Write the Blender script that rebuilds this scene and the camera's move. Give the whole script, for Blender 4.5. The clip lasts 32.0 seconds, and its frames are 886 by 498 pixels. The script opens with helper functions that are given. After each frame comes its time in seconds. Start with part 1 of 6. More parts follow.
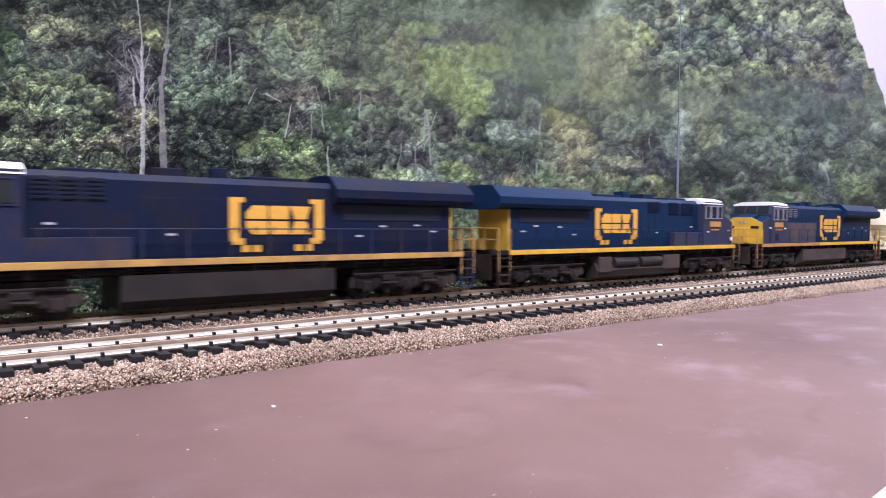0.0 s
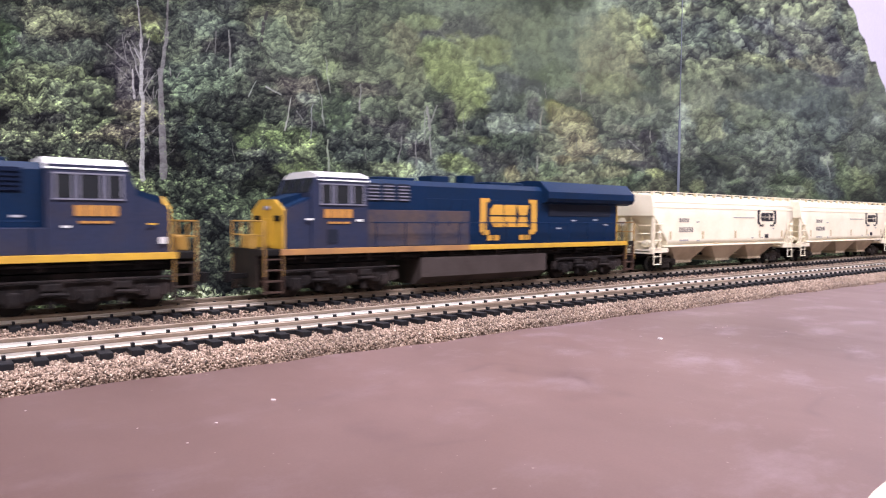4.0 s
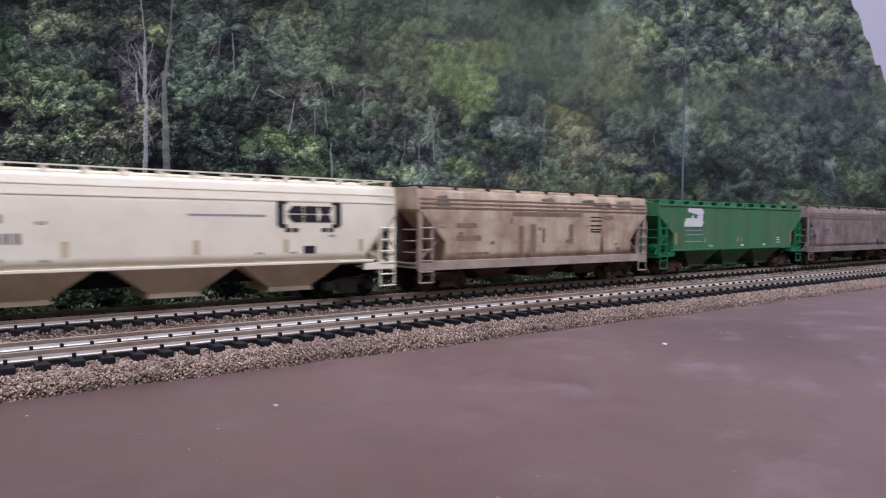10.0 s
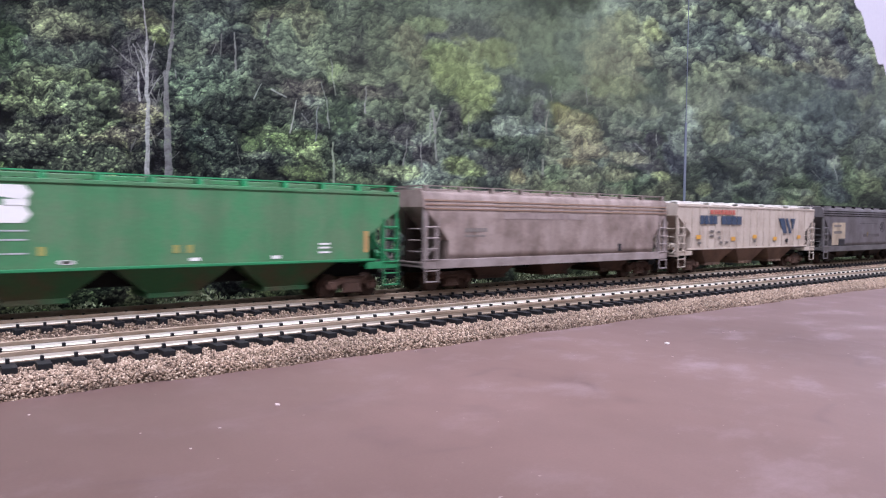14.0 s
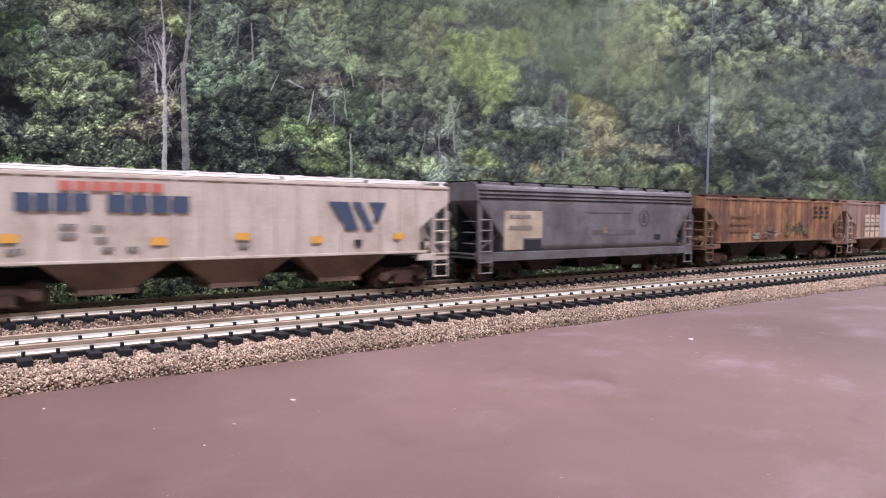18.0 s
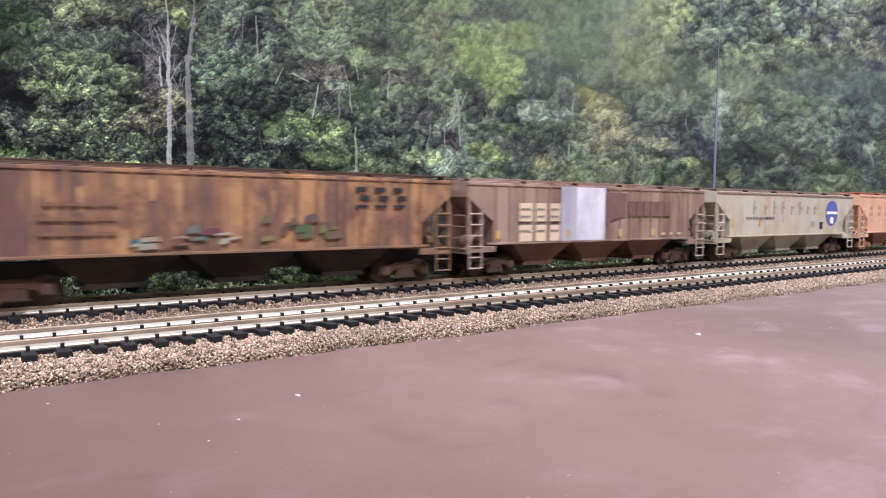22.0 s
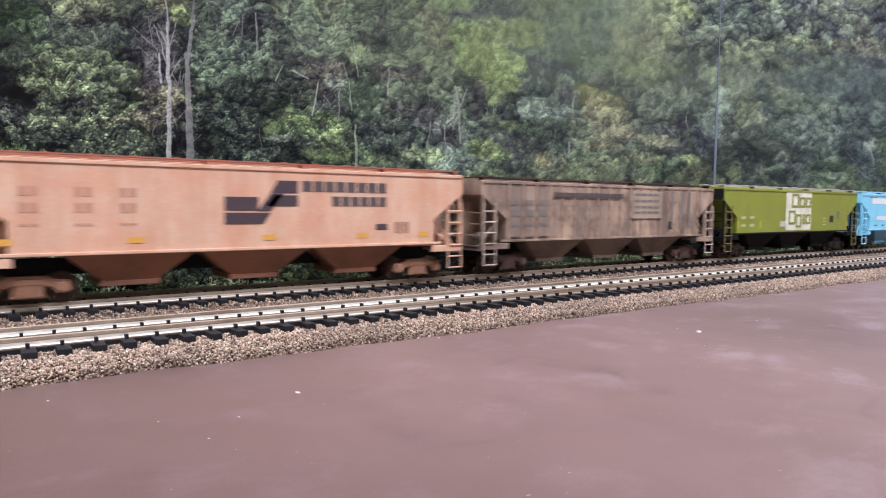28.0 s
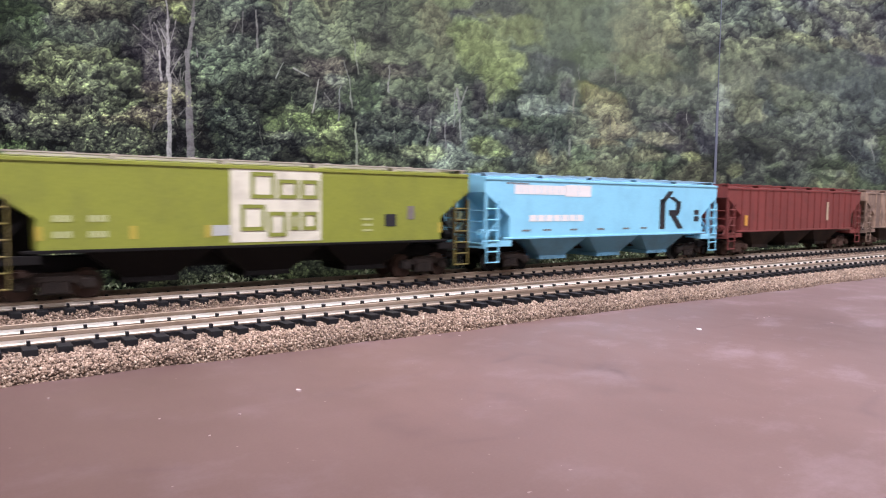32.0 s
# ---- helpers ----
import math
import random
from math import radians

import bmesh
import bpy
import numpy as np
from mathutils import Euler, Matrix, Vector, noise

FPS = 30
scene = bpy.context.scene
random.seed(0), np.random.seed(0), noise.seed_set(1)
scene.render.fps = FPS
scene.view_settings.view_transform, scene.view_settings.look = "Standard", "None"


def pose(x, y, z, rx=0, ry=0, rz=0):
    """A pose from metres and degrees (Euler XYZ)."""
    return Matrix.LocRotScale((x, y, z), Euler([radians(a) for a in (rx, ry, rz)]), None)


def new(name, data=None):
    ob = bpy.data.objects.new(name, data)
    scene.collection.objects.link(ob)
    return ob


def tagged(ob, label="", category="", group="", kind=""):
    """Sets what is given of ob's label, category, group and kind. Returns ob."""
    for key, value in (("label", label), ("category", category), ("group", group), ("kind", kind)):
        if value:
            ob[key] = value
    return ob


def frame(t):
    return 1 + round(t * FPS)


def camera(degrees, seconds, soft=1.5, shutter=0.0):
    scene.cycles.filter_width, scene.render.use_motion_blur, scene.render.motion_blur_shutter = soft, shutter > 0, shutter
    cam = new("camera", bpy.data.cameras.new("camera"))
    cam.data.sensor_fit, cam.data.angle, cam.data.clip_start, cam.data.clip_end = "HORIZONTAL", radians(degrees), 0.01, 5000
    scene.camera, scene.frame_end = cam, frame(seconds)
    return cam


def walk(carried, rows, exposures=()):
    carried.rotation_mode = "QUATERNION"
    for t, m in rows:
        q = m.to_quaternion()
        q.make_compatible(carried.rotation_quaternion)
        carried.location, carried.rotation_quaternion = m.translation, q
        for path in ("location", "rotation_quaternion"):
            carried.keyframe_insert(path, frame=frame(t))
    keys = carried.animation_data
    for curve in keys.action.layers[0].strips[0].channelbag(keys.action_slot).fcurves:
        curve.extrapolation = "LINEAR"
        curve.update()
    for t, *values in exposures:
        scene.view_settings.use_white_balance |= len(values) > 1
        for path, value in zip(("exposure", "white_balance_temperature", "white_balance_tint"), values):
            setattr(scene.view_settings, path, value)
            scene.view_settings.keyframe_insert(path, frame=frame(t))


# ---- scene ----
# ================= camera =================
cam = camera(66, 32.0, soft=1.1, shutter=0.75)
# seconds, eye (m), heading right of the wall's square (deg), tilt up (deg), lean (deg)
PATH = [
    (0, -0.0203, -0.2087, 0.0445, 38.50, -2.02, 0.35),
    (0.5, -0.0202, -0.2087, 0.0444, 38.46, -2.08, 0.30),
    (1, -0.0202, -0.2086, 0.0445, 38.47, -1.98, 0.28),
    (1.5, -0.0202, -0.2085, 0.0445, 38.51, -2.12, 0.42),
    (2, -0.0202, -0.2084, 0.0444, 38.51, -2.26, 0.32),
    (2.5, -0.0202, -0.2084, 0.0444, 38.53, -2.36, 0.31),
    (3, -0.0201, -0.2084, 0.0444, 38.47, -2.25, 0.27),
    (3.5, -0.0200, -0.2083, 0.0445, 38.48, -2.56, 0.42),
    (5.5, -0.0199, -0.2083, 0.0441, 38.44, -2.45, 0.31),
    (6, -0.0199, -0.2084, 0.0442, 38.40, -1.99, 0.33),
    (6.5, -0.0200, -0.2084, 0.0444, 38.32, -1.49, 0.36),
    (7, -0.0200, -0.2084, 0.0445, 38.35, -1.48, 0.40),
    (7.5, -0.0201, -0.2083, 0.0446, 38.37, -1.38, 0.37),
    (8, -0.0200, -0.2082, 0.0447, 38.35, -1.48, 0.40),
    (8.5, -0.0198, -0.2080, 0.0448, 38.35, -1.70, 0.45),
    (9, -0.0196, -0.2078, 0.0449, 38.30, -2.03, 0.46),
    (9.5, -0.0195, -0.2076, 0.0449, 38.27, -2.30, 0.49),
    (10, -0.0194, -0.2074, 0.0449, 38.22, -2.32, 0.52),
    (10.5, -0.0193, -0.2073, 0.0448, 38.16, -2.27, 0.53),
    (11, -0.0193, -0.2072, 0.0448, 38.11, -2.34, 0.50),
    (11.5, -0.0193, -0.2072, 0.0448, 38.11, -2.39, 0.49),
    (12, -0.0193, -0.2072, 0.0448, 38.11, -2.37, 0.51),
    (12.5, -0.0193, -0.2072, 0.0447, 38.10, -2.32, 0.51),
    (13, -0.0193, -0.2072, 0.0448, 38.09, -2.22, 0.48),
    (13.5, -0.0193, -0.2071, 0.0448, 38.06, -2.31, 0.54),
    (14, -0.0193, -0.2071, 0.0448, 38.08, -2.37, 0.53),
    (14.5, -0.0193, -0.2070, 0.0448, 38.08, -2.32, 0.53),
    (16.5, -0.0173, -0.2047, 0.0447, 37.09, -2.94, 0.43),
    (17, -0.0172, -0.2045, 0.0447, 36.76, -2.77, 0.50),
    (17.5, -0.0171, -0.2042, 0.0448, 36.64, -2.84, 0.53),
    (18, -0.0169, -0.2038, 0.0448, 36.57, -3.01, 0.58),
    (18.5, -0.0167, -0.2034, 0.0448, 36.26, -3.00, 0.58),
    (19, -0.0164, -0.2030, 0.0448, 36.17, -3.07, 0.57),
    (19.5, -0.0163, -0.2027, 0.0449, 36.18, -3.21, 0.62),
    (20, -0.0163, -0.2025, 0.0449, 36.18, -3.28, 0.61),
    (20.5, -0.0162, -0.2025, 0.0449, 36.18, -3.41, 0.61),
    (21, -0.0162, -0.2025, 0.0448, 36.16, -3.43, 0.57),
    (21.5, -0.0162, -0.2025, 0.0448, 36.18, -3.47, 0.60),
    (22, -0.0161, -0.2025, 0.0449, 36.14, -3.54, 0.60),
    (22.5, -0.0161, -0.2025, 0.0449, 36.14, -3.54, 0.60),
    (23, -0.0161, -0.2025, 0.0448, 36.14, -3.59, 0.62),
    (23.5, -0.0161, -0.2024, 0.0448, 36.15, -3.59, 0.57),
    (24, -0.0160, -0.2024, 0.0448, 36.15, -3.58, 0.60),
    (24.5, -0.0161, -0.2024, 0.0448, 36.14, -3.56, 0.60),
    (25, -0.0161, -0.2024, 0.0448, 36.16, -3.54, 0.59),
    (25.5, -0.0161, -0.2023, 0.0449, 36.16, -3.62, 0.64),
    (27.5, -0.0160, -0.2023, 0.0449, 36.12, -3.69, 0.60),
    (28, -0.0160, -0.2022, 0.0448, 36.15, -3.74, 0.61),
    (28.5, -0.0160, -0.2022, 0.0448, 36.14, -3.74, 0.65),
    (29, -0.0160, -0.2022, 0.0447, 36.14, -3.76, 0.62),
    (29.5, -0.0161, -0.2023, 0.0447, 36.16, -3.72, 0.62),
    (30, -0.0162, -0.2024, 0.0447, 36.16, -3.77, 0.61),
    (30.5, -0.0162, -0.2024, 0.0447, 36.12, -3.82, 0.59),
    (31, -0.0161, -0.2023, 0.0448, 36.12, -3.87, 0.58),
    (31.5, -0.0161, -0.2022, 0.0447, 36.16, -3.94, 0.63),
    (32, -0.0161, -0.2021, 0.0447, 36.14, -3.93, 0.61),
]


def eye_pose(x, y, z, heading, tilt, lean):
    return pose(x, y, z, 0, 0, -heading) @ pose(0, 0, 0, 90 + tilt) @ pose(0, 0, 0, 0, 0, lean)


# seconds, stops, kelvin, tint
EXPOSURES = [(0, 0.32, 6280, 20), (1, 0.34, 6450, 20), (2, 0.37, 6600, 21), (3, 0.39, 6600, 21), (3.5, 0.35, 6600, 21), (5.5, -0.05, 6700, 22), (6, -0.15, 6700, 22), (7, -0.58, 6680, 21),
             (8, -0.76, 6450, 20), (9, -0.78, 6120, 19), (10, -0.8, 5980, 18.5), (11, -0.26, 5930, 16.5), (12, 0.05, 5980, 15), (13, 0.07, 6030, 15), (14, 0.05, 6160, 18), (17, 0.06, 6500, 19), (18, 0.08, 6520, 19),
             (20, 0.26, 6520, 15), (22, 0.32, 6500, 12), (25, 0.3, 6450, 12), (28, 0.07, 6380, 12), (30, 0.07, 6500, 16), (31, 0.08, 6600, 18), (32, 0.09, 6720, 19)]
walk(cam, [(r[0], eye_pose(*r[1:])) for r in PATH], EXPOSURES)

# ================= light =================
world = bpy.data.worlds.new("room_air")
scene.world = world
world.use_nodes = True
world.node_tree.nodes["Background"].inputs[0].default_value = (0.9, 0.93, 1.0, 1)
world.node_tree.nodes["Background"].inputs[1].default_value = 0.05


def ceiling_lamp(x, y, z, sx, sy, watts, colour):
    lamp = bpy.data.lights.new("ceiling_lamp", "AREA")
    lamp.shape, lamp.size, lamp.size_y, lamp.energy, lamp.color = "RECTANGLE", sx, sy, watts, colour
    new("ceiling_lamp", lamp).matrix_world = pose(x, y, z)


COOL = (0.87, 0.885, 1.0)
for lamp_x, power in ((-1.9, 0.95), (0.1, 1.2), (2.1, 0.6)):
    ceiling_lamp(lamp_x, -0.75, 1.36, 1.2, 0.4, 38 * power, COOL)
    ceiling_lamp(lamp_x, 0.03, 1.36, 1.2, 0.3, 13 * power, COOL)

# ================= small helpers =================
K = 0.001  # model parts are written in millimetres
TRACK_Y, RAIL_TOP = 0.0736, 0.0098
BOARD_Y = 0.120


def part(name, bm, material, parent, label="", m=None):
    """One mesh object from a bmesh, under a thing or a part."""
    if isinstance(bm, bpy.types.Mesh):
        me = bm
    else:
        me = bpy.data.meshes.new(name)
        bm.normal_update()
        bm.to_mesh(me)
        bm.free()
    if material and not me.materials:
        me.materials.append(material)
    ob = new(name, me)
    if parent:
        ob.parent = parent
    if m is not None:
        ob.matrix_basis = m
    if label:
        ob["label"] = label
    return ob


def empty(name, m, label, category, group="", kind=""):
    ob = new(name)
    ob.empty_display_size = 0.01
    ob.matrix_basis = m
    return tagged(ob, label, category, group, kind)


def box(bm, x0, x1, y0, y1, z0, z1, bevel=0.0):
    """A box in millimetres, its edges rounded by bevel."""
    v = [bm.verts.new((x * K, y * K, z * K)) for x in (x0, x1) for y in (y0, y1) for z in (z0, z1)]
    f = [bm.faces.new([v[i] for i in q]) for q in ((0, 1, 3, 2), (4, 6, 7, 5), (0, 4, 5, 1), (2, 3, 7, 6), (0, 2, 6, 4), (1, 5, 7, 3))]
    if bevel:
        es = list({e for q in f for e in q.edges})
        bmesh.ops.bevel(bm, geom=es, offset=bevel * K, segments=2, affect="EDGES", profile=0.6)
    return bm


def prism(bm, outline, y0, y1, axis="y"):
    """An outline (mm) pushed along an axis; y: outline in x, z; x: outline in y, z; z: outline in x, y."""
    def at(p, d):
        a, b = p
        return {"y": (a * K, d * K, b * K), "x": (d * K, a * K, b * K), "z": (a * K, b * K, d * K)}[axis]
    lo = [bm.verts.new(at(p, y0)) for p in outline]
    hi = [bm.verts.new(at(p, y1)) for p in outline]
    n = len(outline)
    bm.faces.new(lo)
    bm.faces.new(hi[::-1])
    for i in range(n):
        bm.faces.new((lo[i], hi[i], hi[(i + 1) % n], lo[(i + 1) % n]))
    bmesh.ops.recalc_face_normals(bm, faces=bm.faces)
    return bm


def rod(bm, a, b, r, n=6, r2=None):
    """A round bar from a to b (mm)."""
    a, b = Vector(a) * K, Vector(b) * K
    m = Matrix.Translation((a + b) / 2) @ (b - a).to_track_quat("Z", "Y").to_matrix().to_4x4()
    bmesh.ops.create_cone(bm, cap_ends=True, segments=n, radius1=r * K, radius2=(r if r2 is None else r2) * K, depth=(b - a).length, matrix=m)
    return bm


def mesh_of(name, verts, faces, material, colours=None, smooth=False):
    """A mesh from arrays; colours: one rgb a vertex."""
    me = bpy.data.meshes.new(name)
    verts, faces = np.asarray(verts, np.float32), np.asarray(faces, np.int32)
    n, k = faces.shape
    me.vertices.add(len(verts))
    me.vertices.foreach_set("co", verts.ravel())
    me.loops.add(n * k)
    me.loops.foreach_set("vertex_index", faces.ravel())
    me.polygons.add(n)
    me.polygons.foreach_set("loop_start", np.arange(0, n * k, k, dtype=np.int32))
    me.update(calc_edges=True)
    if colours is not None:
        at = me.attributes.new("ink", "FLOAT_COLOR", "POINT")
        at.data.foreach_set("color", np.c_[np.asarray(colours, np.float32), np.ones(len(verts), np.float32)].ravel())
    me.materials.append(material)
    return me


# ================= materials =================
def shader(name):
    mat = bpy.data.materials.new(name)
    mat.use_nodes = True
    nt = mat.node_tree
    return mat, nt, nt.nodes["Principled BSDF"]


def node(nt, kind, **inputs):
    n = nt.nodes.new(kind)
    for k, v in inputs.items():
        n.inputs[k.replace("_", " ")].default_value = v
    return n


def coords(nt, stretch=(1, 1, 1)):
    t, m = nt.nodes.new("ShaderNodeTexCoord"), nt.nodes.new("ShaderNodeMapping")
    nt.links.new(t.outputs["Object"], m.inputs["Vector"])
    m.inputs["Scale"].default_value = stretch
    return m.outputs[0]


def noise_of(nt, vec, scale, detail=4, rough=0.6):
    n = node(nt, "ShaderNodeTexNoise", Scale=scale, Detail=detail, Roughness=rough)
    nt.links.new(vec, n.inputs["Vector"])
    return n.outputs["Fac"]


def ramp(nt, fac, stops):
    r = nt.nodes.new("ShaderNodeValToRGB")
    nt.links.new(fac, r.inputs[0])
    e = r.color_ramp.elements
    while len(e) < len(stops):
        e.new(0.5)
    for el, (p, c) in zip(e, stops):
        el.position, el.color = p, (*c, 1) if len(c) == 3 else c
    return r.outputs[0]


def mix(nt, fac, a, b, mode="MIX"):
    n = nt.nodes.new("ShaderNodeMix")
    n.data_type, n.blend_type = "RGBA", mode
    for s, v in ((n.inputs[0], fac), (n.inputs[6], a), (n.inputs[7], b)):
        if isinstance(v, bpy.types.NodeSocket):
            nt.links.new(v, s)
        elif isinstance(v, tuple):
            s.default_value = (*v, 1)
        else:
            s.default_value = v
    return n.outputs[2]


def bump(nt, bsdf, fac, strength, distance=0.0003):
    b = node(nt, "ShaderNodeBump", Strength=strength, Distance=distance)
    nt.links.new(fac, b.inputs["Height"])
    nt.links.new(b.outputs[0], bsdf.inputs["Normal"])


def grey(v):
    return (v, v, v)


def paint(name, colour, rough=0.5, dirt=(0.12, 0.09, 0.07), amount=0.3, streak=0.0, streak_colour=(0.2, 0.08, 0.03), metal=0.0, low=0.46, gloss=0.5, streak_scale=110):
    """Model paint: grime in patches, and upright streaks where the car is weathered."""
    mat, nt, b = shader(name)
    v = coords(nt)
    patches = noise_of(nt, v, 60, 6, 0.65)
    grain = noise_of(nt, v, 900, 3)
    k = ramp(nt, patches, [(low - 0.03, grey(0)), (low + 0.17, grey(amount))])
    c = mix(nt, k, colour, dirt)
    if streak:
        s = noise_of(nt, coords(nt, (1, 1, 0.10)), streak_scale, 5, 0.7)
        k2 = ramp(nt, s, [(0.43, grey(0)), (0.60, grey(streak))])
        c = mix(nt, k2, c, streak_colour)
    c = mix(nt, 0.25, c, ramp(nt, grain, [(0.3, grey(0.3)), (0.7, grey(0.75))]), "SOFT_LIGHT")
    nt.links.new(c, b.inputs["Base Color"])
    b.inputs["Roughness"].default_value = rough
    b.inputs["Metallic"].default_value = metal
    b.inputs["Specular IOR Level"].default_value = gloss
    bump(nt, b, grain, 0.15, 0.0002)
    return mat


def flat(name, colour, rough=0.5, metal=0.0, gloss=0.3):
    mat, nt, b = shader(name)
    g = noise_of(nt, coords(nt), 500, 3)
    nt.links.new(mix(nt, 0.2, colour, ramp(nt, g, [(0.3, grey(0.25)), (0.7, grey(0.8))]), "SOFT_LIGHT"), b.inputs["Base Color"])
    b.inputs["Roughness"].default_value, b.inputs["Metallic"].default_value = rough, metal
    b.inputs["Specular IOR Level"].default_value = gloss
    return mat


def island_mix(name, stops, rough=0.85):
    """Many small pieces in one mesh, each with a colour of its own."""
    mat, nt, b = shader(name)
    g = nt.nodes.new("ShaderNodeNewGeometry")
    r = nt.nodes.new("ShaderNodeValToRGB")
    nt.links.new(g.outputs["Random Per Island"], r.inputs[0])
    e = r.color_ramp.elements
    while len(e) < len(stops):
        e.new(0.5)
    for el, (p, c) in zip(e, stops):
        el.position, el.color = p, (*c, 1)
    big = noise_of(nt, coords(nt), 25, 3)
    c = mix(nt, 0.5, r.outputs[0], ramp(nt, big, [(0.35, grey(0.3)), (0.7, grey(0.7))]), "OVERLAY")
    nt.links.new(c, b.inputs["Base Color"])
    b.inputs["Roughness"].default_value = rough
    return mat


def ink_material():
    """The colours of the printed sheet, a little soft and matt."""
    mat, nt, b = shader("printed_sheet")
    a = nt.nodes.new("ShaderNodeAttribute")
    a.attribute_name = "ink"
    n = noise_of(nt, coords(nt), 220, 4, 0.7)
    c = mix(nt, 0.12, a.outputs["Color"], ramp(nt, n, [(0.3, grey(0.25)), (0.75, grey(0.75))]), "OVERLAY")
    nt.links.new(c, b.inputs["Base Color"])
    b.inputs["Roughness"].default_value = 0.75
    b.inputs["Specular IOR Level"].default_value = 0.06
    return mat


def board_material():
    """Brownish mauve painted board with smears and dull polish."""
    mat, nt, b = shader("mauve_board_paint")
    v = coords(nt)
    big = noise_of(nt, v, 7, 5, 0.6)
    mid = noise_of(nt, coords(nt, (1, 0.45, 1)), 28, 5, 0.6)
    fine = noise_of(nt, v, 1500, 3)
    c = ramp(nt, big, [(0.3, (0.073, 0.041, 0.034)), (0.5, (0.090, 0.0525, 0.045)), (0.7, (0.110, 0.066, 0.058))])
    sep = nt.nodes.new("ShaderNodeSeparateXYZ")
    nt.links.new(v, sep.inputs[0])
    spot = nt.nodes.new("ShaderNodeVectorMath")  # pool of light beside the track, painted into the base colour
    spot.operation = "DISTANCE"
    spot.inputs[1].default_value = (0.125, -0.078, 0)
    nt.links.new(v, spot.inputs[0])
    lit_or_dusty = ramp(nt, spot.outputs["Value"], [(0.02, grey(0.52)), (0.06, grey(0.42)), (0.115, grey(0))])
    lit_or_dusty = mix(nt, 1.0, lit_or_dusty, ramp(nt, noise_of(nt, v, 16, 6, 0.6), [(0.3, grey(0.55)), (0.65, grey(1))]), "MULTIPLY")
    c = mix(nt, lit_or_dusty, c, (0.215, 0.133, 0.121))
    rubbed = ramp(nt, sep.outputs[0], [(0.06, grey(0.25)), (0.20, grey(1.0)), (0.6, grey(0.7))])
    # lavender sheen of the farther board, mixed into the colour along x
    painted_sheen = ramp(nt, sep.outputs[0], [(0.13, grey(0.0)), (0.32, grey(0.5)), (0.8, grey(0.5))])
    c = mix(nt, painted_sheen, c, (0.185, 0.122, 0.122))
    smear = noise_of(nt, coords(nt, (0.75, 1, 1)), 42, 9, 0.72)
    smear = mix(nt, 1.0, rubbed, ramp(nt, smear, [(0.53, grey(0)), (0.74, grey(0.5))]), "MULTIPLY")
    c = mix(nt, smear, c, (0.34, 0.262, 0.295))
    # dried drips: thin dark curls where liquid once stood
    curl = ramp(nt, noise_of(nt, coords(nt, (0.6, 1, 1)), 13, 3, 0.45), [(0.486, grey(0)), (0.5, grey(1)), (0.518, grey(0))])
    broken = ramp(nt, noise_of(nt, v, 22, 4), [(0.5, grey(0)), (0.66, grey(0.5))])
    c = mix(nt, mix(nt, 1.0, curl, broken, "MULTIPLY"), c, (0.07, 0.04, 0.042))
    specks = ramp(nt, noise_of(nt, v, 420, 2, 0.5), [(0.735, grey(0)), (0.76, grey(0.5))])
    c = mix(nt, specks, c, (0.36, 0.30, 0.29))
    c = mix(nt, 0.15, c, ramp(nt, fine, [(0.3, grey(0.3)), (0.7, grey(0.7))]), "SOFT_LIGHT")
    nt.links.new(c, b.inputs["Base Color"])
    r = ramp(nt, mid, [(0.3, grey(0.42)), (0.7, grey(0.52))])
    nt.links.new(r, b.inputs["Roughness"])
    b.inputs["Specular IOR Level"].default_value = 0.5
    bump(nt, b, big, 0.07, 0.002)
    return mat


def glint_rail():
    """Worn nickel rail, a bright reflection painted on at low x, tan farther along."""
    mat, nt, b = shader("glint_painted_nickel")
    v = coords(nt)
    sep = nt.nodes.new("ShaderNodeSeparateXYZ")
    nt.links.new(v, sep.inputs[0])
    # along x the painted reflection gives way to tan, then partly returns
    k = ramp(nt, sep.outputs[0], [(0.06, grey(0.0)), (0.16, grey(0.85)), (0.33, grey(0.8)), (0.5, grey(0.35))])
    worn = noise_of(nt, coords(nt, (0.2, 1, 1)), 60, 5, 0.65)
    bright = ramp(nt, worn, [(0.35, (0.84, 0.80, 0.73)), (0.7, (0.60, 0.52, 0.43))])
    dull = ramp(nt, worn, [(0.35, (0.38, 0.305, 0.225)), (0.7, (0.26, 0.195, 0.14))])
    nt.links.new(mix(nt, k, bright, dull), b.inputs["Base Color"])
    b.inputs["Roughness"].default_value, b.inputs["Metallic"].default_value = 0.45, 0.5
    return mat


INK = ink_material()
BOARD_PAINT = board_material()
STONE = island_mix("ballast_stone", [(0.0, (0.055, 0.035, 0.026)), (0.25, (0.16, 0.107, 0.075)), (0.55, (0.245, 0.170, 0.121)), (0.82, (0.34, 0.25, 0.182)), (0.97, (0.48, 0.38, 0.29)), (1.0, (0.055, 0.037, 0.03))])
BED = paint("ballast_bed", (0.13, 0.09, 0.06), 0.9, (0.07, 0.045, 0.033), 0.8)
LEAF = island_mix("foam_leaves", [(0.0, (0.08, 0.11, 0.06)), (0.4, (0.23, 0.29, 0.16)), (0.75, (0.40, 0.48, 0.28)), (1.0, (0.60, 0.63, 0.45))])
TIE = flat("black_tie_plastic", (0.007, 0.007, 0.009), 0.6)
NICKEL = paint("nickel_rail", (0.84, 0.80, 0.73), 0.45, (0.70, 0.60, 0.48), 0.5, metal=0.4, low=0.5)
GLINT_RAIL = glint_rail()
RUSTY_RAIL = paint("brown_rail_side", (0.35, 0.275, 0.205), 0.5, (0.22, 0.155, 0.105), 0.8, metal=0.3, gloss=0.35)
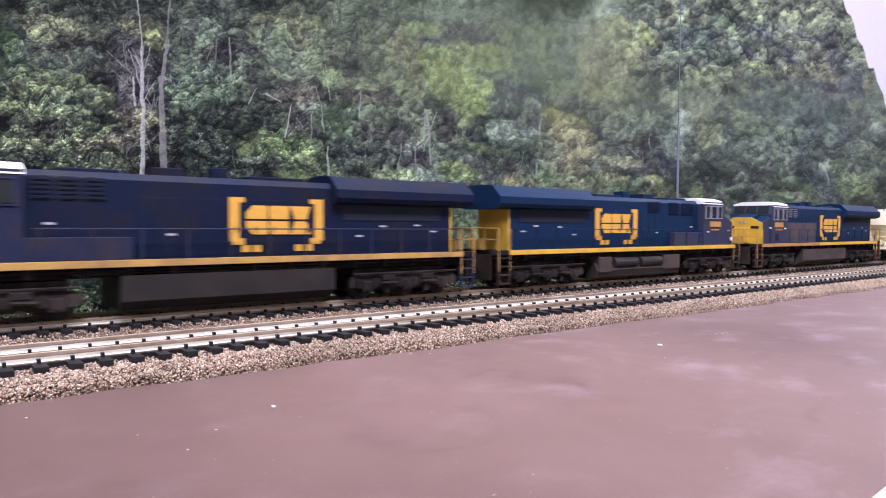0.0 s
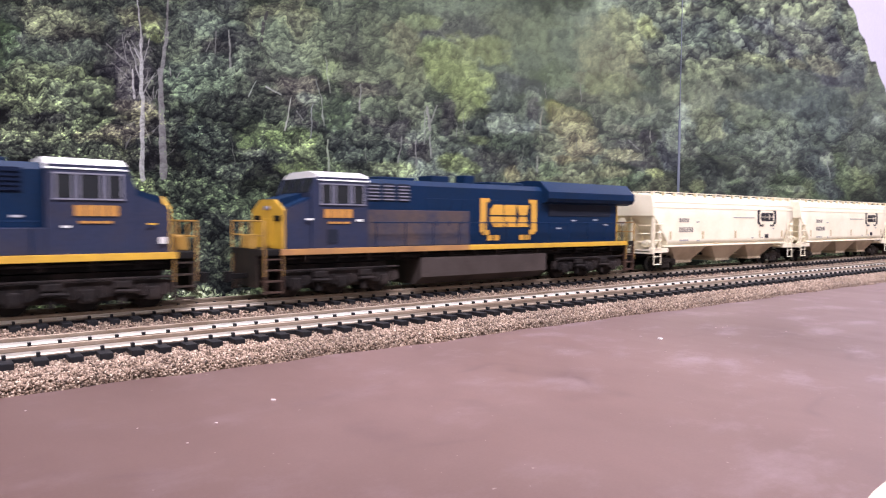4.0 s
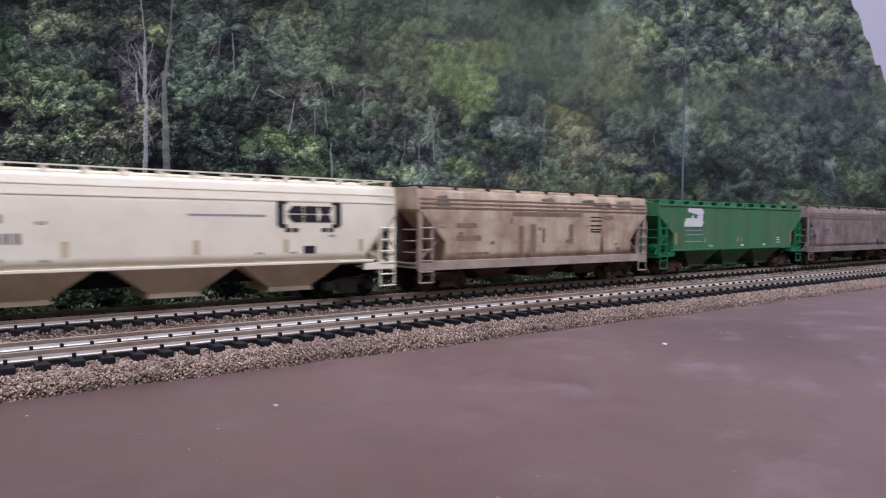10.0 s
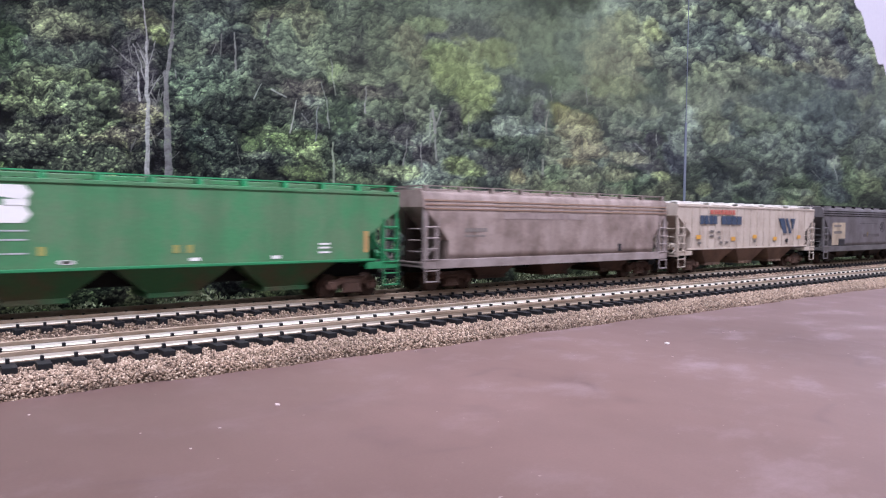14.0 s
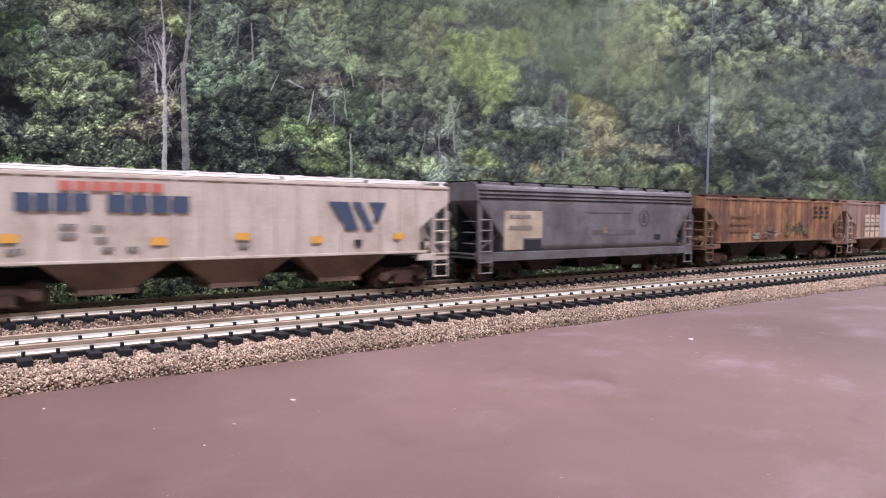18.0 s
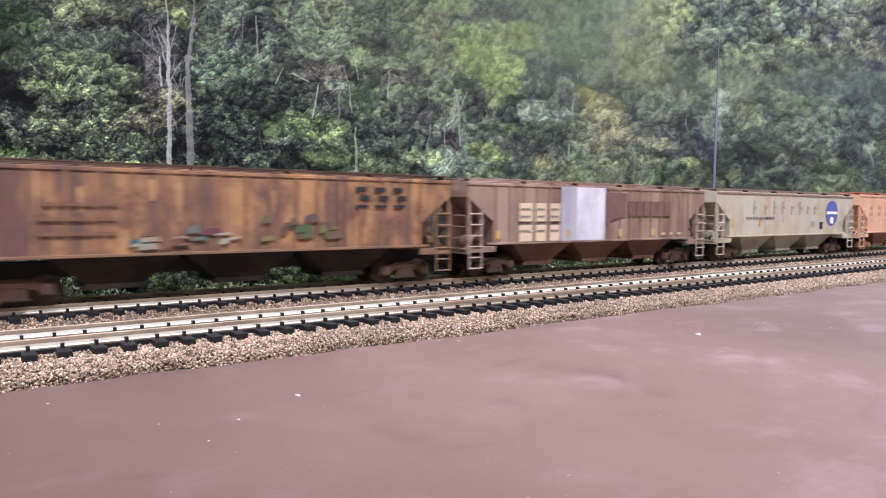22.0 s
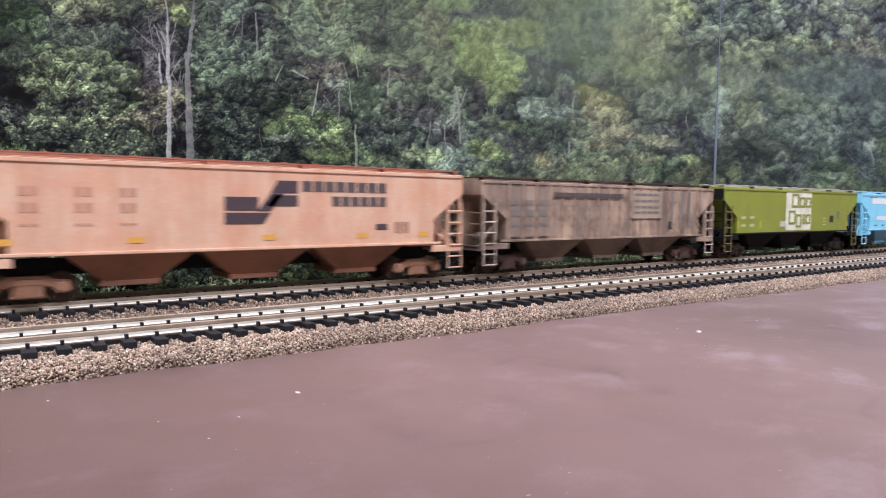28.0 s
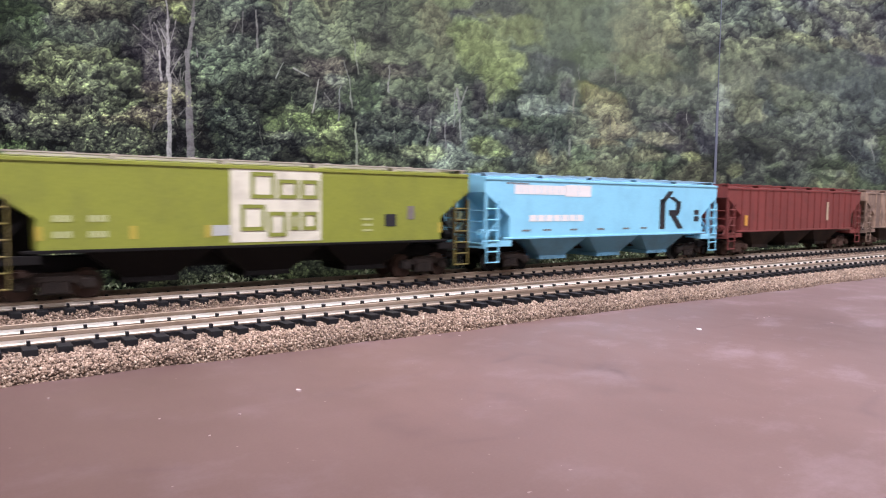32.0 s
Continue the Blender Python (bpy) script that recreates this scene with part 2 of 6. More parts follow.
BLACK = flat("black_underframe", (0.010, 0.009, 0.009), 0.7, 0.0, 0.12)
GRIME = paint("grimy_running_gear", (0.020, 0.016, 0.014), 0.65, (0.055, 0.037, 0.028), 0.7, gloss=0.2)
RUST_GEAR = paint("rusty_running_gear", (0.085, 0.048, 0.035), 0.7, (0.03, 0.02, 0.016), 0.7, gloss=0.25)
LOCO_GEAR = paint("black_loco_gear", (0.012, 0.010, 0.010), 0.7, (0.060, 0.045, 0.040), 0.7, gloss=0.15)
STEEL = flat("wheel_steel", (0.45, 0.44, 0.42), 0.3, 0.9)
GLASS = flat("dark_cab_glass", (0.015, 0.017, 0.02), 0.12)
# ================= the room, plain =================
def slab(name, x0, x1, y0, y1, z0, z1, material):
    bm = bmesh.new()
    box(bm, x0 / K, x1 / K, y0 / K, y1 / K, z0 / K, z1 / K)
    return tagged(part(name, bm, material, None), kind="structure")


WALL_PAINT = paint("room_paint", (0.62, 0.60, 0.57), 0.8, (0.5, 0.48, 0.45), 0.4)
slab("floor", -4.2, 5.0, -2.6, 0.2, -1.02, -1.0, flat("room_floor", (0.22, 0.19, 0.17), 0.7))
slab("ceiling", -4.2, 5.0, -2.6, 0.3, 1.40, 1.45, WALL_PAINT)
slab("wall_north", -4.2, 5.0, 0.20, 0.30, -1.0, 1.40, WALL_PAINT)
slab("wall_south", -4.2, 5.0, -2.7, -2.6, -1.0, 1.40, WALL_PAINT)
slab("wall_west", -4.3, -4.2, -2.6, 0.2, -1.0, 1.40, WALL_PAINT)
slab("wall_east", 5.0, 5.1, -2.6, 0.2, -1.0, 1.40, WALL_PAINT)

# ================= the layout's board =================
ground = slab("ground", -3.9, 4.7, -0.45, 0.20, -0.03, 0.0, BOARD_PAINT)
ground["label"] = "brownish mauve painted layout board with pale smears"
slab("board_stand", -3.7, 4.5, -0.30, 0.15, -1.0, -0.03, WALL_PAINT)


# ================= the printed backdrop =================
def lattice_noise(u, v, size, seed, octaves=4):
    """Soft noise of about unit spread, its lumps size units wide."""
    rng = np.random.default_rng(seed)
    total, weight = np.zeros(u.shape), 1.0
    for _ in range(octaves):
        table = rng.normal(0, 1, (64, 64))
        a, b = u / size + 31.7, v / size + 17.3
        i, j = np.floor(a).astype(int), np.floor(b).astype(int)
        s, t = a - i, b - j
        s, t = s * s * (3 - 2 * s), t * t * (3 - 2 * t)
        i0, i1, j0, j1 = i % 64, (i + 1) % 64, j % 64, (j + 1) % 64
        total += weight * ((table[i0, j0] * (1 - s) + table[i1, j0] * s) * (1 - t) + (table[i0, j1] * (1 - s) + table[i1, j1] * s) * t)
        size, weight = size * 0.5, weight * 0.6
    return total * 1.2


def clumps(u, v, size, seed):
    """Rounded leaf clumps, light above and dark in the gaps between them."""
    rng = np.random.default_rng(seed)
    jx, jy, jr = rng.uniform(0.05, 0.95, (3, 64, 64))
    a, b = u / size + 40.0, v / size + 40.0
    i, j = np.floor(a).astype(int), np.floor(b).astype(int)
    best = np.full(u.shape, 9.0)
    drop, tone = np.zeros(u.shape), np.zeros(u.shape)
    for di in (-1, 0, 1):
        for dj in (-1, 0, 1):
            p, q = (i + di) % 64, (j + dj) % 64
            dx, dy = a - (i + di + jx[p, q]), b - (j + dj + jy[p, q])
            d = dx * dx + dy * dy
            near = d < best
            best = np.where(near, d, best)
            drop = np.where(near, dy, drop)
            tone = np.where(near, jr[p, q], tone)
    t = 0.9 * drop - 1.1 * best + 0.9 * (tone - 0.5)
    return (t - t.mean()) / t.std()


def build_backdrop():
    sheet = new("backdrop")
    tagged(sheet, "flat printed forest hillside photograph behind the tracks", "backdrop", kind="structure")
    rng = np.random.default_rng(7)
    # columns of the print, finer on the stretch beside the tracks' near end
    turn = 0.63 + np.arctan((np.concatenate([np.arange(-100, 640, 1.05), np.arange(640, 1760, 1.5)]) - 784) / 1207)
    xs = np.concatenate([np.linspace(-3.9, -0.08, 40), -0.016 + 0.32 * np.tan(turn), np.linspace(1.25, 4.7, 40)])
    # print units: about one coarse dot of ink each
    c = np.clip(np.arctan((xs + 0.016) / 0.32), turn[0], turn[-1]) - 0.63
    U = 784 + 1207 * np.tan(c) + np.where(xs < -0.075, (xs + 0.075) * 300, np.where(xs > 1.24, (xs - 1.24) * 300, 0))
    unit = 0.32 / np.cos(c + 0.63) * np.cos(c) / 1207  # metres to a unit at each column
    rows = np.arange(-2, 500) * 1.3
    X = np.repeat(xs[:, None], len(rows), 1)
    lo = np.maximum(0.0, 0.045 - 215 * unit)
    Z = lo[:, None] + rows[None] * unit[:, None]
    Z = np.clip(Z, 0, 0.46)
    Z[:, 0], Z[:, -1] = 0.0, 0.46
    u = np.repeat(U[:, None], len(rows), 1)
    v = (Z - 0.045) / unit[:, None]
    n1, n2 = lattice_noise(u, v, 26, 1), lattice_noise(u, v, 26, 2)
    wu, wv = u + 3.5 * n1, v + 3.5 * n2

    def ink(r, g, b):
        s = np.array((r, g, b)) / 255.0
        m = 0.3 * s[0] + 0.6 * s[1] + 0.1 * s[2]
        s = (m + 0.66 * (s - m)) * np.array((0.955, 1.0, 0.965))
        return ((s + 0.055) / 1.055) ** 2.4 * 0.74

    tint = np.empty(u.shape + (3,))
    side = np.clip((u - 200) / 600, 0, 1)[..., None]
    tint[:] = ink(58, 62, 58) * (1 - side) + ink(84, 92, 84) * side
    patch = lattice_noise(u, v, 70, 5, 3)[..., None]
    tint *= np.exp(0.35 * patch)

    def mass(x, z, rx, rz, r, g, b):
        """One crown or hollow of the photographed wood (mm)."""
        x, z, rx, rz = x * K, z * K, rx * K, rz * K
        a, e = np.searchsorted(xs, (x - 1.8 * rx, x + 1.8 * rx))
        a, e = max(a - 1, 0), min(e + 1, len(xs))
        d = ((X[a:e] - x) / rx + 0.16 * n1[a:e]) ** 2 + ((Z[a:e] - z) / rz + 0.16 * n2[a:e]) ** 2
        k = np.clip((1.9 - d) / 1.4, 0, 1)[..., None]
        k = k * k * (3 - 2 * k) * 0.92
        tint[a:e] = tint[a:e] * (1 - k) + ink(r, g, b) * k

    # low growth at the foot of the picture
    for _ in range(240):
        x = -60 + 1100 * rng.uniform(0, 1) ** 1.3
        r = rng.uniform(5, 11) * (1 + 2.5 * max(0, x / 1000))
        mass(x, rng.uniform(0, 58 + 40 * max(0, x / 1000)), r * 1.5, r * 0.8, *[((92, 108, 80), (118, 130, 92), (56, 60, 56), (70, 82, 68), (110, 112, 88), (84, 90, 84))[i] for i in [rng.integers(0, 6)]][0])
    # the hill's upper slopes
    for _ in range(160):
        x, z = rng.uniform(-60, 1050), rng.uniform(125, 340)
        z += 0.05 * x
        r = rng.uniform(6, 13) * (1 + 1.2 * max(0, x / 1000))
        far = x > 420
        mass(x, z, r * (1.5 + (x / 900 if far else 0)), r, *[((96, 104, 96), (112, 118, 100), (88, 92, 98), (120, 124, 104), (84, 90, 88))[i] if far else ((60, 66, 58), (92, 100, 84), (110, 112, 90), (52, 50, 54), (76, 84, 72))[i] for i in [rng.integers(0, 5)]][0])
    # crowns and hollows that stand out: place, half sizes, colour
    mass(9, 115, 10, 10, 62, 80, 55)
    mass(33, 125, 13, 6, 110, 112, 88)
    mass(13, 108, 11, 4, 88, 105, 80)
    mass(8, 101, 7, 3, 95, 105, 88)
    mass(39, 119, 11, 5, 62, 58, 58)
    mass(27, 111, 6, 3, 92, 104, 88)
    mass(44, 115, 8, 4, 100, 110, 95)
    mass(53, 108, 5, 14, 58, 55, 62)
    mass(9, 93, 9, 5, 48, 46, 50)
    mass(7, 86, 8, 4, 48, 46, 50)
    mass(33, 101, 15, 6, 108, 118, 85)
    mass(28, 91, 17, 5, 104, 112, 82)
    mass(41, 95, 13, 7, 105, 115, 90)
    mass(32, 83, 17, 4, 68, 72, 66)
    mass(29, 85, 8, 2, 58, 56, 60)
    mass(22, 78, 12, 5, 105, 110, 88)
    mass(48, 83, 10, 5, 98, 108, 80)
    mass(51, 79, 9, 3, 125, 120, 95)
    mass(41, 70, 16, 5, 92, 98, 82)
    mass(12, 71, 8, 3, 95, 100, 85)
    mass(7, 77, 5, 4, 88, 88, 88)
    mass(6, 65, 6, 2, 75, 95, 60)
    mass(49, 90, 7, 2, 42, 42, 48)
    mass(24, 71, 6, 2, 52, 52, 54)
    mass(62, 104, 8, 20, 82, 75, 85)
    mass(60, 101, 4, 7, 106, 98, 104)
    mass(62, 93, 8, 3, 135, 122, 108)
    mass(66, 89, 10, 3, 125, 118, 92)
    mass(61, 82, 10, 3, 130, 118, 104)
    mass(57, 86, 3, 2, 46, 42, 50)
    mass(59, 71, 6, 4, 86, 88, 76)
    mass(65, 132, 10, 5, 110, 108, 85)
    mass(72, 127, 5, 3, 130, 138, 90)
    mass(73, 116, 4, 9, 52, 52, 55)
    mass(71, 85, 3, 5, 52, 48, 55)
    mass(70, 72, 3, 6, 54, 50, 56)
    mass(85, 130, 8, 13, 82, 90, 80)
    mass(95, 134, 9, 6, 105, 115, 100)
    mass(89, 118, 9, 3, 110, 122, 98)
    mass(89, 109, 12, 9, 98, 115, 98)
    mass(92, 93, 11, 7, 72, 82, 68)
    mass(82, 77, 5, 10, 48, 46, 50)
    mass(93, 80, 10, 9, 72, 84, 78)
    mass(99, 68, 8, 5, 60, 66, 60)
    mass(100, 135, 11, 5, 98, 110, 100)
    mass(111, 131, 10, 5, 60, 60, 66)
    mass(99, 126, 7, 4, 68, 65, 68)
    mass(132, 135, 11, 8, 100, 112, 98)
    mass(150, 144, 13, 6, 118, 122, 100)
    mass(147, 132, 13, 7, 112, 122, 105)
    mass(141, 124, 13, 5, 115, 125, 110)
    mass(105, 118, 16, 5, 100, 112, 98)
    mass(100, 107, 11, 8, 85, 98, 85)
    mass(120, 123, 9, 5, 78, 84, 78)
    mass(125, 115, 11, 4, 75, 75, 75)
    mass(138, 106, 9, 5, 85, 78, 82)
    mass(144, 113, 11, 4, 112, 102, 102)
    mass(150, 106, 7, 3, 125, 130, 128)
    mass(150, 97, 10, 5, 70, 66, 75)
    mass(120, 101, 13, 8, 62, 66, 64)
    mass(114, 92, 18, 7, 55, 62, 58)
    mass(102, 96, 8, 7, 62, 68, 64)
    mass(97, 75, 8, 11, 56, 62, 60)
    mass(122, 71, 12, 6, 55, 58, 60)
    mass(134, 67, 9, 3, 50, 50, 54)
    mass(128, 88, 11, 4, 118, 135, 95)
    mass(125, 82, 14, 4, 112, 130, 92)
    mass(118, 77, 7, 2, 140, 150, 128)
    mass(141, 85, 13, 5, 98, 115, 75)
    mass(150, 78, 13, 6, 130, 145, 98)
    mass(147, 70, 13, 4, 118, 132, 90)
    mass(108, 67, 7, 4, 95, 105, 92)
    mass(167, 144, 14, 12, 95, 104, 92)
    mass(177, 137, 11, 10, 88, 92, 88)
    mass(172, 129, 11, 4, 80, 80, 80)
    mass(164, 123, 12, 6, 108, 118, 95)
    mass(192, 142, 11, 15, 98, 105, 92)
    mass(211, 145, 14, 12, 122, 122, 102)
    mass(219, 159, 12, 4, 110, 120, 95)
    mass(231, 153, 13, 3, 88, 92, 98)
    mass(199, 125, 24, 6, 105, 112, 98)
    mass(177, 121, 14, 3, 118, 125, 108)
    mass(181, 115, 13, 4, 92, 85, 90)
    mass(198, 118, 7, 4, 78, 75, 82)
    mass(167, 100, 14, 9, 92, 108, 92)
    mass(215, 127, 14, 6, 115, 120, 100)
    mass(215, 109, 12, 13, 110, 116, 102)
    mass(192, 102, 15, 9, 85, 92, 86)
    mass(200, 95, 20, 6, 92, 88, 94)
    mass(185, 91, 15, 5, 85, 92, 86)
    mass(219, 94, 8, 4, 112, 120, 110)
    mass(220, 84, 10, 6, 82, 75, 82)
    mass(185, 80, 23, 6, 72, 80, 76)
    mass(157, 81, 5, 9, 75, 85, 70)
    mass(164, 71, 12, 4, 92, 105, 78)
    mass(181, 71, 9, 4, 70, 76, 68)
    mass(200, 73, 16, 4, 125, 135, 98)
    mass(248, 154, 22, 7, 92, 92, 98)
    mass(257, 164, 23, 6, 90, 92, 94)
    mass(229, 161, 8, 4, 115, 125, 95)
    mass(235, 141, 13, 10, 118, 135, 88)
    mass(275, 152, 24, 7, 120, 128, 90)
    mass(244, 141, 18, 7, 125, 135, 92)
    mass(253, 132, 28, 7, 128, 140, 92)
    mass(262, 123, 19, 7, 125, 138, 88)
    mass(253, 113, 9, 7, 115, 125, 88)
    mass(294, 155, 5, 5, 135, 140, 98)
    mass(299, 170, 26, 9, 105, 112, 96)
    mass(315, 151, 22, 13, 100, 110, 100)
    mass(336, 169, 35, 13, 108, 118, 100)
    mass(359, 165, 24, 15, 102, 112, 102)
    mass(305, 133, 21, 6, 88, 92, 98)
    mass(285, 126, 12, 5, 85, 92, 92)
    mass(348, 144, 27, 9, 102, 114, 96)
    mass(389, 174, 26, 16, 122, 124, 106)
    mass(415, 186, 20, 16, 130, 134, 106)
    mass(403, 160, 27, 12, 122, 122, 102)
    mass(372, 147, 15, 5, 112, 112, 100)
    mass(403, 146, 34, 7, 118, 122, 96)
    mass(372, 132, 25, 5, 98, 100, 94)
    mass(424, 133, 36, 6, 105, 110, 95)
    mass(242, 112, 6, 5, 65, 62, 70)
    mass(242, 103, 7, 8, 62, 58, 68)
    mass(267, 101, 9, 5, 60, 66, 70)
    mass(290, 119, 15, 7, 82, 90, 90)
    mass(316, 118, 6, 7, 85, 82, 92)
    mass(296, 109, 21, 4, 118, 128, 120)
    mass(286, 103, 15, 3, 125, 135, 125)
    mass(309, 106, 9, 7, 108, 118, 115)
    mass(392, 118, 16, 10, 100, 106, 96)
    mass(338, 122, 14, 5, 132, 128, 82)
    mass(349, 118, 18, 6, 128, 122, 88)
    mass(355, 107, 24, 7, 138, 132, 102)
    mass(362, 97, 24, 6, 132, 122, 98)
    mass(333, 94, 14, 11, 120, 125, 102)
    mass(353, 87, 15, 3, 140, 130, 95)
    mass(253, 97, 8, 3, 95, 102, 90)
    mass(296, 95, 26, 5, 72, 82, 72)
    mass(267, 94, 7, 3, 120, 132, 92)
    mass(282, 81, 20, 7, 78, 78, 76)
    mass(312, 87, 11, 7, 70, 78, 72)
    mass(247, 79, 11, 5, 130, 145, 85)
    mass(258, 76, 9, 4, 115, 128, 80)
    mass(297, 75, 6, 4, 140, 130, 95)
    mass(334, 78, 11, 5, 105, 120, 90)
    mass(362, 81, 15, 5, 110, 115, 90)
    mass(399, 102, 13, 6, 88, 92, 86)
    mass(426, 102, 21, 6, 85, 85, 88)
    mass(447, 110, 11, 6, 70, 66, 78)
    mass(418, 114, 14, 3, 118, 120, 108)
    mass(441, 90, 18, 5, 80, 78, 82)
    mass(413, 93, 21, 5, 125, 122, 98)
    mass(407, 80, 17, 4, 120, 120, 90)
    mass(456, 82, 11, 4, 128, 135, 88)
    mass(429, 172, 14, 8, 128, 128, 102)
    mass(454, 175, 12, 8, 105, 110, 100)
    mass(448, 157, 13, 6, 78, 86, 80)
    mass(457, 191, 15, 6, 110, 118, 92)
    mass(442, 195, 11, 8, 135, 142, 98)
    mass(536, 211, 27, 9, 85, 92, 92)
    mass(503, 201, 33, 13, 95, 106, 102)
    mass(504, 183, 51, 7, 98, 104, 98)
    mass(572, 215, 24, 10, 105, 115, 98)
    mass(600, 227, 20, 6, 78, 84, 84)
    mass(592, 208, 25, 6, 92, 98, 100)
    mass(584, 180, 50, 10, 110, 116, 96)
    mass(522, 167, 30, 9, 112, 120, 95)
    mass(498, 155, 25, 9, 105, 114, 95)
    mass(623, 196, 43, 8, 115, 120, 95)
    mass(606, 158, 41, 10, 98, 104, 90)
    mass(540, 151, 36, 12, 108, 114, 95)
    mass(533, 133, 27, 9, 115, 122, 98)
    mass(559, 145, 13, 10, 78, 86, 82)
    mass(597, 144, 30, 7, 108, 116, 92)
    mass(542, 122, 27, 6, 115, 120, 98)
    mass(569, 129, 13, 7, 80, 90, 88)
    mass(693, 157, 75, 19, 84, 94, 90)
    mass(768, 165, 70, 29, 82, 92, 92)
    mass(657, 180, 70, 10, 92, 102, 92)
    mass(649, 142, 57, 10, 92, 102, 88)
    mass(676, 214, 41, 10, 95, 96, 102)
    mass(641, 229, 27, 7, 92, 95, 102)
    mass(643, 214, 33, 8, 102, 108, 96)
    mass(686, 229, 29, 5, 118, 122, 108)
    mass(709, 244, 37, 6, 112, 115, 112)
    mass(787, 237, 28, 10, 85, 85, 92)
    mass(735, 232, 32, 7, 118, 120, 108)
    mass(701, 204, 22, 5, 122, 122, 98)
    mass(778, 201, 27, 9, 82, 82, 92)
    mass(763, 213, 34, 9, 122, 120, 102)
    mass(477, 99, 16, 11, 75, 78, 88)
    mass(485, 109, 16, 7, 108, 116, 110)
    mass(509, 103, 17, 6, 105, 112, 100)
    mass(590, 111, 35, 10, 85, 95, 85)
    mass(545, 87, 28, 12, 55, 60, 62)
    mass(572, 99, 19, 6, 85, 92, 85)
    mass(612, 91, 42, 13, 78, 84, 80)
    mass(520, 73, 12, 5, 115, 122, 85)
    mass(721, 120, 51, 14, 72, 80, 82)
    mass(762, 97, 44, 15, 65, 72, 78)
    mass(663, 116, 40, 16, 98, 108, 98)
    mass(687, 99, 18, 7, 118, 132, 112)
    mass(774, 115, 16, 7, 118, 125, 118)
    mass(701, 77, 27, 3, 128, 140, 112)
    mass(613, 74, 42, 5, 66, 72, 70)
    mass(792, 77, 36, 8, 62, 68, 74)
    near = np.clip((1000 - u) / 640, 0, 1)
    foot = np.clip((230 - v) / 140, 0, 1)
    flat_u, flat_v = wu / (1.0 + 0.5 * near), wv
    T = 0.45 * clumps(flat_u, flat_v, 30, 11) + 0.62 * clumps(flat_u + 4 * n2, flat_v + 3 * n1, 15, 12)
    sharp = np.maximum(near, 0.55 * np.clip((270 - v) / 110, 0, 1))
    T += (0.35 + 0.40 * sharp) * clumps(wu / 1.4, wv, 6.2, 13) + (0.12 + 0.30 * sharp) * clumps(wu / 1.9, wv + 0.15 * n2, 3.1, 14)
    T += 0.35 * lattice_noise(u, v, 9, 15, 3)
    T = T / np.sqrt(0.71 + (0.35 + 0.4 * near) ** 2 + (0.12 + 0.30 * near) ** 2)
    gain = 0.17 + 0.39 * near + np.maximum(0.15 * foot, 0.20 * np.clip((270 - v) / 110, 0, 1)) + 0.42 * np.clip((u - 1090) / 150, 0, 1) * np.clip((v - 230) / 60, 0, 1)
    grove = np.clip((270 - v) / 110, 0, 1)
    hazy = np.clip((u - 620) / 420, 0, 1) * (0.75 - (0.2 + 0.45 * np.clip((u - 1090) / 150, 0, 1)) * np.clip((v - 230) / 60, 0, 1)) * (1 - 0.8 * grove)
    T = T * (1 - hazy) + hazy * (0.75 * lattice_noise(u * 1.5, v, 15, 31, 4) + 0.5 * clumps(wu, wv * 0.75, 17, 32) + 0.35 * clumps(u, v, 4.5, 33))
    T = np.clip(T, -2.2, 2.1)
    leaf = clumps(u / 1.9 + 0.5 * n1, v + 0.6 * n2, 3.3, 21)
    T = T + (0.1 + 0.42 * near + 0.35 * foot) * np.clip(leaf - 0.3, 0, 2) * np.clip(T + 0.7, 0, 1.4) - (0.05 + 0.25 * near + 0.12 * foot)
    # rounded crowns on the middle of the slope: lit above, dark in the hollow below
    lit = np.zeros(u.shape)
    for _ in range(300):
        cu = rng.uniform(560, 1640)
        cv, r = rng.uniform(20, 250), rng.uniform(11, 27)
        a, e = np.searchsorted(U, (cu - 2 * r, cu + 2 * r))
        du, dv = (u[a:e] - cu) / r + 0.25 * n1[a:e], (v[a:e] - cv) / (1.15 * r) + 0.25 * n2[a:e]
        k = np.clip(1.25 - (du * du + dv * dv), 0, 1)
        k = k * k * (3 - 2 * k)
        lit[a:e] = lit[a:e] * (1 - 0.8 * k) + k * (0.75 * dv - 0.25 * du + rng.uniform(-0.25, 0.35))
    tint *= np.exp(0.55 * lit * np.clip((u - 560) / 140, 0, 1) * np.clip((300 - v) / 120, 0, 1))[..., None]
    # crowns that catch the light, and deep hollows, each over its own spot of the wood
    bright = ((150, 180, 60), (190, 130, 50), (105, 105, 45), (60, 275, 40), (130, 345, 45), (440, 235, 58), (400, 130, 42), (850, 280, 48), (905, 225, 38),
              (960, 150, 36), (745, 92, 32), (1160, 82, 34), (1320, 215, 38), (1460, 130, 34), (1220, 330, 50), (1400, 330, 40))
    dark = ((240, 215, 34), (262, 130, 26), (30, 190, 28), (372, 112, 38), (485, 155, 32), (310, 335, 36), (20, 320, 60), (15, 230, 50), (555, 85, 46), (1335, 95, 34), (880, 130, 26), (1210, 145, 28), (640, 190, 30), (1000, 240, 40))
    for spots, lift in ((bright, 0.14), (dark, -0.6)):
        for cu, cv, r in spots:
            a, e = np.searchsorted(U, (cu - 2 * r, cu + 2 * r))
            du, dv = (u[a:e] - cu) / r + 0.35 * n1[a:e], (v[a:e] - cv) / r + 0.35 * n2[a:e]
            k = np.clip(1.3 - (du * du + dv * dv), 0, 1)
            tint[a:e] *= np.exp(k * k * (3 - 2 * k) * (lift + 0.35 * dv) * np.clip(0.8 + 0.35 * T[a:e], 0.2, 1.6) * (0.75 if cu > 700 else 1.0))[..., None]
    T3 = T[..., None]
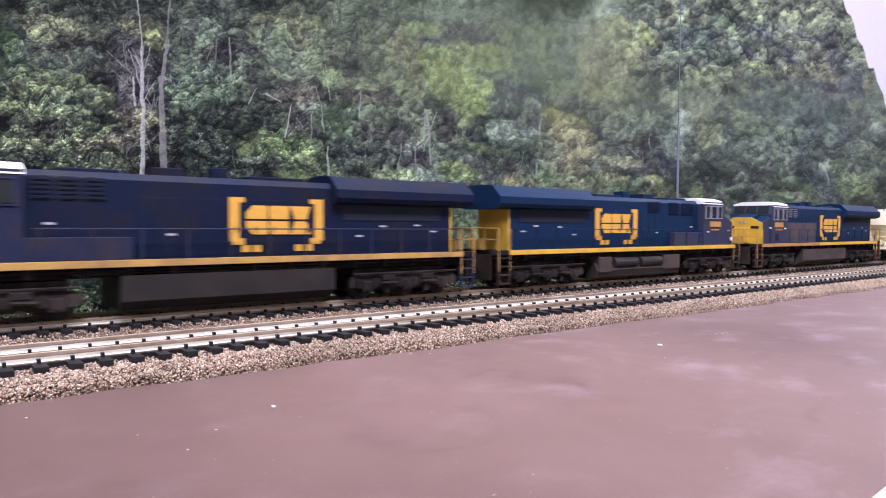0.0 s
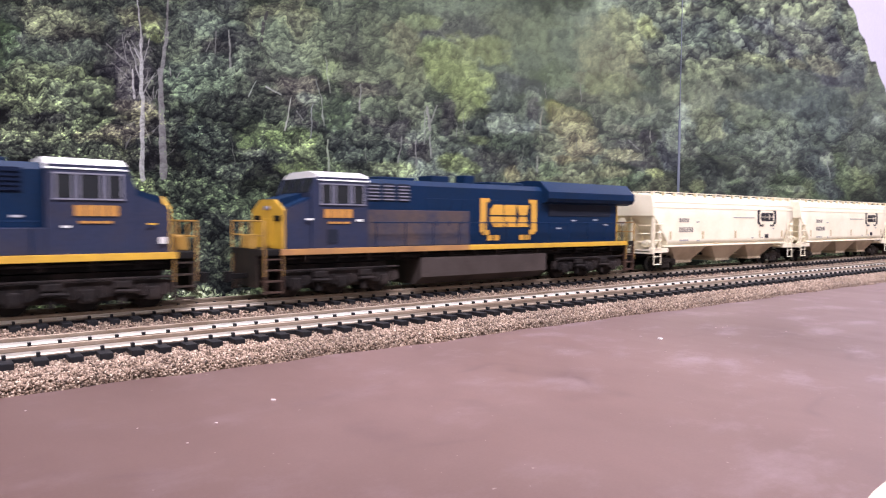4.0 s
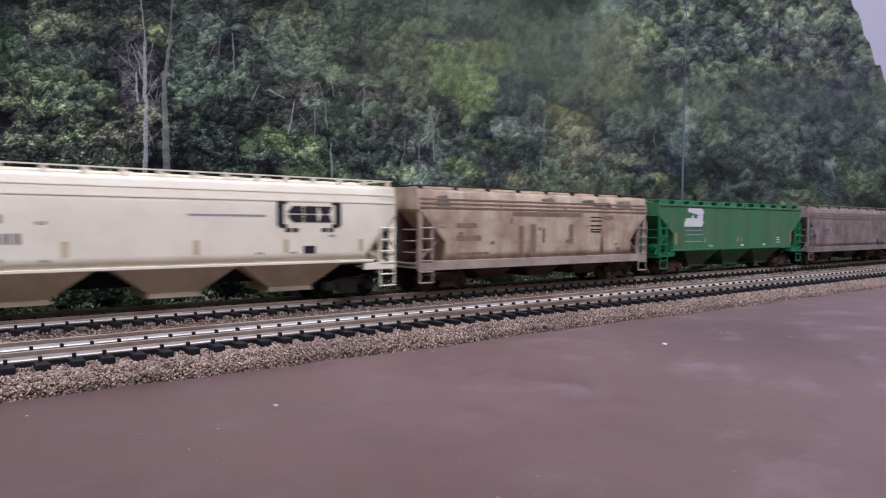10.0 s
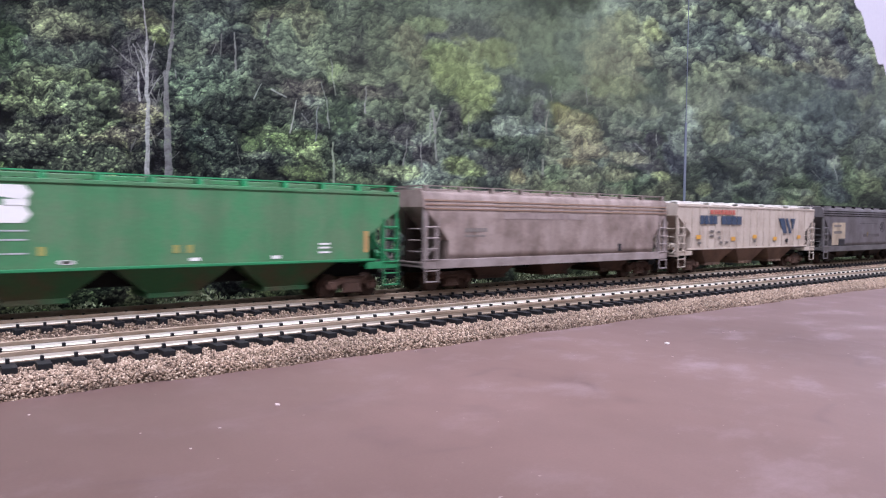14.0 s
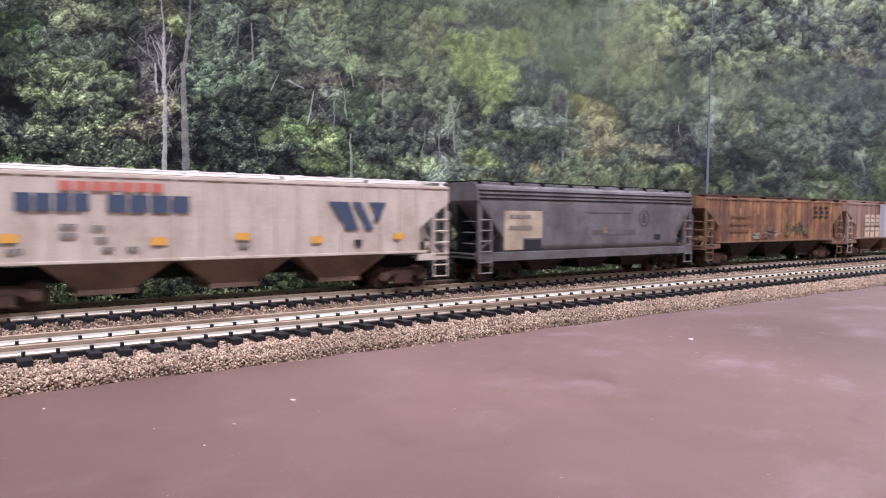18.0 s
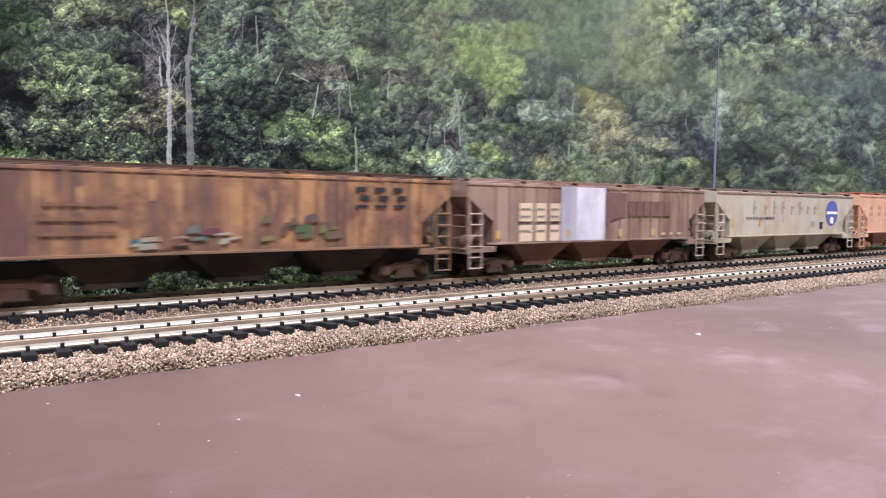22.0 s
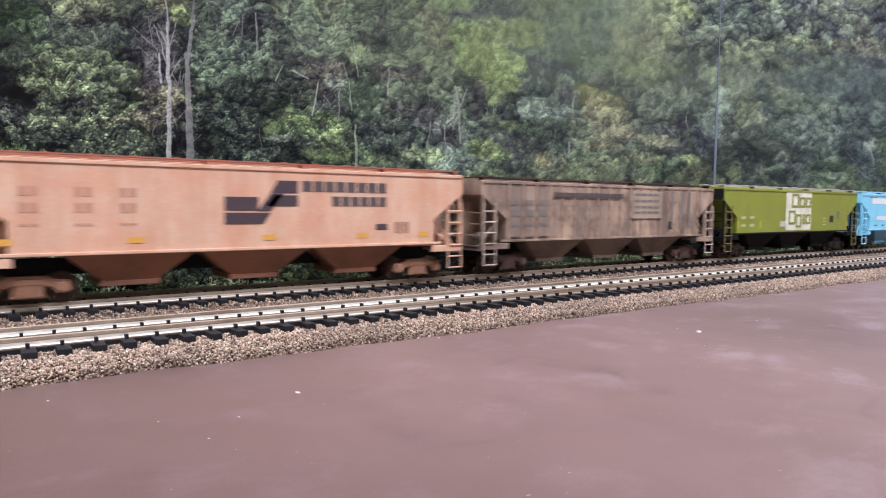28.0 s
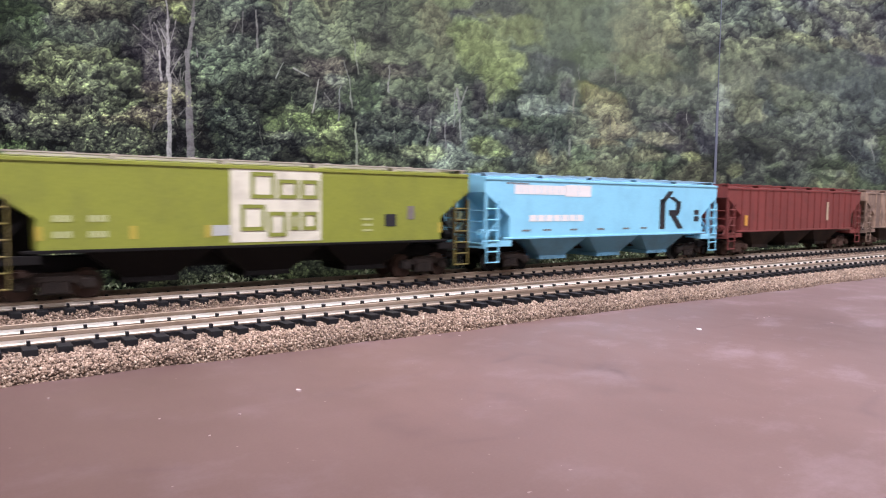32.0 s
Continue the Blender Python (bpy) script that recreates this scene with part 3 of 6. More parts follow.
    tint *= np.exp(gain[..., None] * T3 - 0.5 * gain[..., None] ** 2) * (1 + T3 * gain[..., None] * np.array((0.03, 0.08, -0.13)))

    # sky glare on the sheet's right side, brightened straight into the ink
    tint *= (1 + 0.20 * np.clip((u - 850) / 350, 0, 1) * np.clip((v - 60) / 140, 0.0, 1))[..., None]
    glow = (np.clip((u - 420) / 250, 0, 1) * np.clip((1350 - u) / 250, 0, 1) * np.clip((v - 120) / 100, 0, 1))[..., None]
    tint *= 1 + glow * np.array((0.03, 0.05, -0.09))

    def stroke(x0, z0, x1, z1, width, r, g, b):
        """A bare trunk or branch, partly behind leaves (mm; width in print units)."""
        x0, z0, x1, z1 = x0 * K, z0 * K, x1 * K, z1 * K
        a, e = np.searchsorted(xs, (min(x0, x1) - 0.012, max(x0, x1) + 0.012))
        su, sv = u[a:e], v[a:e]
        m = unit[a:e].mean()
        pu, qu = np.interp((x0, x1), xs, U)
        pv, qv = (z0 - 0.045) / m, (z1 - 0.045) / m
        du, dv = qu - pu, qv - pv
        t = np.clip(((su - pu) * du + (sv - pv) * dv) / (du * du + dv * dv), 0, 1)
        d = np.hypot(su - pu - t * du + 0.9 * n1[a:e], sv - pv - t * dv)
        w = 0.5 * width * (1.1 - 0.4 * t)
        k = np.clip(w + 0.6 - d, 0, 1) * np.clip(1.35 - 0.55 * T[a:e], 0.15, 1)
        body = ink(r + 16, g + 15, b + 15) * np.exp(0.18 * T[a:e] - 0.25 * (su - pu - t * du) / max(1.0, width))[..., None]
        tint[a:e] = tint[a:e] * (1 - k[..., None]) + body * k[..., None]

    stroke(75.0, 63.0, 74.1, 111.0, 12, 116, 107, 114)
    stroke(74.6, 108.0, 77.5, 128.0, 7, 118, 110, 116)
    stroke(66.3, 120.0, 64.0, 146.0, 3, 150, 140, 146)
    stroke(66.0, 104.0, 60.5, 122.0, 2, 150, 140, 146)
    stroke(66.0, 98.0, 71.5, 109.0, 1.6, 146, 136, 142)
    stroke(65.8, 110.0, 69.5, 124.0, 1.6, 146, 136, 142)
    stroke(76.6, 125.1, 78.6, 146.7, 4, 104, 97, 100)
    stroke(65.9, 61.3, 66.1, 112.3, 8, 170, 160, 165)
    stroke(66.1, 112.3, 65.6, 123.3, 4, 172, 161, 167)
    stroke(66.6, 111.2, 63.1, 119.3, 2.5, 162, 151, 157)
    stroke(62.8, 97.1, 62.5, 109.4, 4, 172, 159, 166)
    stroke(61.4, 110.5, 51.6, 119.9, 2, 130, 120, 125)
    stroke(59.5, 112.6, 57.8, 124.5, 1.5, 126, 118, 122)
    stroke(65.5, 115.9, 62.0, 122.7, 2, 128, 120, 124)
    stroke(60.6, 105.5, 53.7, 111.8, 1.5, 124, 114, 120)
    stroke(67.0, 103.8, 73.9, 109.7, 1.5, 124, 116, 118)
    stroke(67.7, 101.4, 69.8, 97.4, 1.5, 130, 120, 118)
    stroke(66.7, 85.1, 70.5, 76.7, 1.5, 130, 122, 116)
    stroke(106.8, 116.7, 106.3, 134.4, 3, 130, 125, 125)
    stroke(123.2, 132.6, 125.6, 146.6, 6, 55, 52, 55)
    stroke(116.0, 104.2, 120.1, 111.8, 2, 130, 135, 128)
    stroke(119.6, 113.1, 127.0, 122.3, 3, 58, 58, 58)
    stroke(125.5, 110.2, 133.0, 106.4, 2.5, 162, 159, 156)
    stroke(135.4, 89.2, 138.3, 105.6, 2.5, 162, 159, 151)
    stroke(149.4, 86.1, 151.0, 104.1, 2, 118, 118, 122)
    stroke(146.2, 95.0, 141.7, 99.7, 2, 120, 118, 118)
    stroke(157.6, 93.2, 156.3, 107.6, 2, 125, 128, 120)
    stroke(156.3, 107.6, 152.0, 118.7, 1.5, 118, 120, 114)
    stroke(160.9, 111.1, 158.5, 129.7, 2.5, 128, 132, 118)
    stroke(160.4, 62.4, 160.3, 86.0, 4, 135, 142, 120)
    stroke(180.4, 103.7, 180.3, 117.9, 2.5, 128, 124, 122)
    stroke(204.9, 76.8, 208.3, 91.3, 2.5, 130, 125, 125)
    stroke(218.8, 75.9, 219.0, 90.5, 2, 122, 116, 118)
    stroke(228.8, 97.2, 226.5, 110.6, 5, 132, 130, 124)
    stroke(228.7, 101.1, 234.0, 112.1, 2.5, 128, 126, 120)
    stroke(224.8, 88.7, 225.3, 108.9, 2, 122, 122, 118)
    stroke(229.9, 80.8, 228.8, 94.5, 3, 124, 124, 118)
    stroke(323.5, 105.2, 324.6, 120.9, 2.5, 124, 122, 108)
    stroke(320.6, 77.0, 321.3, 87.1, 4, 128, 129, 116)
    stroke(422.2, 106.0, 436.5, 98.1, 2, 115, 112, 115)
    stroke(783.0, 93.6, 774.1, 112.2, 2.5, 125, 130, 128)
    stroke(723.4, 100.7, 739.3, 92.9, 1.2, 110, 114, 112)
    stroke(95.1, 122.9, 97.3, 128.4, 2, 110, 105, 105)
    stroke(100.0, 132.8, 99.4, 122.2, 2, 100, 96, 98)
    for _ in range(46):  # fine twigs about the dead tree and thin stems in the wood
        x, z = 66 + rng.normal(0, 6), rng.uniform(72, 128)
        stroke(x, z, x + rng.normal(0, 4), z + rng.uniform(2, 6), 1.1, 118, 110, 114)
    for _ in range(18):
        x = rng.uniform(85, 500)
        z = rng.uniform(60, 110) + 0.06 * x
        stroke(x, z, x + rng.normal(0, 1.5), z + rng.uniform(5, 14), 1.1, 104, 104, 98)
    # pale sky over the hill's outline
    line = np.interp(xs, (-4, 0.70, 0.811, 0.836, 0.869, 0.905, 0.938, 1.02, 1.3, 1.8, 4), (0.44, 0.40, 0.300, 0.273, 0.253, 0.226, 0.199, 0.170, 0.135, 0.11, 0.11))
    line = line + 0.004 * np.sin(xs * 190) + 0.003 * np.sin(xs * 83 + 1)
    k = np.clip((Z - line[:, None] - 0.0012 * n1) / 0.0012, 0, 1)[..., None]
    tint = tint * (1 - k) + np.array((0.60, 0.58, 0.66)) * k
    nx, ny = X.shape
    i = np.arange(nx * ny).reshape(nx, ny)
    f = np.stack([i[:-1, :-1], i[1:, :-1], i[1:, 1:], i[:-1, 1:]], -1).reshape(-1, 4)
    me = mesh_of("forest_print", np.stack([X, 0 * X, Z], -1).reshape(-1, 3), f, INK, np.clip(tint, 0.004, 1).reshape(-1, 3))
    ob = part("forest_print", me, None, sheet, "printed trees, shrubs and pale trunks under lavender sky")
    ob.location = (0, BOARD_Y - 0.0022, 0)
    bm = bmesh.new()
    box(bm, -3900, 491, BOARD_Y / K - 1.9, BOARD_Y / K + 3, 0, 460)
    part("panel", bm, WALL_PAINT, sheet)
    bm = bmesh.new()
    box(bm, 492.4, 4700, BOARD_Y / K - 1.9, BOARD_Y / K + 3, 0, 460)
    part("panel", bm, WALL_PAINT, sheet)
    bm = bmesh.new()
    box(bm, 488.0, 491.0, BOARD_Y / K - 2.9, BOARD_Y / K - 2.4, 0, 128)
    box(bm, 489.2, 490.0, BOARD_Y / K - 2.7, BOARD_Y / K - 2.4, 128, 455)
    part("joint_strip", bm, flat("joint_blue_grey", (0.125, 0.145, 0.185), 0.5), sheet, "thin blue-grey joint between two printed panels")


build_backdrop()


# ================= tracks =================
PITCH = 0.00762
TRACKS = (("track_1", 0.00865, 0.0, GLINT_RAIL, NICKEL), ("track_2", TRACK_Y, 0.0015, GLINT_RAIL, RUSTY_RAIL))


def tie_mesh():
    bm = bmesh.new()
    box(bm, -1.7, 1.7, -16.2, 16.2, 4.4, 7.15, 0.22)
    for s in (-8.65, 8.65):  # moulded spike heads at both sides of each rail
        for d in (-1.75, 1.75):
            box(bm, -0.42, 0.42, s + d - 0.75, s + d + 0.75, 7.0, 8.35)
    me = bpy.data.meshes.new("tie")
    bm.to_mesh(me)
    bm.free()
    me.materials.append(TIE)
    return me


def rail_mesh(material, length0, length1):
    bm = bmesh.new()
    half = [(1.25, 7.15), (1.25, 7.5), (0.45, 7.75), (0.45, 8.65), (0.62, 8.85), (0.62, 9.7), (0.5, 9.8)]
    prism(bm, half + [(-a, b) for a, b in reversed(half)], length0, length1, "x")
    me = bpy.data.meshes.new("rail")
    bm.to_mesh(me)
    bm.free()
    me.materials.append(material)
    return me


TIE_MESH = tie_mesh()
for name, yc, phase, near, far in TRACKS:
    track = empty(name, pose(0, 0, 0), "straight model railway track with black ties in tan ballast", "track", kind="structure")
    for side, material in ((-0.00865, near), (0.00865, far)):
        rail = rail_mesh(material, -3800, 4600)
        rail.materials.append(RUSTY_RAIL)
        for f in rail.polygons:  # dull tan head and foot; bright sides hold reflected light in their colour
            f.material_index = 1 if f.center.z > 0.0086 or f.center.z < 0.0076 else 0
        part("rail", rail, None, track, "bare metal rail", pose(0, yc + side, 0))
    for side in (-0.00865, 0.00865):
        bm = bmesh.new()
        box(bm, -3800, 4600, -1.9, 1.9, 4.8, 7.0)
        part("tie_web", bm, TIE, track, "black plastic strip that links the ties", pose(0, yc + side, 0))
    first, last = -12, 132
    quads = []
    for i in range(-480, 590):
        x = i * PITCH + phase + (0.0006 * math.sin(i * 12.9898))
        if first <= i <= last:
            part("tie", TIE_MESH, None, track, "", pose(x, yc + 0.0002 * math.sin(i * 7.1), 0, 0, 0, 0.8 * math.sin(i * 3.7)))
        else:
            quads.append(np.array([(x + dx, yc + dy, z) for dx in (-0.0017, 0.0017) for dy in (-0.0162, 0.0162) for z in (0.0046, 0.00715)]))
    n = len(quads)
    f = np.array([(0, 1, 3, 2), (4, 6, 7, 5), (0, 4, 5, 1), (2, 3, 7, 6), (0, 2, 6, 4), (1, 5, 7, 3)])
    me = mesh_of("far_ties", np.concatenate(quads), (np.arange(n)[:, None, None] * 8 + f[None]).reshape(-1, 4), TIE)
    part("far_ties", me, None, track)["kind"] = "stuff"


def bed_height(y):
    """Height of the ballast over the board, across both tracks (metres)."""
    ys = np.array([-0.0142, -0.0137, -0.0108, -0.0072, 0.0, 0.0020, 0.0155, 0.0175, 0.0240, 0.0330, 0.0480, 0.0580, 0.0650, 0.0670, 0.0805, 0.0825, 0.0900, 0.0990, 0.1080])
    zs = np.array([0.0000, 0.0022, 0.0045, 0.0053, 0.0058, 0.0066, 0.0066, 0.0058, 0.0055, 0.0040, 0.0042, 0.0056, 0.0058, 0.0066, 0.0066, 0.0058, 0.0054, 0.0012, 0.0])
    return np.interp(y, ys, zs)


def wavy(x):
    return 0.0010 * np.sin(x * 31 + 1) + 0.0008 * np.sin(x * 83) + 0.0006 * np.sin(x * 211 + 2) - 0.0048 * np.clip((x - 0.08) / 0.35, 0, 1)


def build_ballast():
    bed = new("ballast")
    tagged(bed, "tan and grey ballast gravel glued along both tracks", "ballast", kind="stuff")
    ys = np.array([-0.0142, -0.0137, -0.0122, -0.0108, -0.0072, 0.0, 0.0020, 0.0155, 0.0175, 0.0240, 0.0330, 0.0480, 0.0580, 0.0650, 0.0670, 0.0805, 0.0825, 0.0900, 0.0990, 0.1080])
    xs = np.concatenate([np.linspace(-3.8, -0.12, 60), np.linspace(-0.1, 1.0, 400), np.linspace(1.05, 4.6, 60)])
    X, Y = np.meshgrid(xs, ys, indexing="ij")
    Z = bed_height(Y)
    front = np.clip((-0.0072 - Y) / 0.0073, 0, 1)
    Y = Y + 0.0004 * front + front * wavy(X)
    rng = np.random.default_rng(3)
    Z = Z - 0.0004 + rng.normal(0, 0.00018, Z.shape) * (Z > 0.0005)
    Z[:, 0] = -0.0005
    Z[:, -1] = -0.0005
    nx, ny = X.shape
    i = np.arange(nx * ny).reshape(nx, ny)
    f = np.stack([i[:-1, :-1], i[1:, :-1], i[1:, 1:], i[:-1, 1:]], -1).reshape(-1, 4)
    part("gravel_bed", mesh_of("gravel_bed", np.stack([X, Y, Z], -1).reshape(-1, 3), f, BED), None, bed)
    # loose stones: small uneven octahedra
    octa = np.array([(1, 0, 0), (-1, 0, 0), (0, 1, 0), (0, -1, 0), (0, 0, 1), (0, 0, -1)], float)
    tri = np.array([(0, 2, 4), (2, 1, 4), (1, 3, 4), (3, 0, 4), (2, 0, 5), (1, 2, 5), (3, 1, 5), (0, 3, 5)])

    def stones(n, x0, x1, y0, y1, size, lift=0.0):
        # denser where the camera is near
        u = rng.uniform(0, 1, n) ** 1.35
        x = x0 + (x1 - x0) * u
        y = rng.uniform(y0, y1, n)
        z = bed_height(y)
        if y1 < -0.005:  # half of the front stones cling to the steep foot
            foot = rng.random(n) < 0.5
            z[foot] = rng.uniform(0, 0.0053, foot.sum())
            y[foot] = np.interp(z[foot], (0, 0.0022, 0.0045, 0.0053), (-0.0142, -0.0137, -0.0108, -0.0072))
        fr = np.clip((-0.0072 - y) / 0.0073, 0, 1)
        yy = y + fr * wavy(x)
        r = size * rng.uniform(0.55, 1.3, n) * (1 + 0.5 * u)
        p = octa[None] * (r[:, None, None] * rng.uniform(0.45, 1.45, (n, 6, 1)))
        a = rng.uniform(0, 6.28, (n, 3))
        for k, (i0, i1) in enumerate(((0, 1), (1, 2), (0, 2))):
            c, s = np.cos(a[:, k])[:, None], np.sin(a[:, k])[:, None]
            p[:, :, i0], p[:, :, i1] = p[:, :, i0] * c - p[:, :, i1] * s, p[:, :, i0] * s + p[:, :, i1] * c
        p[:, :, 0] += x[:, None]
        p[:, :, 1] += yy[:, None]
        p[:, :, 2] += (z + lift * r)[:, None]
        return p.reshape(-1, 3), (np.arange(n)[:, None, None] * 6 + tri[None]).reshape(-1, 3)

    for n, y0, y1, size in ((50000, -0.0144, -0.0060, 0.00042), (12000, -0.0072, 0.0, 0.00042), (12000, 0.0012, 0.0165, 0.00038), (30000, 0.0170, 0.0590, 0.00047), (8000, 0.0585, 0.066, 0.00045), (9000, 0.066, 0.082, 0.00038), (9000, 0.082, 0.103, 0.0005)):
        v, f = stones(n, -0.06, 1.0, y0, y1, size)
        part("loose_stones", mesh_of("loose_stones", v, f, STONE), None, bed)["kind"] = "stuff"


build_ballast()
# ================= the train =================
YELLOW = paint("loco_yellow", (0.62, 0.36, 0.035), 0.45, (0.25, 0.14, 0.05), 0.3)
BLUE = paint("loco_blue", (0.0020, 0.0165, 0.052), 0.5, (0.005, 0.016, 0.038), 0.5, gloss=0.16)
DULL_BLUE = paint("weathered_loco_blue", (0.0035, 0.0085, 0.029), 0.55, (0.013, 0.012, 0.018), 0.8, gloss=0.14)
LOW_BLUE = paint("soiled_lower_blue", (0.012, 0.017, 0.045), 0.55, (0.035, 0.028, 0.032), 0.7, gloss=0.18)
BLACK_TANK = paint("black_tank", (0.016, 0.014, 0.014), 0.6, (0.034, 0.026, 0.023), 0.6, gloss=0.25)
LOCO_GREY = paint("loco_grey", (0.022, 0.029, 0.060), 0.5, (0.040, 0.035, 0.046), 0.6, gloss=0.22)
DUSTY_STRIPE = paint("dusty_stripe", (0.40, 0.20, 0.065), 0.6, (0.26, 0.13, 0.06), 0.7)
DEEP_GRILLE = flat("deep_blue_grille", (0.0025, 0.009, 0.030), 0.6, 0.0, 0.15)
TRIM_GREY = flat("window_trim_grey", (0.22, 0.22, 0.27), 0.5)
DULL_ORANGE = flat("dull_orange_lettering", (0.46, 0.22, 0.055), 0.55)
DULL_YELLOW = paint("soiled_yellow", (0.42, 0.24, 0.05), 0.6, (0.12, 0.07, 0.04), 0.7)
PALE_LETTER = flat("grey_lettering", (0.36, 0.34, 0.32), 0.6)
TANK_GREY = paint("tank_grey", (0.062, 0.048, 0.044), 0.65, (0.04, 0.030, 0.026), 0.7, gloss=0.2)
WHITE = paint("roof_white", (0.78, 0.77, 0.74), 0.5, (0.4, 0.37, 0.33), 0.3)
ORANGE_MARK = flat("orange_lettering", (0.62, 0.33, 0.055), 0.5)
BLACK_MARK = flat("black_lettering", (0.022, 0.022, 0.026), 0.5)
NAVY_MARK = flat("navy_lettering", (0.045, 0.064, 0.105), 0.5)
RED_MARK = flat("red_lettering", (0.44, 0.13, 0.10), 0.5)
WHITE_MARK = flat("white_lettering", (0.75, 0.74, 0.72), 0.5)
AMBER_MARK = flat("amber_patch", (0.60, 0.31, 0.06), 0.5)
PALE_MARK = paint("cream_panel", (0.58, 0.45, 0.32), 0.6, (0.33, 0.25, 0.16), 0.5)
DARK_GRILLE = flat("dark_grille", (0.006, 0.010, 0.022), 0.7)
FADED_DARK = flat("worn_dark_lettering", (0.085, 0.065, 0.065), 0.6)
FADED_AMBER = paint("worn_amber_patch", (0.46, 0.29, 0.09), 0.6, (0.3, 0.18, 0.1), 0.6)
PALE_GREY_MARK = flat("pale_grey_lettering", (0.42, 0.43, 0.46), 0.5)
FADED_MARK = flat("faded_lettering", (0.17, 0.15, 0.14), 0.6)

TRAIN_LABEL_GROUP = "cars of the freight train"
moving, wheelsets = [], []


def mesh_from(name, bm, material):
    me = bpy.data.meshes.new(name)
    bm.normal_update()
    bm.to_mesh(me)
    bm.free()
    me.materials.append(material)
    return me


def wheel_mesh(r, material):
    bm = bmesh.new()
    for s in (-1, 1):
        y = 8.4 * s
        rod(bm, (0, y - 1.3, 0), (0, y + 1.3, 0), r, 20)
        rod(bm, (0, y - 1.5 * s, 0), (0, y - 0.9 * s, 0), r + 0.7, 20)
        rod(bm, (0, y + 1.2 * s, 0), (0, y + 1.55 * s, 0), r * 0.72, 14)
        for k in range(3):  # hub bolts, so that the turning shows
            a = k * 2.1
            box(bm, r * 0.45 * math.cos(a) - 0.4, r * 0.45 * math.cos(a) + 0.4, y + s * 1.4 - 0.4, y + s * 1.4 + 0.4, r * 0.45 * math.sin(a) - 0.4, r * 0.45 * math.sin(a) + 0.4)
    rod(bm, (0, -12, 0), (0, 12, 0), 1.1, 8)
    return mesh_from("wheelset", bm, material)


def two_axle_sideframe(material):
    """Cast side frame with journal boxes, spring opening and raised rims."""
    bm = bmesh.new()
    top = [(-13, 6.6), (-12.2, 8.0), (-8.2, 8.2), (-5.5, 9.6), (5.5, 9.6), (8.2, 8.2), (12.2, 8.0), (13, 6.6)]
    low = [(13, 4.4), (8.6, 4.2), (6.8, 6.0), (4.6, 6.0), (4.6, 2.6), (-4.6, 2.6), (-4.6, 6.0), (-6.8, 6.0), (-8.6, 4.2), (-13, 4.4)]
    prism(bm, top + low, -0.9, 0.9)
    for s in (-10.3, 10.3):
        box(bm, s - 1.7, s + 1.7, -1.8, 0.8, 3.7, 7.4, 0.4)
        rod(bm, (s, -2.2, 5.4), (s, -1.6, 5.4), 1.1, 8)
    for d in (-2.6, 0, 2.6):
        rod(bm, (d, -1.2, 2.9), (d, -1.2, 6.6), 1.05, 8)
    box(bm, -5.0, 5.0, -1.5, 0.6, 6.6, 8.4, 0.3)
    box(bm, -4.8, 4.8, -1.4, 0.6, 2.2, 3.1, 0.2)
    return mesh_from("sideframe", bm, material)


def three_axle_sideframe(material):
    bm = bmesh.new()
    prism(bm, [(-31, 8.0), (-30, 10.2), (-24, 11.4), (24, 11.4), (30, 10.2), (31, 8.0), (31, 6.0), (26, 5.4), (17, 5.6), (13, 7.0), (9, 5.6), (-9, 5.6), (-13, 7.0), (-17, 5.6), (-26, 5.4), (-31, 6.0)], -1.0, 1.0)
    for s in (-22.5, 0, 22.5):
        box(bm, s - 2.4, s + 2.4, -2.4, 0.8, 3.6, 8.6, 0.5)
        rod(bm, (s, -3.0, 6.1), (s, -2.2, 6.1), 1.5, 10)
        for d in (-4.2, 4.2):
            rod(bm, (s + d, -1.6, 5.4), (s + d, -1.6, 9.6), 1.2, 8)
    for s in (-11.5, 11.5):
        box(bm, s - 3.2, s + 3.2, -3.2, 0.6, 8.6, 11.2, 0.4)
        rod(bm, (s - 3, -2.6, 7.6), (s + 5, -2.6, 7.2), 0.8, 8)
        box(bm, s - 1.0, s + 1.0, -2.0, 0.2, 2.6, 6.4, 0.2)
    rod(bm, (-30, -2.0, 12.0), (30, -2.0, 12.0), 0.45, 6)
    return mesh_from("sideframe", bm, material)


def bolster_mesh(material, length=3.4):
    bm = bmesh.new()
    box(bm, -length, length, -11.0, 11.0, 5.0 if length < 9 else 3.6, 8.6 if length < 9 else 14.2, 0.3)
    box(bm, -2.2, 2.2, -2.2, 2.2, 8.6, 11.0)
    return mesh_from("truck", bm, material)


def coupler_mesh():
    bm = bmesh.new()
    box(bm, -1, 6.0, -1.1, 1.1, 7.4, 9.6, 0.2)
    prism(bm, [(5.6, -2.0), (8.6, -2.2), (9.0, -0.6), (7.4, -0.2), (7.4, 0.8), (9.2, 1.2), (8.6, 2.3), (5.6, 1.6)], 6.4, 10.6, "z")
    rod(bm, (3, 3.5, 7), (4.5, 3.8, 1.8), 0.45, 6)
    return mesh_from("coupler", bm, BLACK)


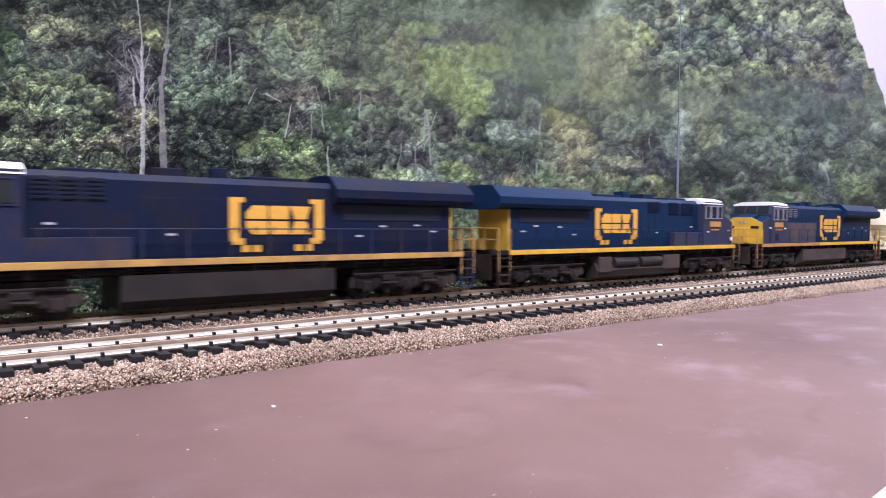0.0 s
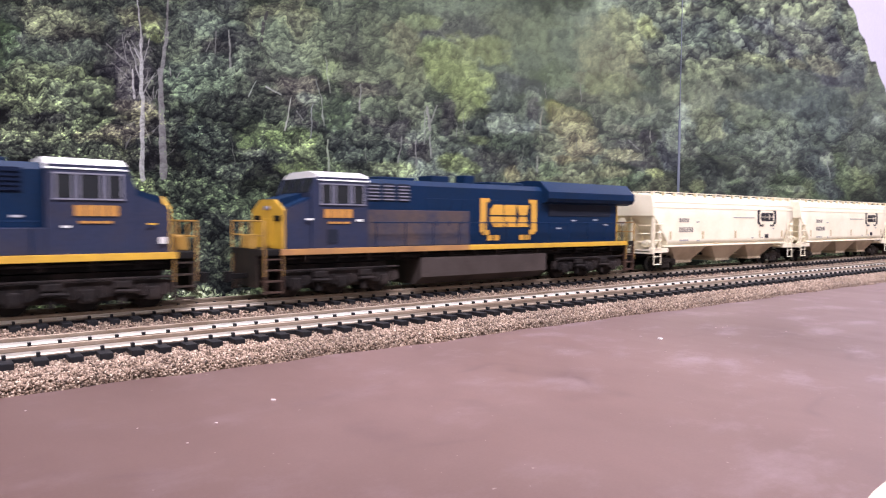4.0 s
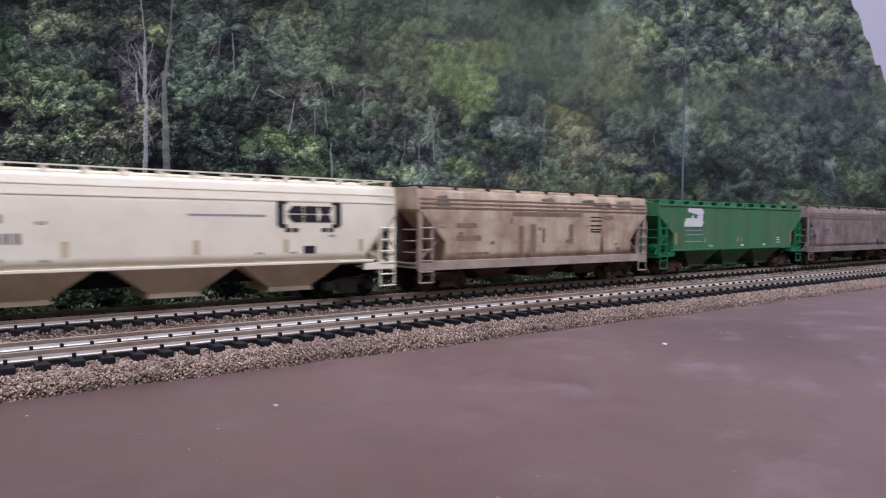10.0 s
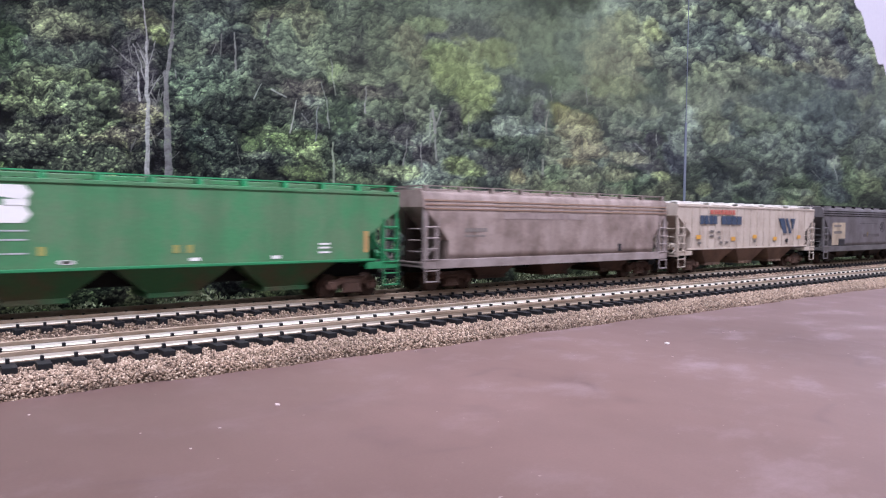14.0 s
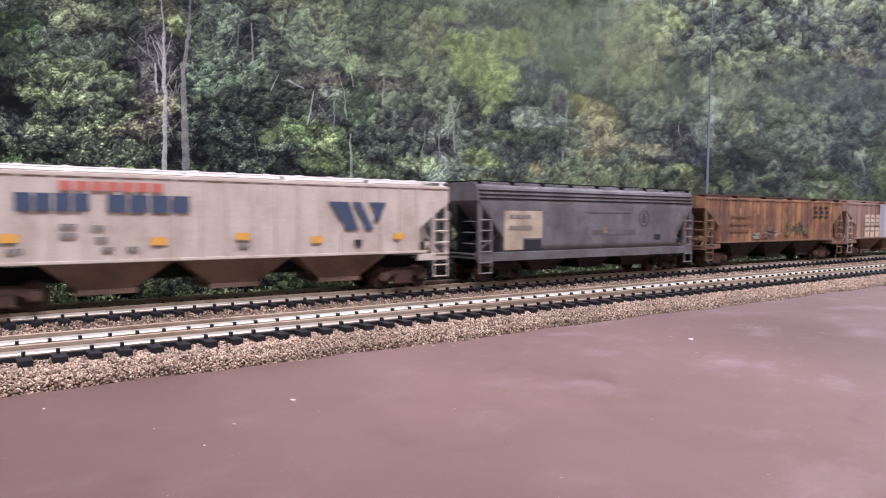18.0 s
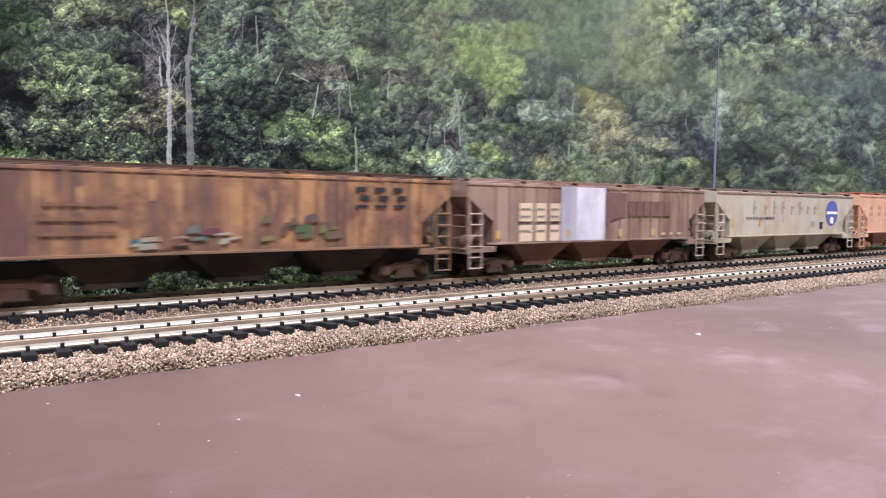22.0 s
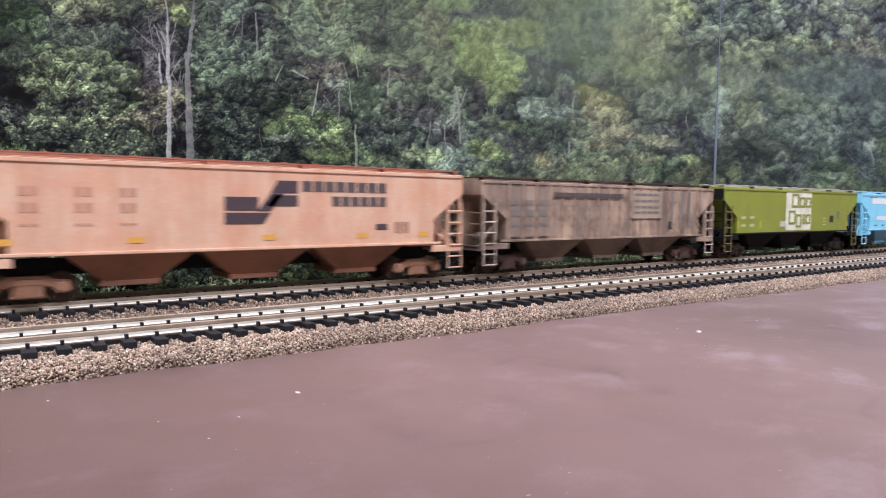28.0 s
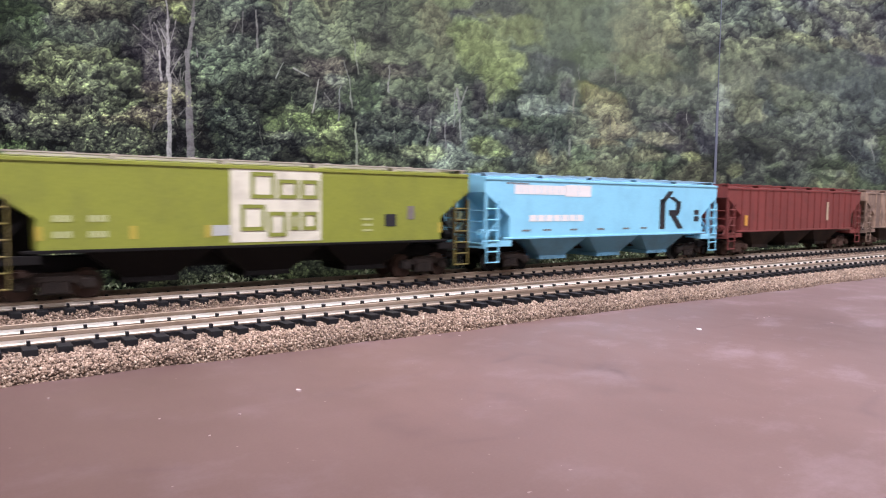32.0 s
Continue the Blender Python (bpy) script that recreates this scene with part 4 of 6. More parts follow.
WHEEL_DARK, WHEEL_LOCO = wheel_mesh(5.0, RUST_GEAR), wheel_mesh(6.0, LOCO_GEAR)
WHEEL_BLACK = wheel_mesh(5.0, BLACK)
WHEEL_BLACK.materials.append(STEEL)
for f in WHEEL_BLACK.polygons:  # bright treads
    if abs(f.normal.y) < 0.3 and abs(math.hypot(f.center.x, f.center.z) - 0.00494) < 0.00012:
        f.material_index = 1
ORANGE_GEAR = paint("orange_rust_gear", (0.30, 0.15, 0.09), 0.7, (0.13, 0.065, 0.04), 0.6)
FRAME2 = {"rust": two_axle_sideframe(RUST_GEAR), "black": two_axle_sideframe(GRIME), "orange": two_axle_sideframe(ORANGE_GEAR)}
FRAME3 = three_axle_sideframe(LOCO_GEAR)
BOLSTER = {"rust": bolster_mesh(RUST_GEAR), "black": bolster_mesh(GRIME), "orange": bolster_mesh(RUST_GEAR)}
BOLSTER3 = bolster_mesh(LOCO_GEAR, 27)
COUPLER = coupler_mesh()


def truck(car, x, axles, frame_mesh, bolster, wheel, r, y=11.9):
    t = part("truck", bolster, None, car, "", pose(x * K, 0, 0))
    for turn in (0, 180):
        part("sideframe", frame_mesh, None, t, "", pose(0, 0, 0, 0, 0, turn) @ pose(0, -y * K, 0))
    for a in axles:
        w = part("wheelset", wheel, None, t, "", pose(a * K, 0, r * K))
        wheelsets.append((w, a, r))


# ---- markings that lie on a car's side ----
def mark(car, name, outline, material, side_of, step=2.2, lift=0.16, face=-1, label=""):
    """A painted shape on the side: convex outline in x, z (mm), cut in strips that follow the side's curve."""
    zs = [p[1] for p in outline]
    z0, z1 = min(zs), max(zs)
    n = max(1, int((z1 - z0) / step))
    levels = [z0 + (z1 - z0) * i / n for i in range(n + 1)]

    def span(z):
        xs = []
        for (ax, az), (bx, bz) in zip(outline, outline[1:] + outline[:1]):
            if min(az, bz) - 1e-6 <= z <= max(az, bz) + 1e-6:
                xs += [ax, bx] if abs(az - bz) < 1e-6 else [ax + (bx - ax) * (z - az) / (bz - az)]
        return min(xs), max(xs)

    bm = bmesh.new()
    rows = []
    for z in levels:
        a, b = span(z)
        y = side_of(z) + lift
        rows.append([bm.verts.new((x * K, face * yy * K, z * K)) for yy in (y, y - lift - 0.1) for x in (a, b)])
    for p, q in zip(rows, rows[1:]):
        bm.faces.new((p[0], p[1], q[1], q[0]))
        bm.faces.new((p[2], q[2], q[3], p[3]))
        bm.faces.new((p[0], q[0], q[2], p[2]))
        bm.faces.new((p[1], p[3], q[3], q[1]))
    bmesh.ops.recalc_face_normals(bm, faces=bm.faces)
    return part(name, bm, material, car, label)


def bar(car, name, x0, x1, z0, z1, material, side_of, face=-1, label=""):
    return mark(car, name, [(x0, z0), (x1, z0), (x1, z1), (x0, z1)], material, side_of, face=face, label=label)


def word(car, x0, x1, z0, z1, material, side_of, n, face=-1, gap=0.22, name="lettering_bar"):
    """Unreadable lettering as a row of plain bars."""
    w = (x1 - x0) / n
    for i in range(n):
        bar(car, name, x0 + i * w, x0 + (i + 1 - gap) * w, z0, z1, material, side_of, face)


def bracket_emblem(car, x0, x1, z0, z1, material, side_of, face=-1):
    """Two square brackets round three chunky blocks, with short feet below."""
    w, h = x1 - x0, z1 - z0
    t = 0.10 * w
    for s, a in ((1, x0), (-1, x1)):
        def q(u0, u1, v0, v1):
            b = sorted((a + s * u0, a + s * u1))
            bar(car, "emblem", b[0], b[1], z0 + v0, z0 + v1, material, side_of, face)
        q(0, t, 0.10 * h, h)
        q(t, t + 0.05 * w, 0.90 * h, h)
        q(0.03 * w, t + 0.05 * w, 0.03 * h, 0.16 * h)
        q(0.12 * w, 0.21 * w, -0.12 * h, 0.02 * h)
        q(0.235 * w, 0.32 * w, -0.12 * h, 0.02 * h)
    a, b, lo, hi = x0 + 0.16 * w, x1 - 0.14 * w, z0 + 0.24 * h, z0 + 0.84 * h
    c = (b - a) / 3
    m, g = (lo + hi) / 2, 0.035 * (hi - lo)
    for i in range(3):  # plain chunky blocks, each split in two
        u0, u1 = a + i * c + 0.006 * w, a + (i + 1) * c - 0.006 * w
        k, n = ((0.30 * c, 0.0), (0.12 * c, 0.05 * c), (0.0, 0.2 * c))[i if face < 0 else 2 - i]
        if face < 0:
            f0, f1 = u0, u1
        else:
            f0, f1, n = u1, u0, -n
        d = k if face < 0 else -k
        mark(car, "emblem", [(f0 + d, lo), (f1, lo), (f1 - n, m - g), (f0 + n, m - g), (f0, lo + k)], material, side_of, face=face, step=0.8)
        mark(car, "emblem", [(f0 + n, m + g), (f1 - n, m + g), (f1, hi), (f0 + d, hi), (f0, hi - k)], material, side_of, face=face, step=0.8)


# ---- covered hopper cars ----
def hopper(spec):
    a, L, kind = spec["at"], spec["long"], spec["kind"]
    top, wall, low = spec["top"], spec["paint"], spec.get("low", 17.5)
    cz, cd, cl = spec.get("cut", (34.0, 13.0, 20.0) if kind == "round" else (40.0, 16.5, 28.0))
    car = empty("hopper_car", pose(a * K, TRACK_Y, RAIL_TOP), spec["label"], "hopper car", TRAIN_LABEL_GROUP)
    moving.append((car, a))
    if kind == "round":
        def side_of(z):
            u = (z - 29.0) / (top - 29.0) if z > 29 else (29.0 - z) / 40.0
            return 18.3 - 1.9 * max(0, u) ** 4
        roof = [(15.4, top + 0.5), (9.0, top + 1.1), (0, top + 1.4)]
    else:
        def side_of(z):
            return 17.9
        roof = [(17.4, top + 0.35), (9.0, top + 1.3), (0, top + 1.9)]
    rise = [0, 0.12, 0.25, 0.4, 0.55, 0.68, 0.8, 0.9, 0.96, 1.0]

    def ring(bm, x, zb):
        pts = [(side_of(zb + (top - zb) * t), zb + (top - zb) * t) for t in rise] + roof
        pts = [(-y, z) for y, z in pts] + [(y, z) for y, z in reversed(pts[:-1])]
        return [bm.verts.new((x * K, y * K, z * K)) for y, z in pts]

    bm = bmesh.new()
    xs = [(0, cz), (cd - 0.05, cl), (cd, low), (L * 0.25, low), (L * 0.5, low), (L * 0.75, low), (L - cd, low), (L - cd + 0.05, cl), (L, cz)]
    rings = [ring(bm, x, zb) for x, zb in xs]
    n = len(rings[0])
    for p, q in zip(rings, rings[1:]):
        for i in range(n - 1):
            bm.faces.new((p[i], q[i], q[i + 1], p[i + 1])).smooth = kind == "round"
        bm.faces.new((p[n - 1], q[n - 1], q[0], p[0]))
    bm.faces.new(rings[0])
    bm.faces.new(rings[-1][::-1])
    bmesh.ops.recalc_face_normals(bm, faces=bm.faces)
    part("body", bm, wall, car)
    # slope sheets' inner walls and the centre sill
    frame = spec.get("frame", wall)
    bm = bmesh.new()
    box(bm, 2, L - 2, -3.5, 3.5, 9.0, 14.5)
    part("centre_sill", bm, spec.get("under", BLACK), car)
    # side sills
    s0, s1 = spec.get("sill", (15.2, 17.6))
    for face in (-1, 1):
        bm = bmesh.new()
        y0, y1 = sorted((face * 16.6, face * (18.7 if kind == "round" else 18.5)))
        if spec.get("deep_sill"):
            box(bm, 0.5, L - 0.5, y0, y1, s0, s1, 0.25)
        else:
            box(bm, cd - 4, L - cd + 4, y0, y1, s0 + 1.3, s1, 0.2)
            for e0, e1 in ((0.3, cd + 1), (L - cd - 1, L - 0.3)):
                box(bm, e0, e1, y0, y1, s0 - 2.2, s0 + 0.8, 0.2)
        part("side_sill", bm, frame, car)
    # end platforms, posts, ladders
    for e, s in ((0.0, 1), (L, -1)):
        bm = bmesh.new()
        x0, x1 = sorted((e + s * 0.2, e + s * 1.6))
        box(bm, x0, x1, -18.2, 18.2, 12.2, 15.0, 0.2)
        x0, x1 = sorted((e + s * 0.2, e + s * 12))
        box(bm, x0, x1, -16.0, 16.0, 13.2, 14.2)
        part("end_sill", bm, frame, car)
        for face in (-1, 1):
            for d in (1.2, cd * 0.52):
                zt = cz - (cz - cl) * d / cd + 0.6
                bm = bmesh.new()
                wide = spec.get("post", 1.1) if d < 2 else 1.1
                x0, x1 = sorted((e + s * (d - 0.55), e + s * (d - 0.55 + wide)))
                y0, y1 = sorted((face * 16.4, face * 17.7))
                box(bm, x0, x1, y0, y1, 14.5, zt, 0.1)
                part("end_post", bm, frame, car)
            bm = bmesh.new()
            yy = face * 18.6
            r0, r1 = 5.0, min(cz + 4, 36)
            for d in (0.9, 8.6):
                zt = r1 if d < 2 else min(r1, cz - (cz - cl) * d / cd + 5)
                rod(bm, (e + s * d, yy, r0), (e + s * d, yy, zt), 0.36, 6)
            for k in range(6):
                z = r0 + 0.4 + k * 5.3
                if z < r1:
                    rod(bm, (e + s * 0.7, yy - face * -0.2, z), (e + s * 8.8, yy - face * -0.2, z), 0.34, 6)
            part("ladder", bm, spec.get("ladder", frame), car)
            # brace from the sill to the slope sheet
            bm = bmesh.new()
            rod(bm, (e + s * 2, face * 14, 15), (e + s * (cd - 1), face * 14, cl + 2), 0.7, 6)
            part("brace", bm, frame, car)
        if "end_paint" in spec:
            bm = bmesh.new()
            x0, x1 = sorted((e - s * 0.25, e + s * 0.1))
            box(bm, x0, x1, -17.4, 17.4, cz + 0.2, top - 0.3, 0.1)
            part("end_sheet", bm, spec["end_paint"], car, "black end sheet")
        # centre plate in the end opening; dark shear colours stand in for its shade
        bm = bmesh.new()
        o = [(e + s * 1.6, 14.4), (e + s * (cd + 3), 14.4), (e + s * (cd + 3), cl + 1), (e + s * cd * 0.96, cl + 0.6), (e + s * 1.6, cz - 0.4)]
        prism(bm, o, -0.7, 0.7)
        part("shear_plate", bm, spec.get("shear", frame), car)
        bm = bmesh.new()
        rod(bm, (e + s * 4, -9, 19), (e + s * 9, -9, 19), 2.4, 10)
        rod(bm, (e + s * 2.5, -9, 19), (e + s * 4, -9, 19), 0.6, 6)
        part("brake_cylinder", bm, spec.get("shear", frame), car)
        for zz in (20, 25.5, 31):
            bm = bmesh.new()
            rod(bm, (e - s * 0.3, -16, zz), (e - s * 0.3, -7, zz), 0.3, 6)
            part("end_rung", bm, frame, car)
        part("coupler", COUPLER, None, car, "", pose(e * K, 0, 0, 0, 0, 0 if s < 0 else 180))
    bm = bmesh.new()
    rod(bm, (-0.8, 6, 33), (-0.3, 6, 33), 3.0, 14)
    rod(bm, (-0.6, 6, 33), (2.0, 6, 33), 0.5, 6)
    part("brake_wheel", bm, frame, car)
    # roof: hatch trough, running boards, cross ribs
    ztop = roof[-1][1]
    rp = spec.get("roof", wall)
    bm = bmesh.new()
    for face in (-1, 1) if kind == "flat" else (0,):
        yc = face * 6.5
        box(bm, 10, L - 10, yc - 2.6, yc + 2.6, ztop - 0.9, ztop + 0.9, 0.4)
        k = int((L - 24) // 13)
        for i in range(k):
            x = 14 + i * (L - 28) / (k - 1)
            box(bm, x - 0.7, x + 0.7, yc - 3.0, yc + 3.0, ztop - 0.6, ztop + 1.3, 0.2)
    part("roof_hatch", bm, rp, car)
    for face in (-1, 1):
        edge = roof[0][0]
        bm = bmesh.new()
        y0, y1 = sorted((face * (edge - 1.2), face * (edge + 1.0 if kind == "round" else edge - 5.5)))
        zb = top + spec.get("walk_up", 2.7 if kind == "round" else 2.0)
        box(bm, 1.0, L - 1.0, y0, y1, zb, zb + 0.45)
        part("running_board", bm, spec.get("walk", rp), car)
        k = spec.get("brackets", 14 if kind == "round" else 6)
        for i in range(k):
            x = 3 + i * (L - 6) / (k - 1)
            bm = bmesh.new()
            box(bm, x - 0.8, x + 0.8, y0, y1, zb - 2.6, zb)
            part("board_bracket", bm, spec.get("walk", rp), car)
    for e, s in ((0.0, 1), (L, -1)):
        bm = bmesh.new()
        x0, x1 = sorted((e + s * 0.5, e + s * 4.5))
        w = roof[0][0] - 1
        box(bm, x0, x1, -w, w, zb, zb + 0.4)
        part("end_walk", bm, spec.get("walk", rp), car)
    # seams along the shoulder
    for z in spec.get("seams", ()):
        for face in (-1, 1):
            mark(car, "seam", [(1, z), (L - 1, z), (L - 1, z + 0.7), (1, z + 0.7)], spec.get("seam_paint", wall), side_of, step=5, lift=0.35, face=face)
    # upright ribs
    if spec.get("ribs"):
        bm = bmesh.new()
        box(bm, -0.55, 0.55, -18.5, -17.4, low + 0.2, top - 0.4)
        rib = mesh_from("rib", bm, spec.get("rib_paint", wall))
        k = spec["ribs"]
        for i in range(k):
            x = cd + 1.2 + i * (L - 2 * cd - 2.4) / (k - 1)
            part("rib", rib, None, car, "", pose(x * K, 0, 0))
            part("rib", rib, None, car, "", pose(x * K, 0, 0, 0, 0, 180))
    bm = bmesh.new()
    for face in (-1, 1):
        y0, y1 = sorted((face * 17.0, face * 18.4))
        box(bm, 0.2, L - 0.2, y0, y1, top - 1.0, top + 0.3, 0.15)
    if kind == "flat":
        part("eave_rail", bm, spec.get("eave", wall), car)
    else:
        bm.free()
    # discharge bays; some cars' bay colours hold the shade under the body
    bays = spec.get("bays", (0.27, 0.5, 0.73))
    half = spec.get("bay_half", 23.5 if kind == "flat" else 21.0)
    zl = spec.get("bay_low", 4.8)
    for u in bays:
        x, bm = u * L, bmesh.new()
        lo, hi = 9.0, half
        upper = [bm.verts.new((X * K, Y * K, (low + 0.3) * K)) for X, Y in ((x - hi, -16.8), (x + hi, -16.8), (x + hi, 16.8), (x - hi, 16.8))]
        lower = [bm.verts.new((X * K, Y * K, (zl + 1.6) * K)) for X, Y in ((x - lo, -11.5), (x + lo, -11.5), (x + lo, 11.5), (x - lo, 11.5))]
        for i in range(4):
            bm.faces.new((upper[i], lower[i], lower[(i + 1) % 4], upper[(i + 1) % 4]))
        bm.faces.new(lower)
        bm.faces.new(upper[::-1])
        bmesh.ops.recalc_face_normals(bm, faces=bm.faces)
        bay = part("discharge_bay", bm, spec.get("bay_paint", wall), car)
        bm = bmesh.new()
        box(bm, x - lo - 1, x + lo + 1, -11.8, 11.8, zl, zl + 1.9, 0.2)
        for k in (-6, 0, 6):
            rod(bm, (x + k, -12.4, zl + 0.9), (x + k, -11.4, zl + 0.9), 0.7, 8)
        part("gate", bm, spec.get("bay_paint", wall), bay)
    tk = spec.get("truck", "black")
    for x in (22.0, L - 22.0):
        truck(car, x, (-10.3, 10.3), FRAME2[tk], BOLSTER[tk], WHEEL_BLACK if spec.get("bright_wheels") else WHEEL_DARK, 5.0)
    return car, side_of


# ---- locomotives ----
def locomotive(a, facing_left, spec):
    L = 252.0
    m = pose(a * K, TRACK_Y, RAIL_TOP) if facing_left else pose((a + L) * K, TRACK_Y, RAIL_TOP, 0, 0, 180)
    car = empty("locomotive", m, spec["label"], "locomotive", "locomotives of the freight train")
    moving.append((car, a if facing_left else a + L))
    blue, low = spec["blue"], spec["low"]
    face = -1 if facing_left else 1  # the side that is seen

    def hood_side(z):
        return 12.6

    def cab_side(z):
        return 17.4

    bm = bmesh.new()
    box(bm, 1, L - 1, -17.4, 17.4, 18.6, 21.2, 0.3)
    box(bm, 3, L - 3, -11.0, 11.0, 14.6, 18.8)
    part("underframe", bm, BLACK, car)
    for f in (-1, 1):  # pipes and brackets under the sill
        bm = bmesh.new()
        rod(bm, (12, f * 14.2, 17.2), (L - 12, f * 14.2, 17.2), 0.5, 6)
        rod(bm, (66, f * 15.4, 16.4), (L - 70, f * 15.4, 16.0), 0.35, 6)
        for i in range(14):
            y0, y1 = sorted((f * 12.5, f * 15.8))
            box(bm, 20 + i * 16, 22 + i * 16, y0, y1, 15.4, 18.7)
        part("sill_piping", bm, LOCO_GEAR, car, "pipes and brackets under the sill")
    for f in (-1, 1):
        bm = bmesh.new()
        y0, y1 = sorted((f * 17.2, f * 17.9))
        dull = spec.get("lit_or_dusty", 8.5)
        box(bm, dull, L - 9, y0, y1, 18.7, 21.3, 0.15)
        part("sill_stripe", bm, spec["stripe"], car, "yellow stripe along the sill")
        if dull > 9:
            bm = bmesh.new()
            box(bm, 8.5, dull, y0, y1, 18.7, 21.3, 0.15)
            part("sill_stripe", bm, DUSTY_STRIPE, car, "brownish soiled stripe along the sill")
    # long hood with doors
    bm = bmesh.new()
    prism(bm, [(-12.4, 21), (-12.4, 50.5), (-10.5, 53), (10.5, 53), (12.4, 50.5), (12.4, 21)], 51, 238.5, "x")
    part("long_hood", bm, blue, car)
    bm = bmesh.new()
    prism(bm, [(-12.5, 21.2), (-12.5, 46), (12.5, 46), (12.5, 21.2)], 238.4, 239.4, "x")
    part("rear_panel", bm, YELLOW, car, "yellow rear panel")
    for f in (-1, 1):
        x = 88.0
        while x < 166:
            bm = bmesh.new()
            y0, y1 = sorted((f * 12.2, f * 12.55))
            box(bm, x, x + 7.4, y0, y1, 22, 44.5, 0.12)
            door = part("hood_door", bm, blue, car)
            bm = bmesh.new()
            y0, y1 = sorted((f * 12.5, f * 12.95))
            box(bm, x + 6.2, x + 6.8, y0, y1, 31, 33.5)
            part("latch", bm, blue, door)
            x += 8.0
        for x0, x1, z0, z1 in ((54, 61, 42.5, 51), (62.4, 69.4, 42.5, 51), (71, 78, 42.5, 51)) if spec["tank"] == "plain" else ((58, 72, 42.5, 51), (76, 88, 42.5, 51), (98, 112, 43.5, 51)):
            bm = bmesh.new()
            y0, y1 = sorted((f * 12.2, f * 12.6))
            box(bm, x0, x1, y0, y1, z0, z1, 0.1)
            grille = part("grille", bm, spec.get("mesh", DARK_GRILLE), car, "dark intake grille")
            k = int((z1 - z0) / 1.6)
            bm = bmesh.new()
            for i in range(k):
                zz = z0 + 0.6 + i * 1.6
                y0, y1 = sorted((f * 12.5, f * 13.0))
                box(bm, x0 + 0.4, x1 - 0.4, y0, y1, zz, zz + 0.55)
            part("slats", bm, spec.get("slat", blue), grille)
    # radiator overhang
    bm = bmesh.new()
    o = [(12.3, 43.5), (16.2, 44.5), (17.4, 46.5), (17.4, 50.2), (11.0, 56.2), (0, 57.0)]
    prism(bm, [(-y, z) for y, z in o] + [(y, z) for y, z in reversed(o[:-1])], 170.5, 250, "x")
    part("radiator", bm, blue, car, "wide overhanging radiator")
    for f in (-1, 1):
        bm = bmesh.new()
        for i in range(3):
            x0 = 176 + i * 23
            v = [bm.verts.new((x * K, f * y * K, z * K)) for x, y, z in ((x0, 16.6, 51.15), (x0 + 20, 16.6, 51.15), (x0 + 20, 11.6, 55.85), (x0, 11.6, 55.85))]
            bm.faces.new(v)
        part("radiator_screen", bm, blue, car)
        bm = bmesh.new()
        y0, y1 = sorted((f * 12.2, f * 12.7))
        box(bm, 176, 232, y0, y1, 36.5, 43.3, 0.1)
        part("lower_grille", bm, DARK_GRILLE, car, "black radiator intake")
    # roof gear
    for x0, x1, w, h in ((96, 108, 6, 3.4), (120, 127, 4, 4.6), (134, 160, 8, 1.6), (62, 84, 9, 1.4)):
        bm = bmesh.new()
        box(bm, x0, x1, -w, w, 52.8, 53 + h, 0.4)
        part("roof_box", bm, blue, car)
    # cab
    bm = bmesh.new()
    prism(bm, [(23.0, 21), (23.0, 45), (25.5, 51.6), (26.5, 52.4), (51.5, 52.4), (51.5, 21)], -17.2, 17.2)
    cab = part("cab", bm, spec["cab"], car)
    bm = bmesh.new()
    prism(bm, [(-17.5, 50.8), (-16.0, 53.4), (-9, 55.2), (9, 55.2), (16.0, 53.4), (17.5, 50.8)], 26.2, 51.8, "x")
    part("cab_roof", bm, WHITE, cab, "white cab roof")
    for f in (-1, 1):
        for x0, x1 in ((27.6, 32.6), (34.4, 41.6), (43.4, 49.0)):
            bm = bmesh.new()
            y0, y1 = sorted((f * 17.0, f * 17.45))
            box(bm, x0, x1, y0, y1, 41.0, 48.8, 0.1)
            pane = part("cab_window", bm, GLASS, cab, "dark cab window")
            bm = bmesh.new()
            y0, y1 = sorted((f * 17.2, f * 17.7))
            box(bm, x0 - 0.3, x0 + 0.3, y0, y1, 40.7, 49.1)
            box(bm, x1 - 0.3, x1 + 0.3, y0, y1, 40.7, 49.1)
            box(bm, x0 - 0.8, x1 + 0.8, y0, y1, 40.2, 40.7)
            box(bm, x0 - 0.8, x1 + 0.8, y0, y1, 49.1, 49.6)
            part("window_frame", bm, spec["trim"], pane)
    for y0, y1 in ((-14.5, -5.5), (-4.5, 4.5), (5.5, 14.5)):
        bm = bmesh.new()
        v = [bm.verts.new((x * K, y * K, z * K)) for x, y, z in ((22.9, y0, 45.6), (22.9, y1, 45.6), (25.4, y1, 52.0), (25.4, y0, 52.0))]
        bm.faces.new(v[::-1])
        part("windshield", bm, GLASS, cab, "dark windshield")
    # nose
    bm = bmesh.new()
    prism(bm, [(11.0, 21), (11.0, 37.4), (13, 38.8), (23.2, 42.6), (23.2, 21)], -16.4, 16.4)
    nose = part("nose", bm, spec["cab"], car)
    bm = bmesh.new()
    prism(bm, [(-16.3, 21.3), (-16.3, 37.6), (-7, 42.4), (7, 42.4), (16.3, 37.6), (16.3, 21.3)], 10.4, 11.4, "x")
    front = part("nose_front", bm, YELLOW, nose, "yellow nose front")
    for y in (-1.6, 1.6):
        bm = bmesh.new()
        rod(bm, (9.8, y, 38.6), (10.6, y, 38.6), 1.0, 10)
        part("headlight", bm, TRIM_GREY, front, "small round headlight")
    for y0, y1 in ((-13.6, -7), (7, 13.6)):
        bm = bmesh.new()
        box(bm, 10.0, 10.6, y0, y1, 33.0, 35.4, 0.15)
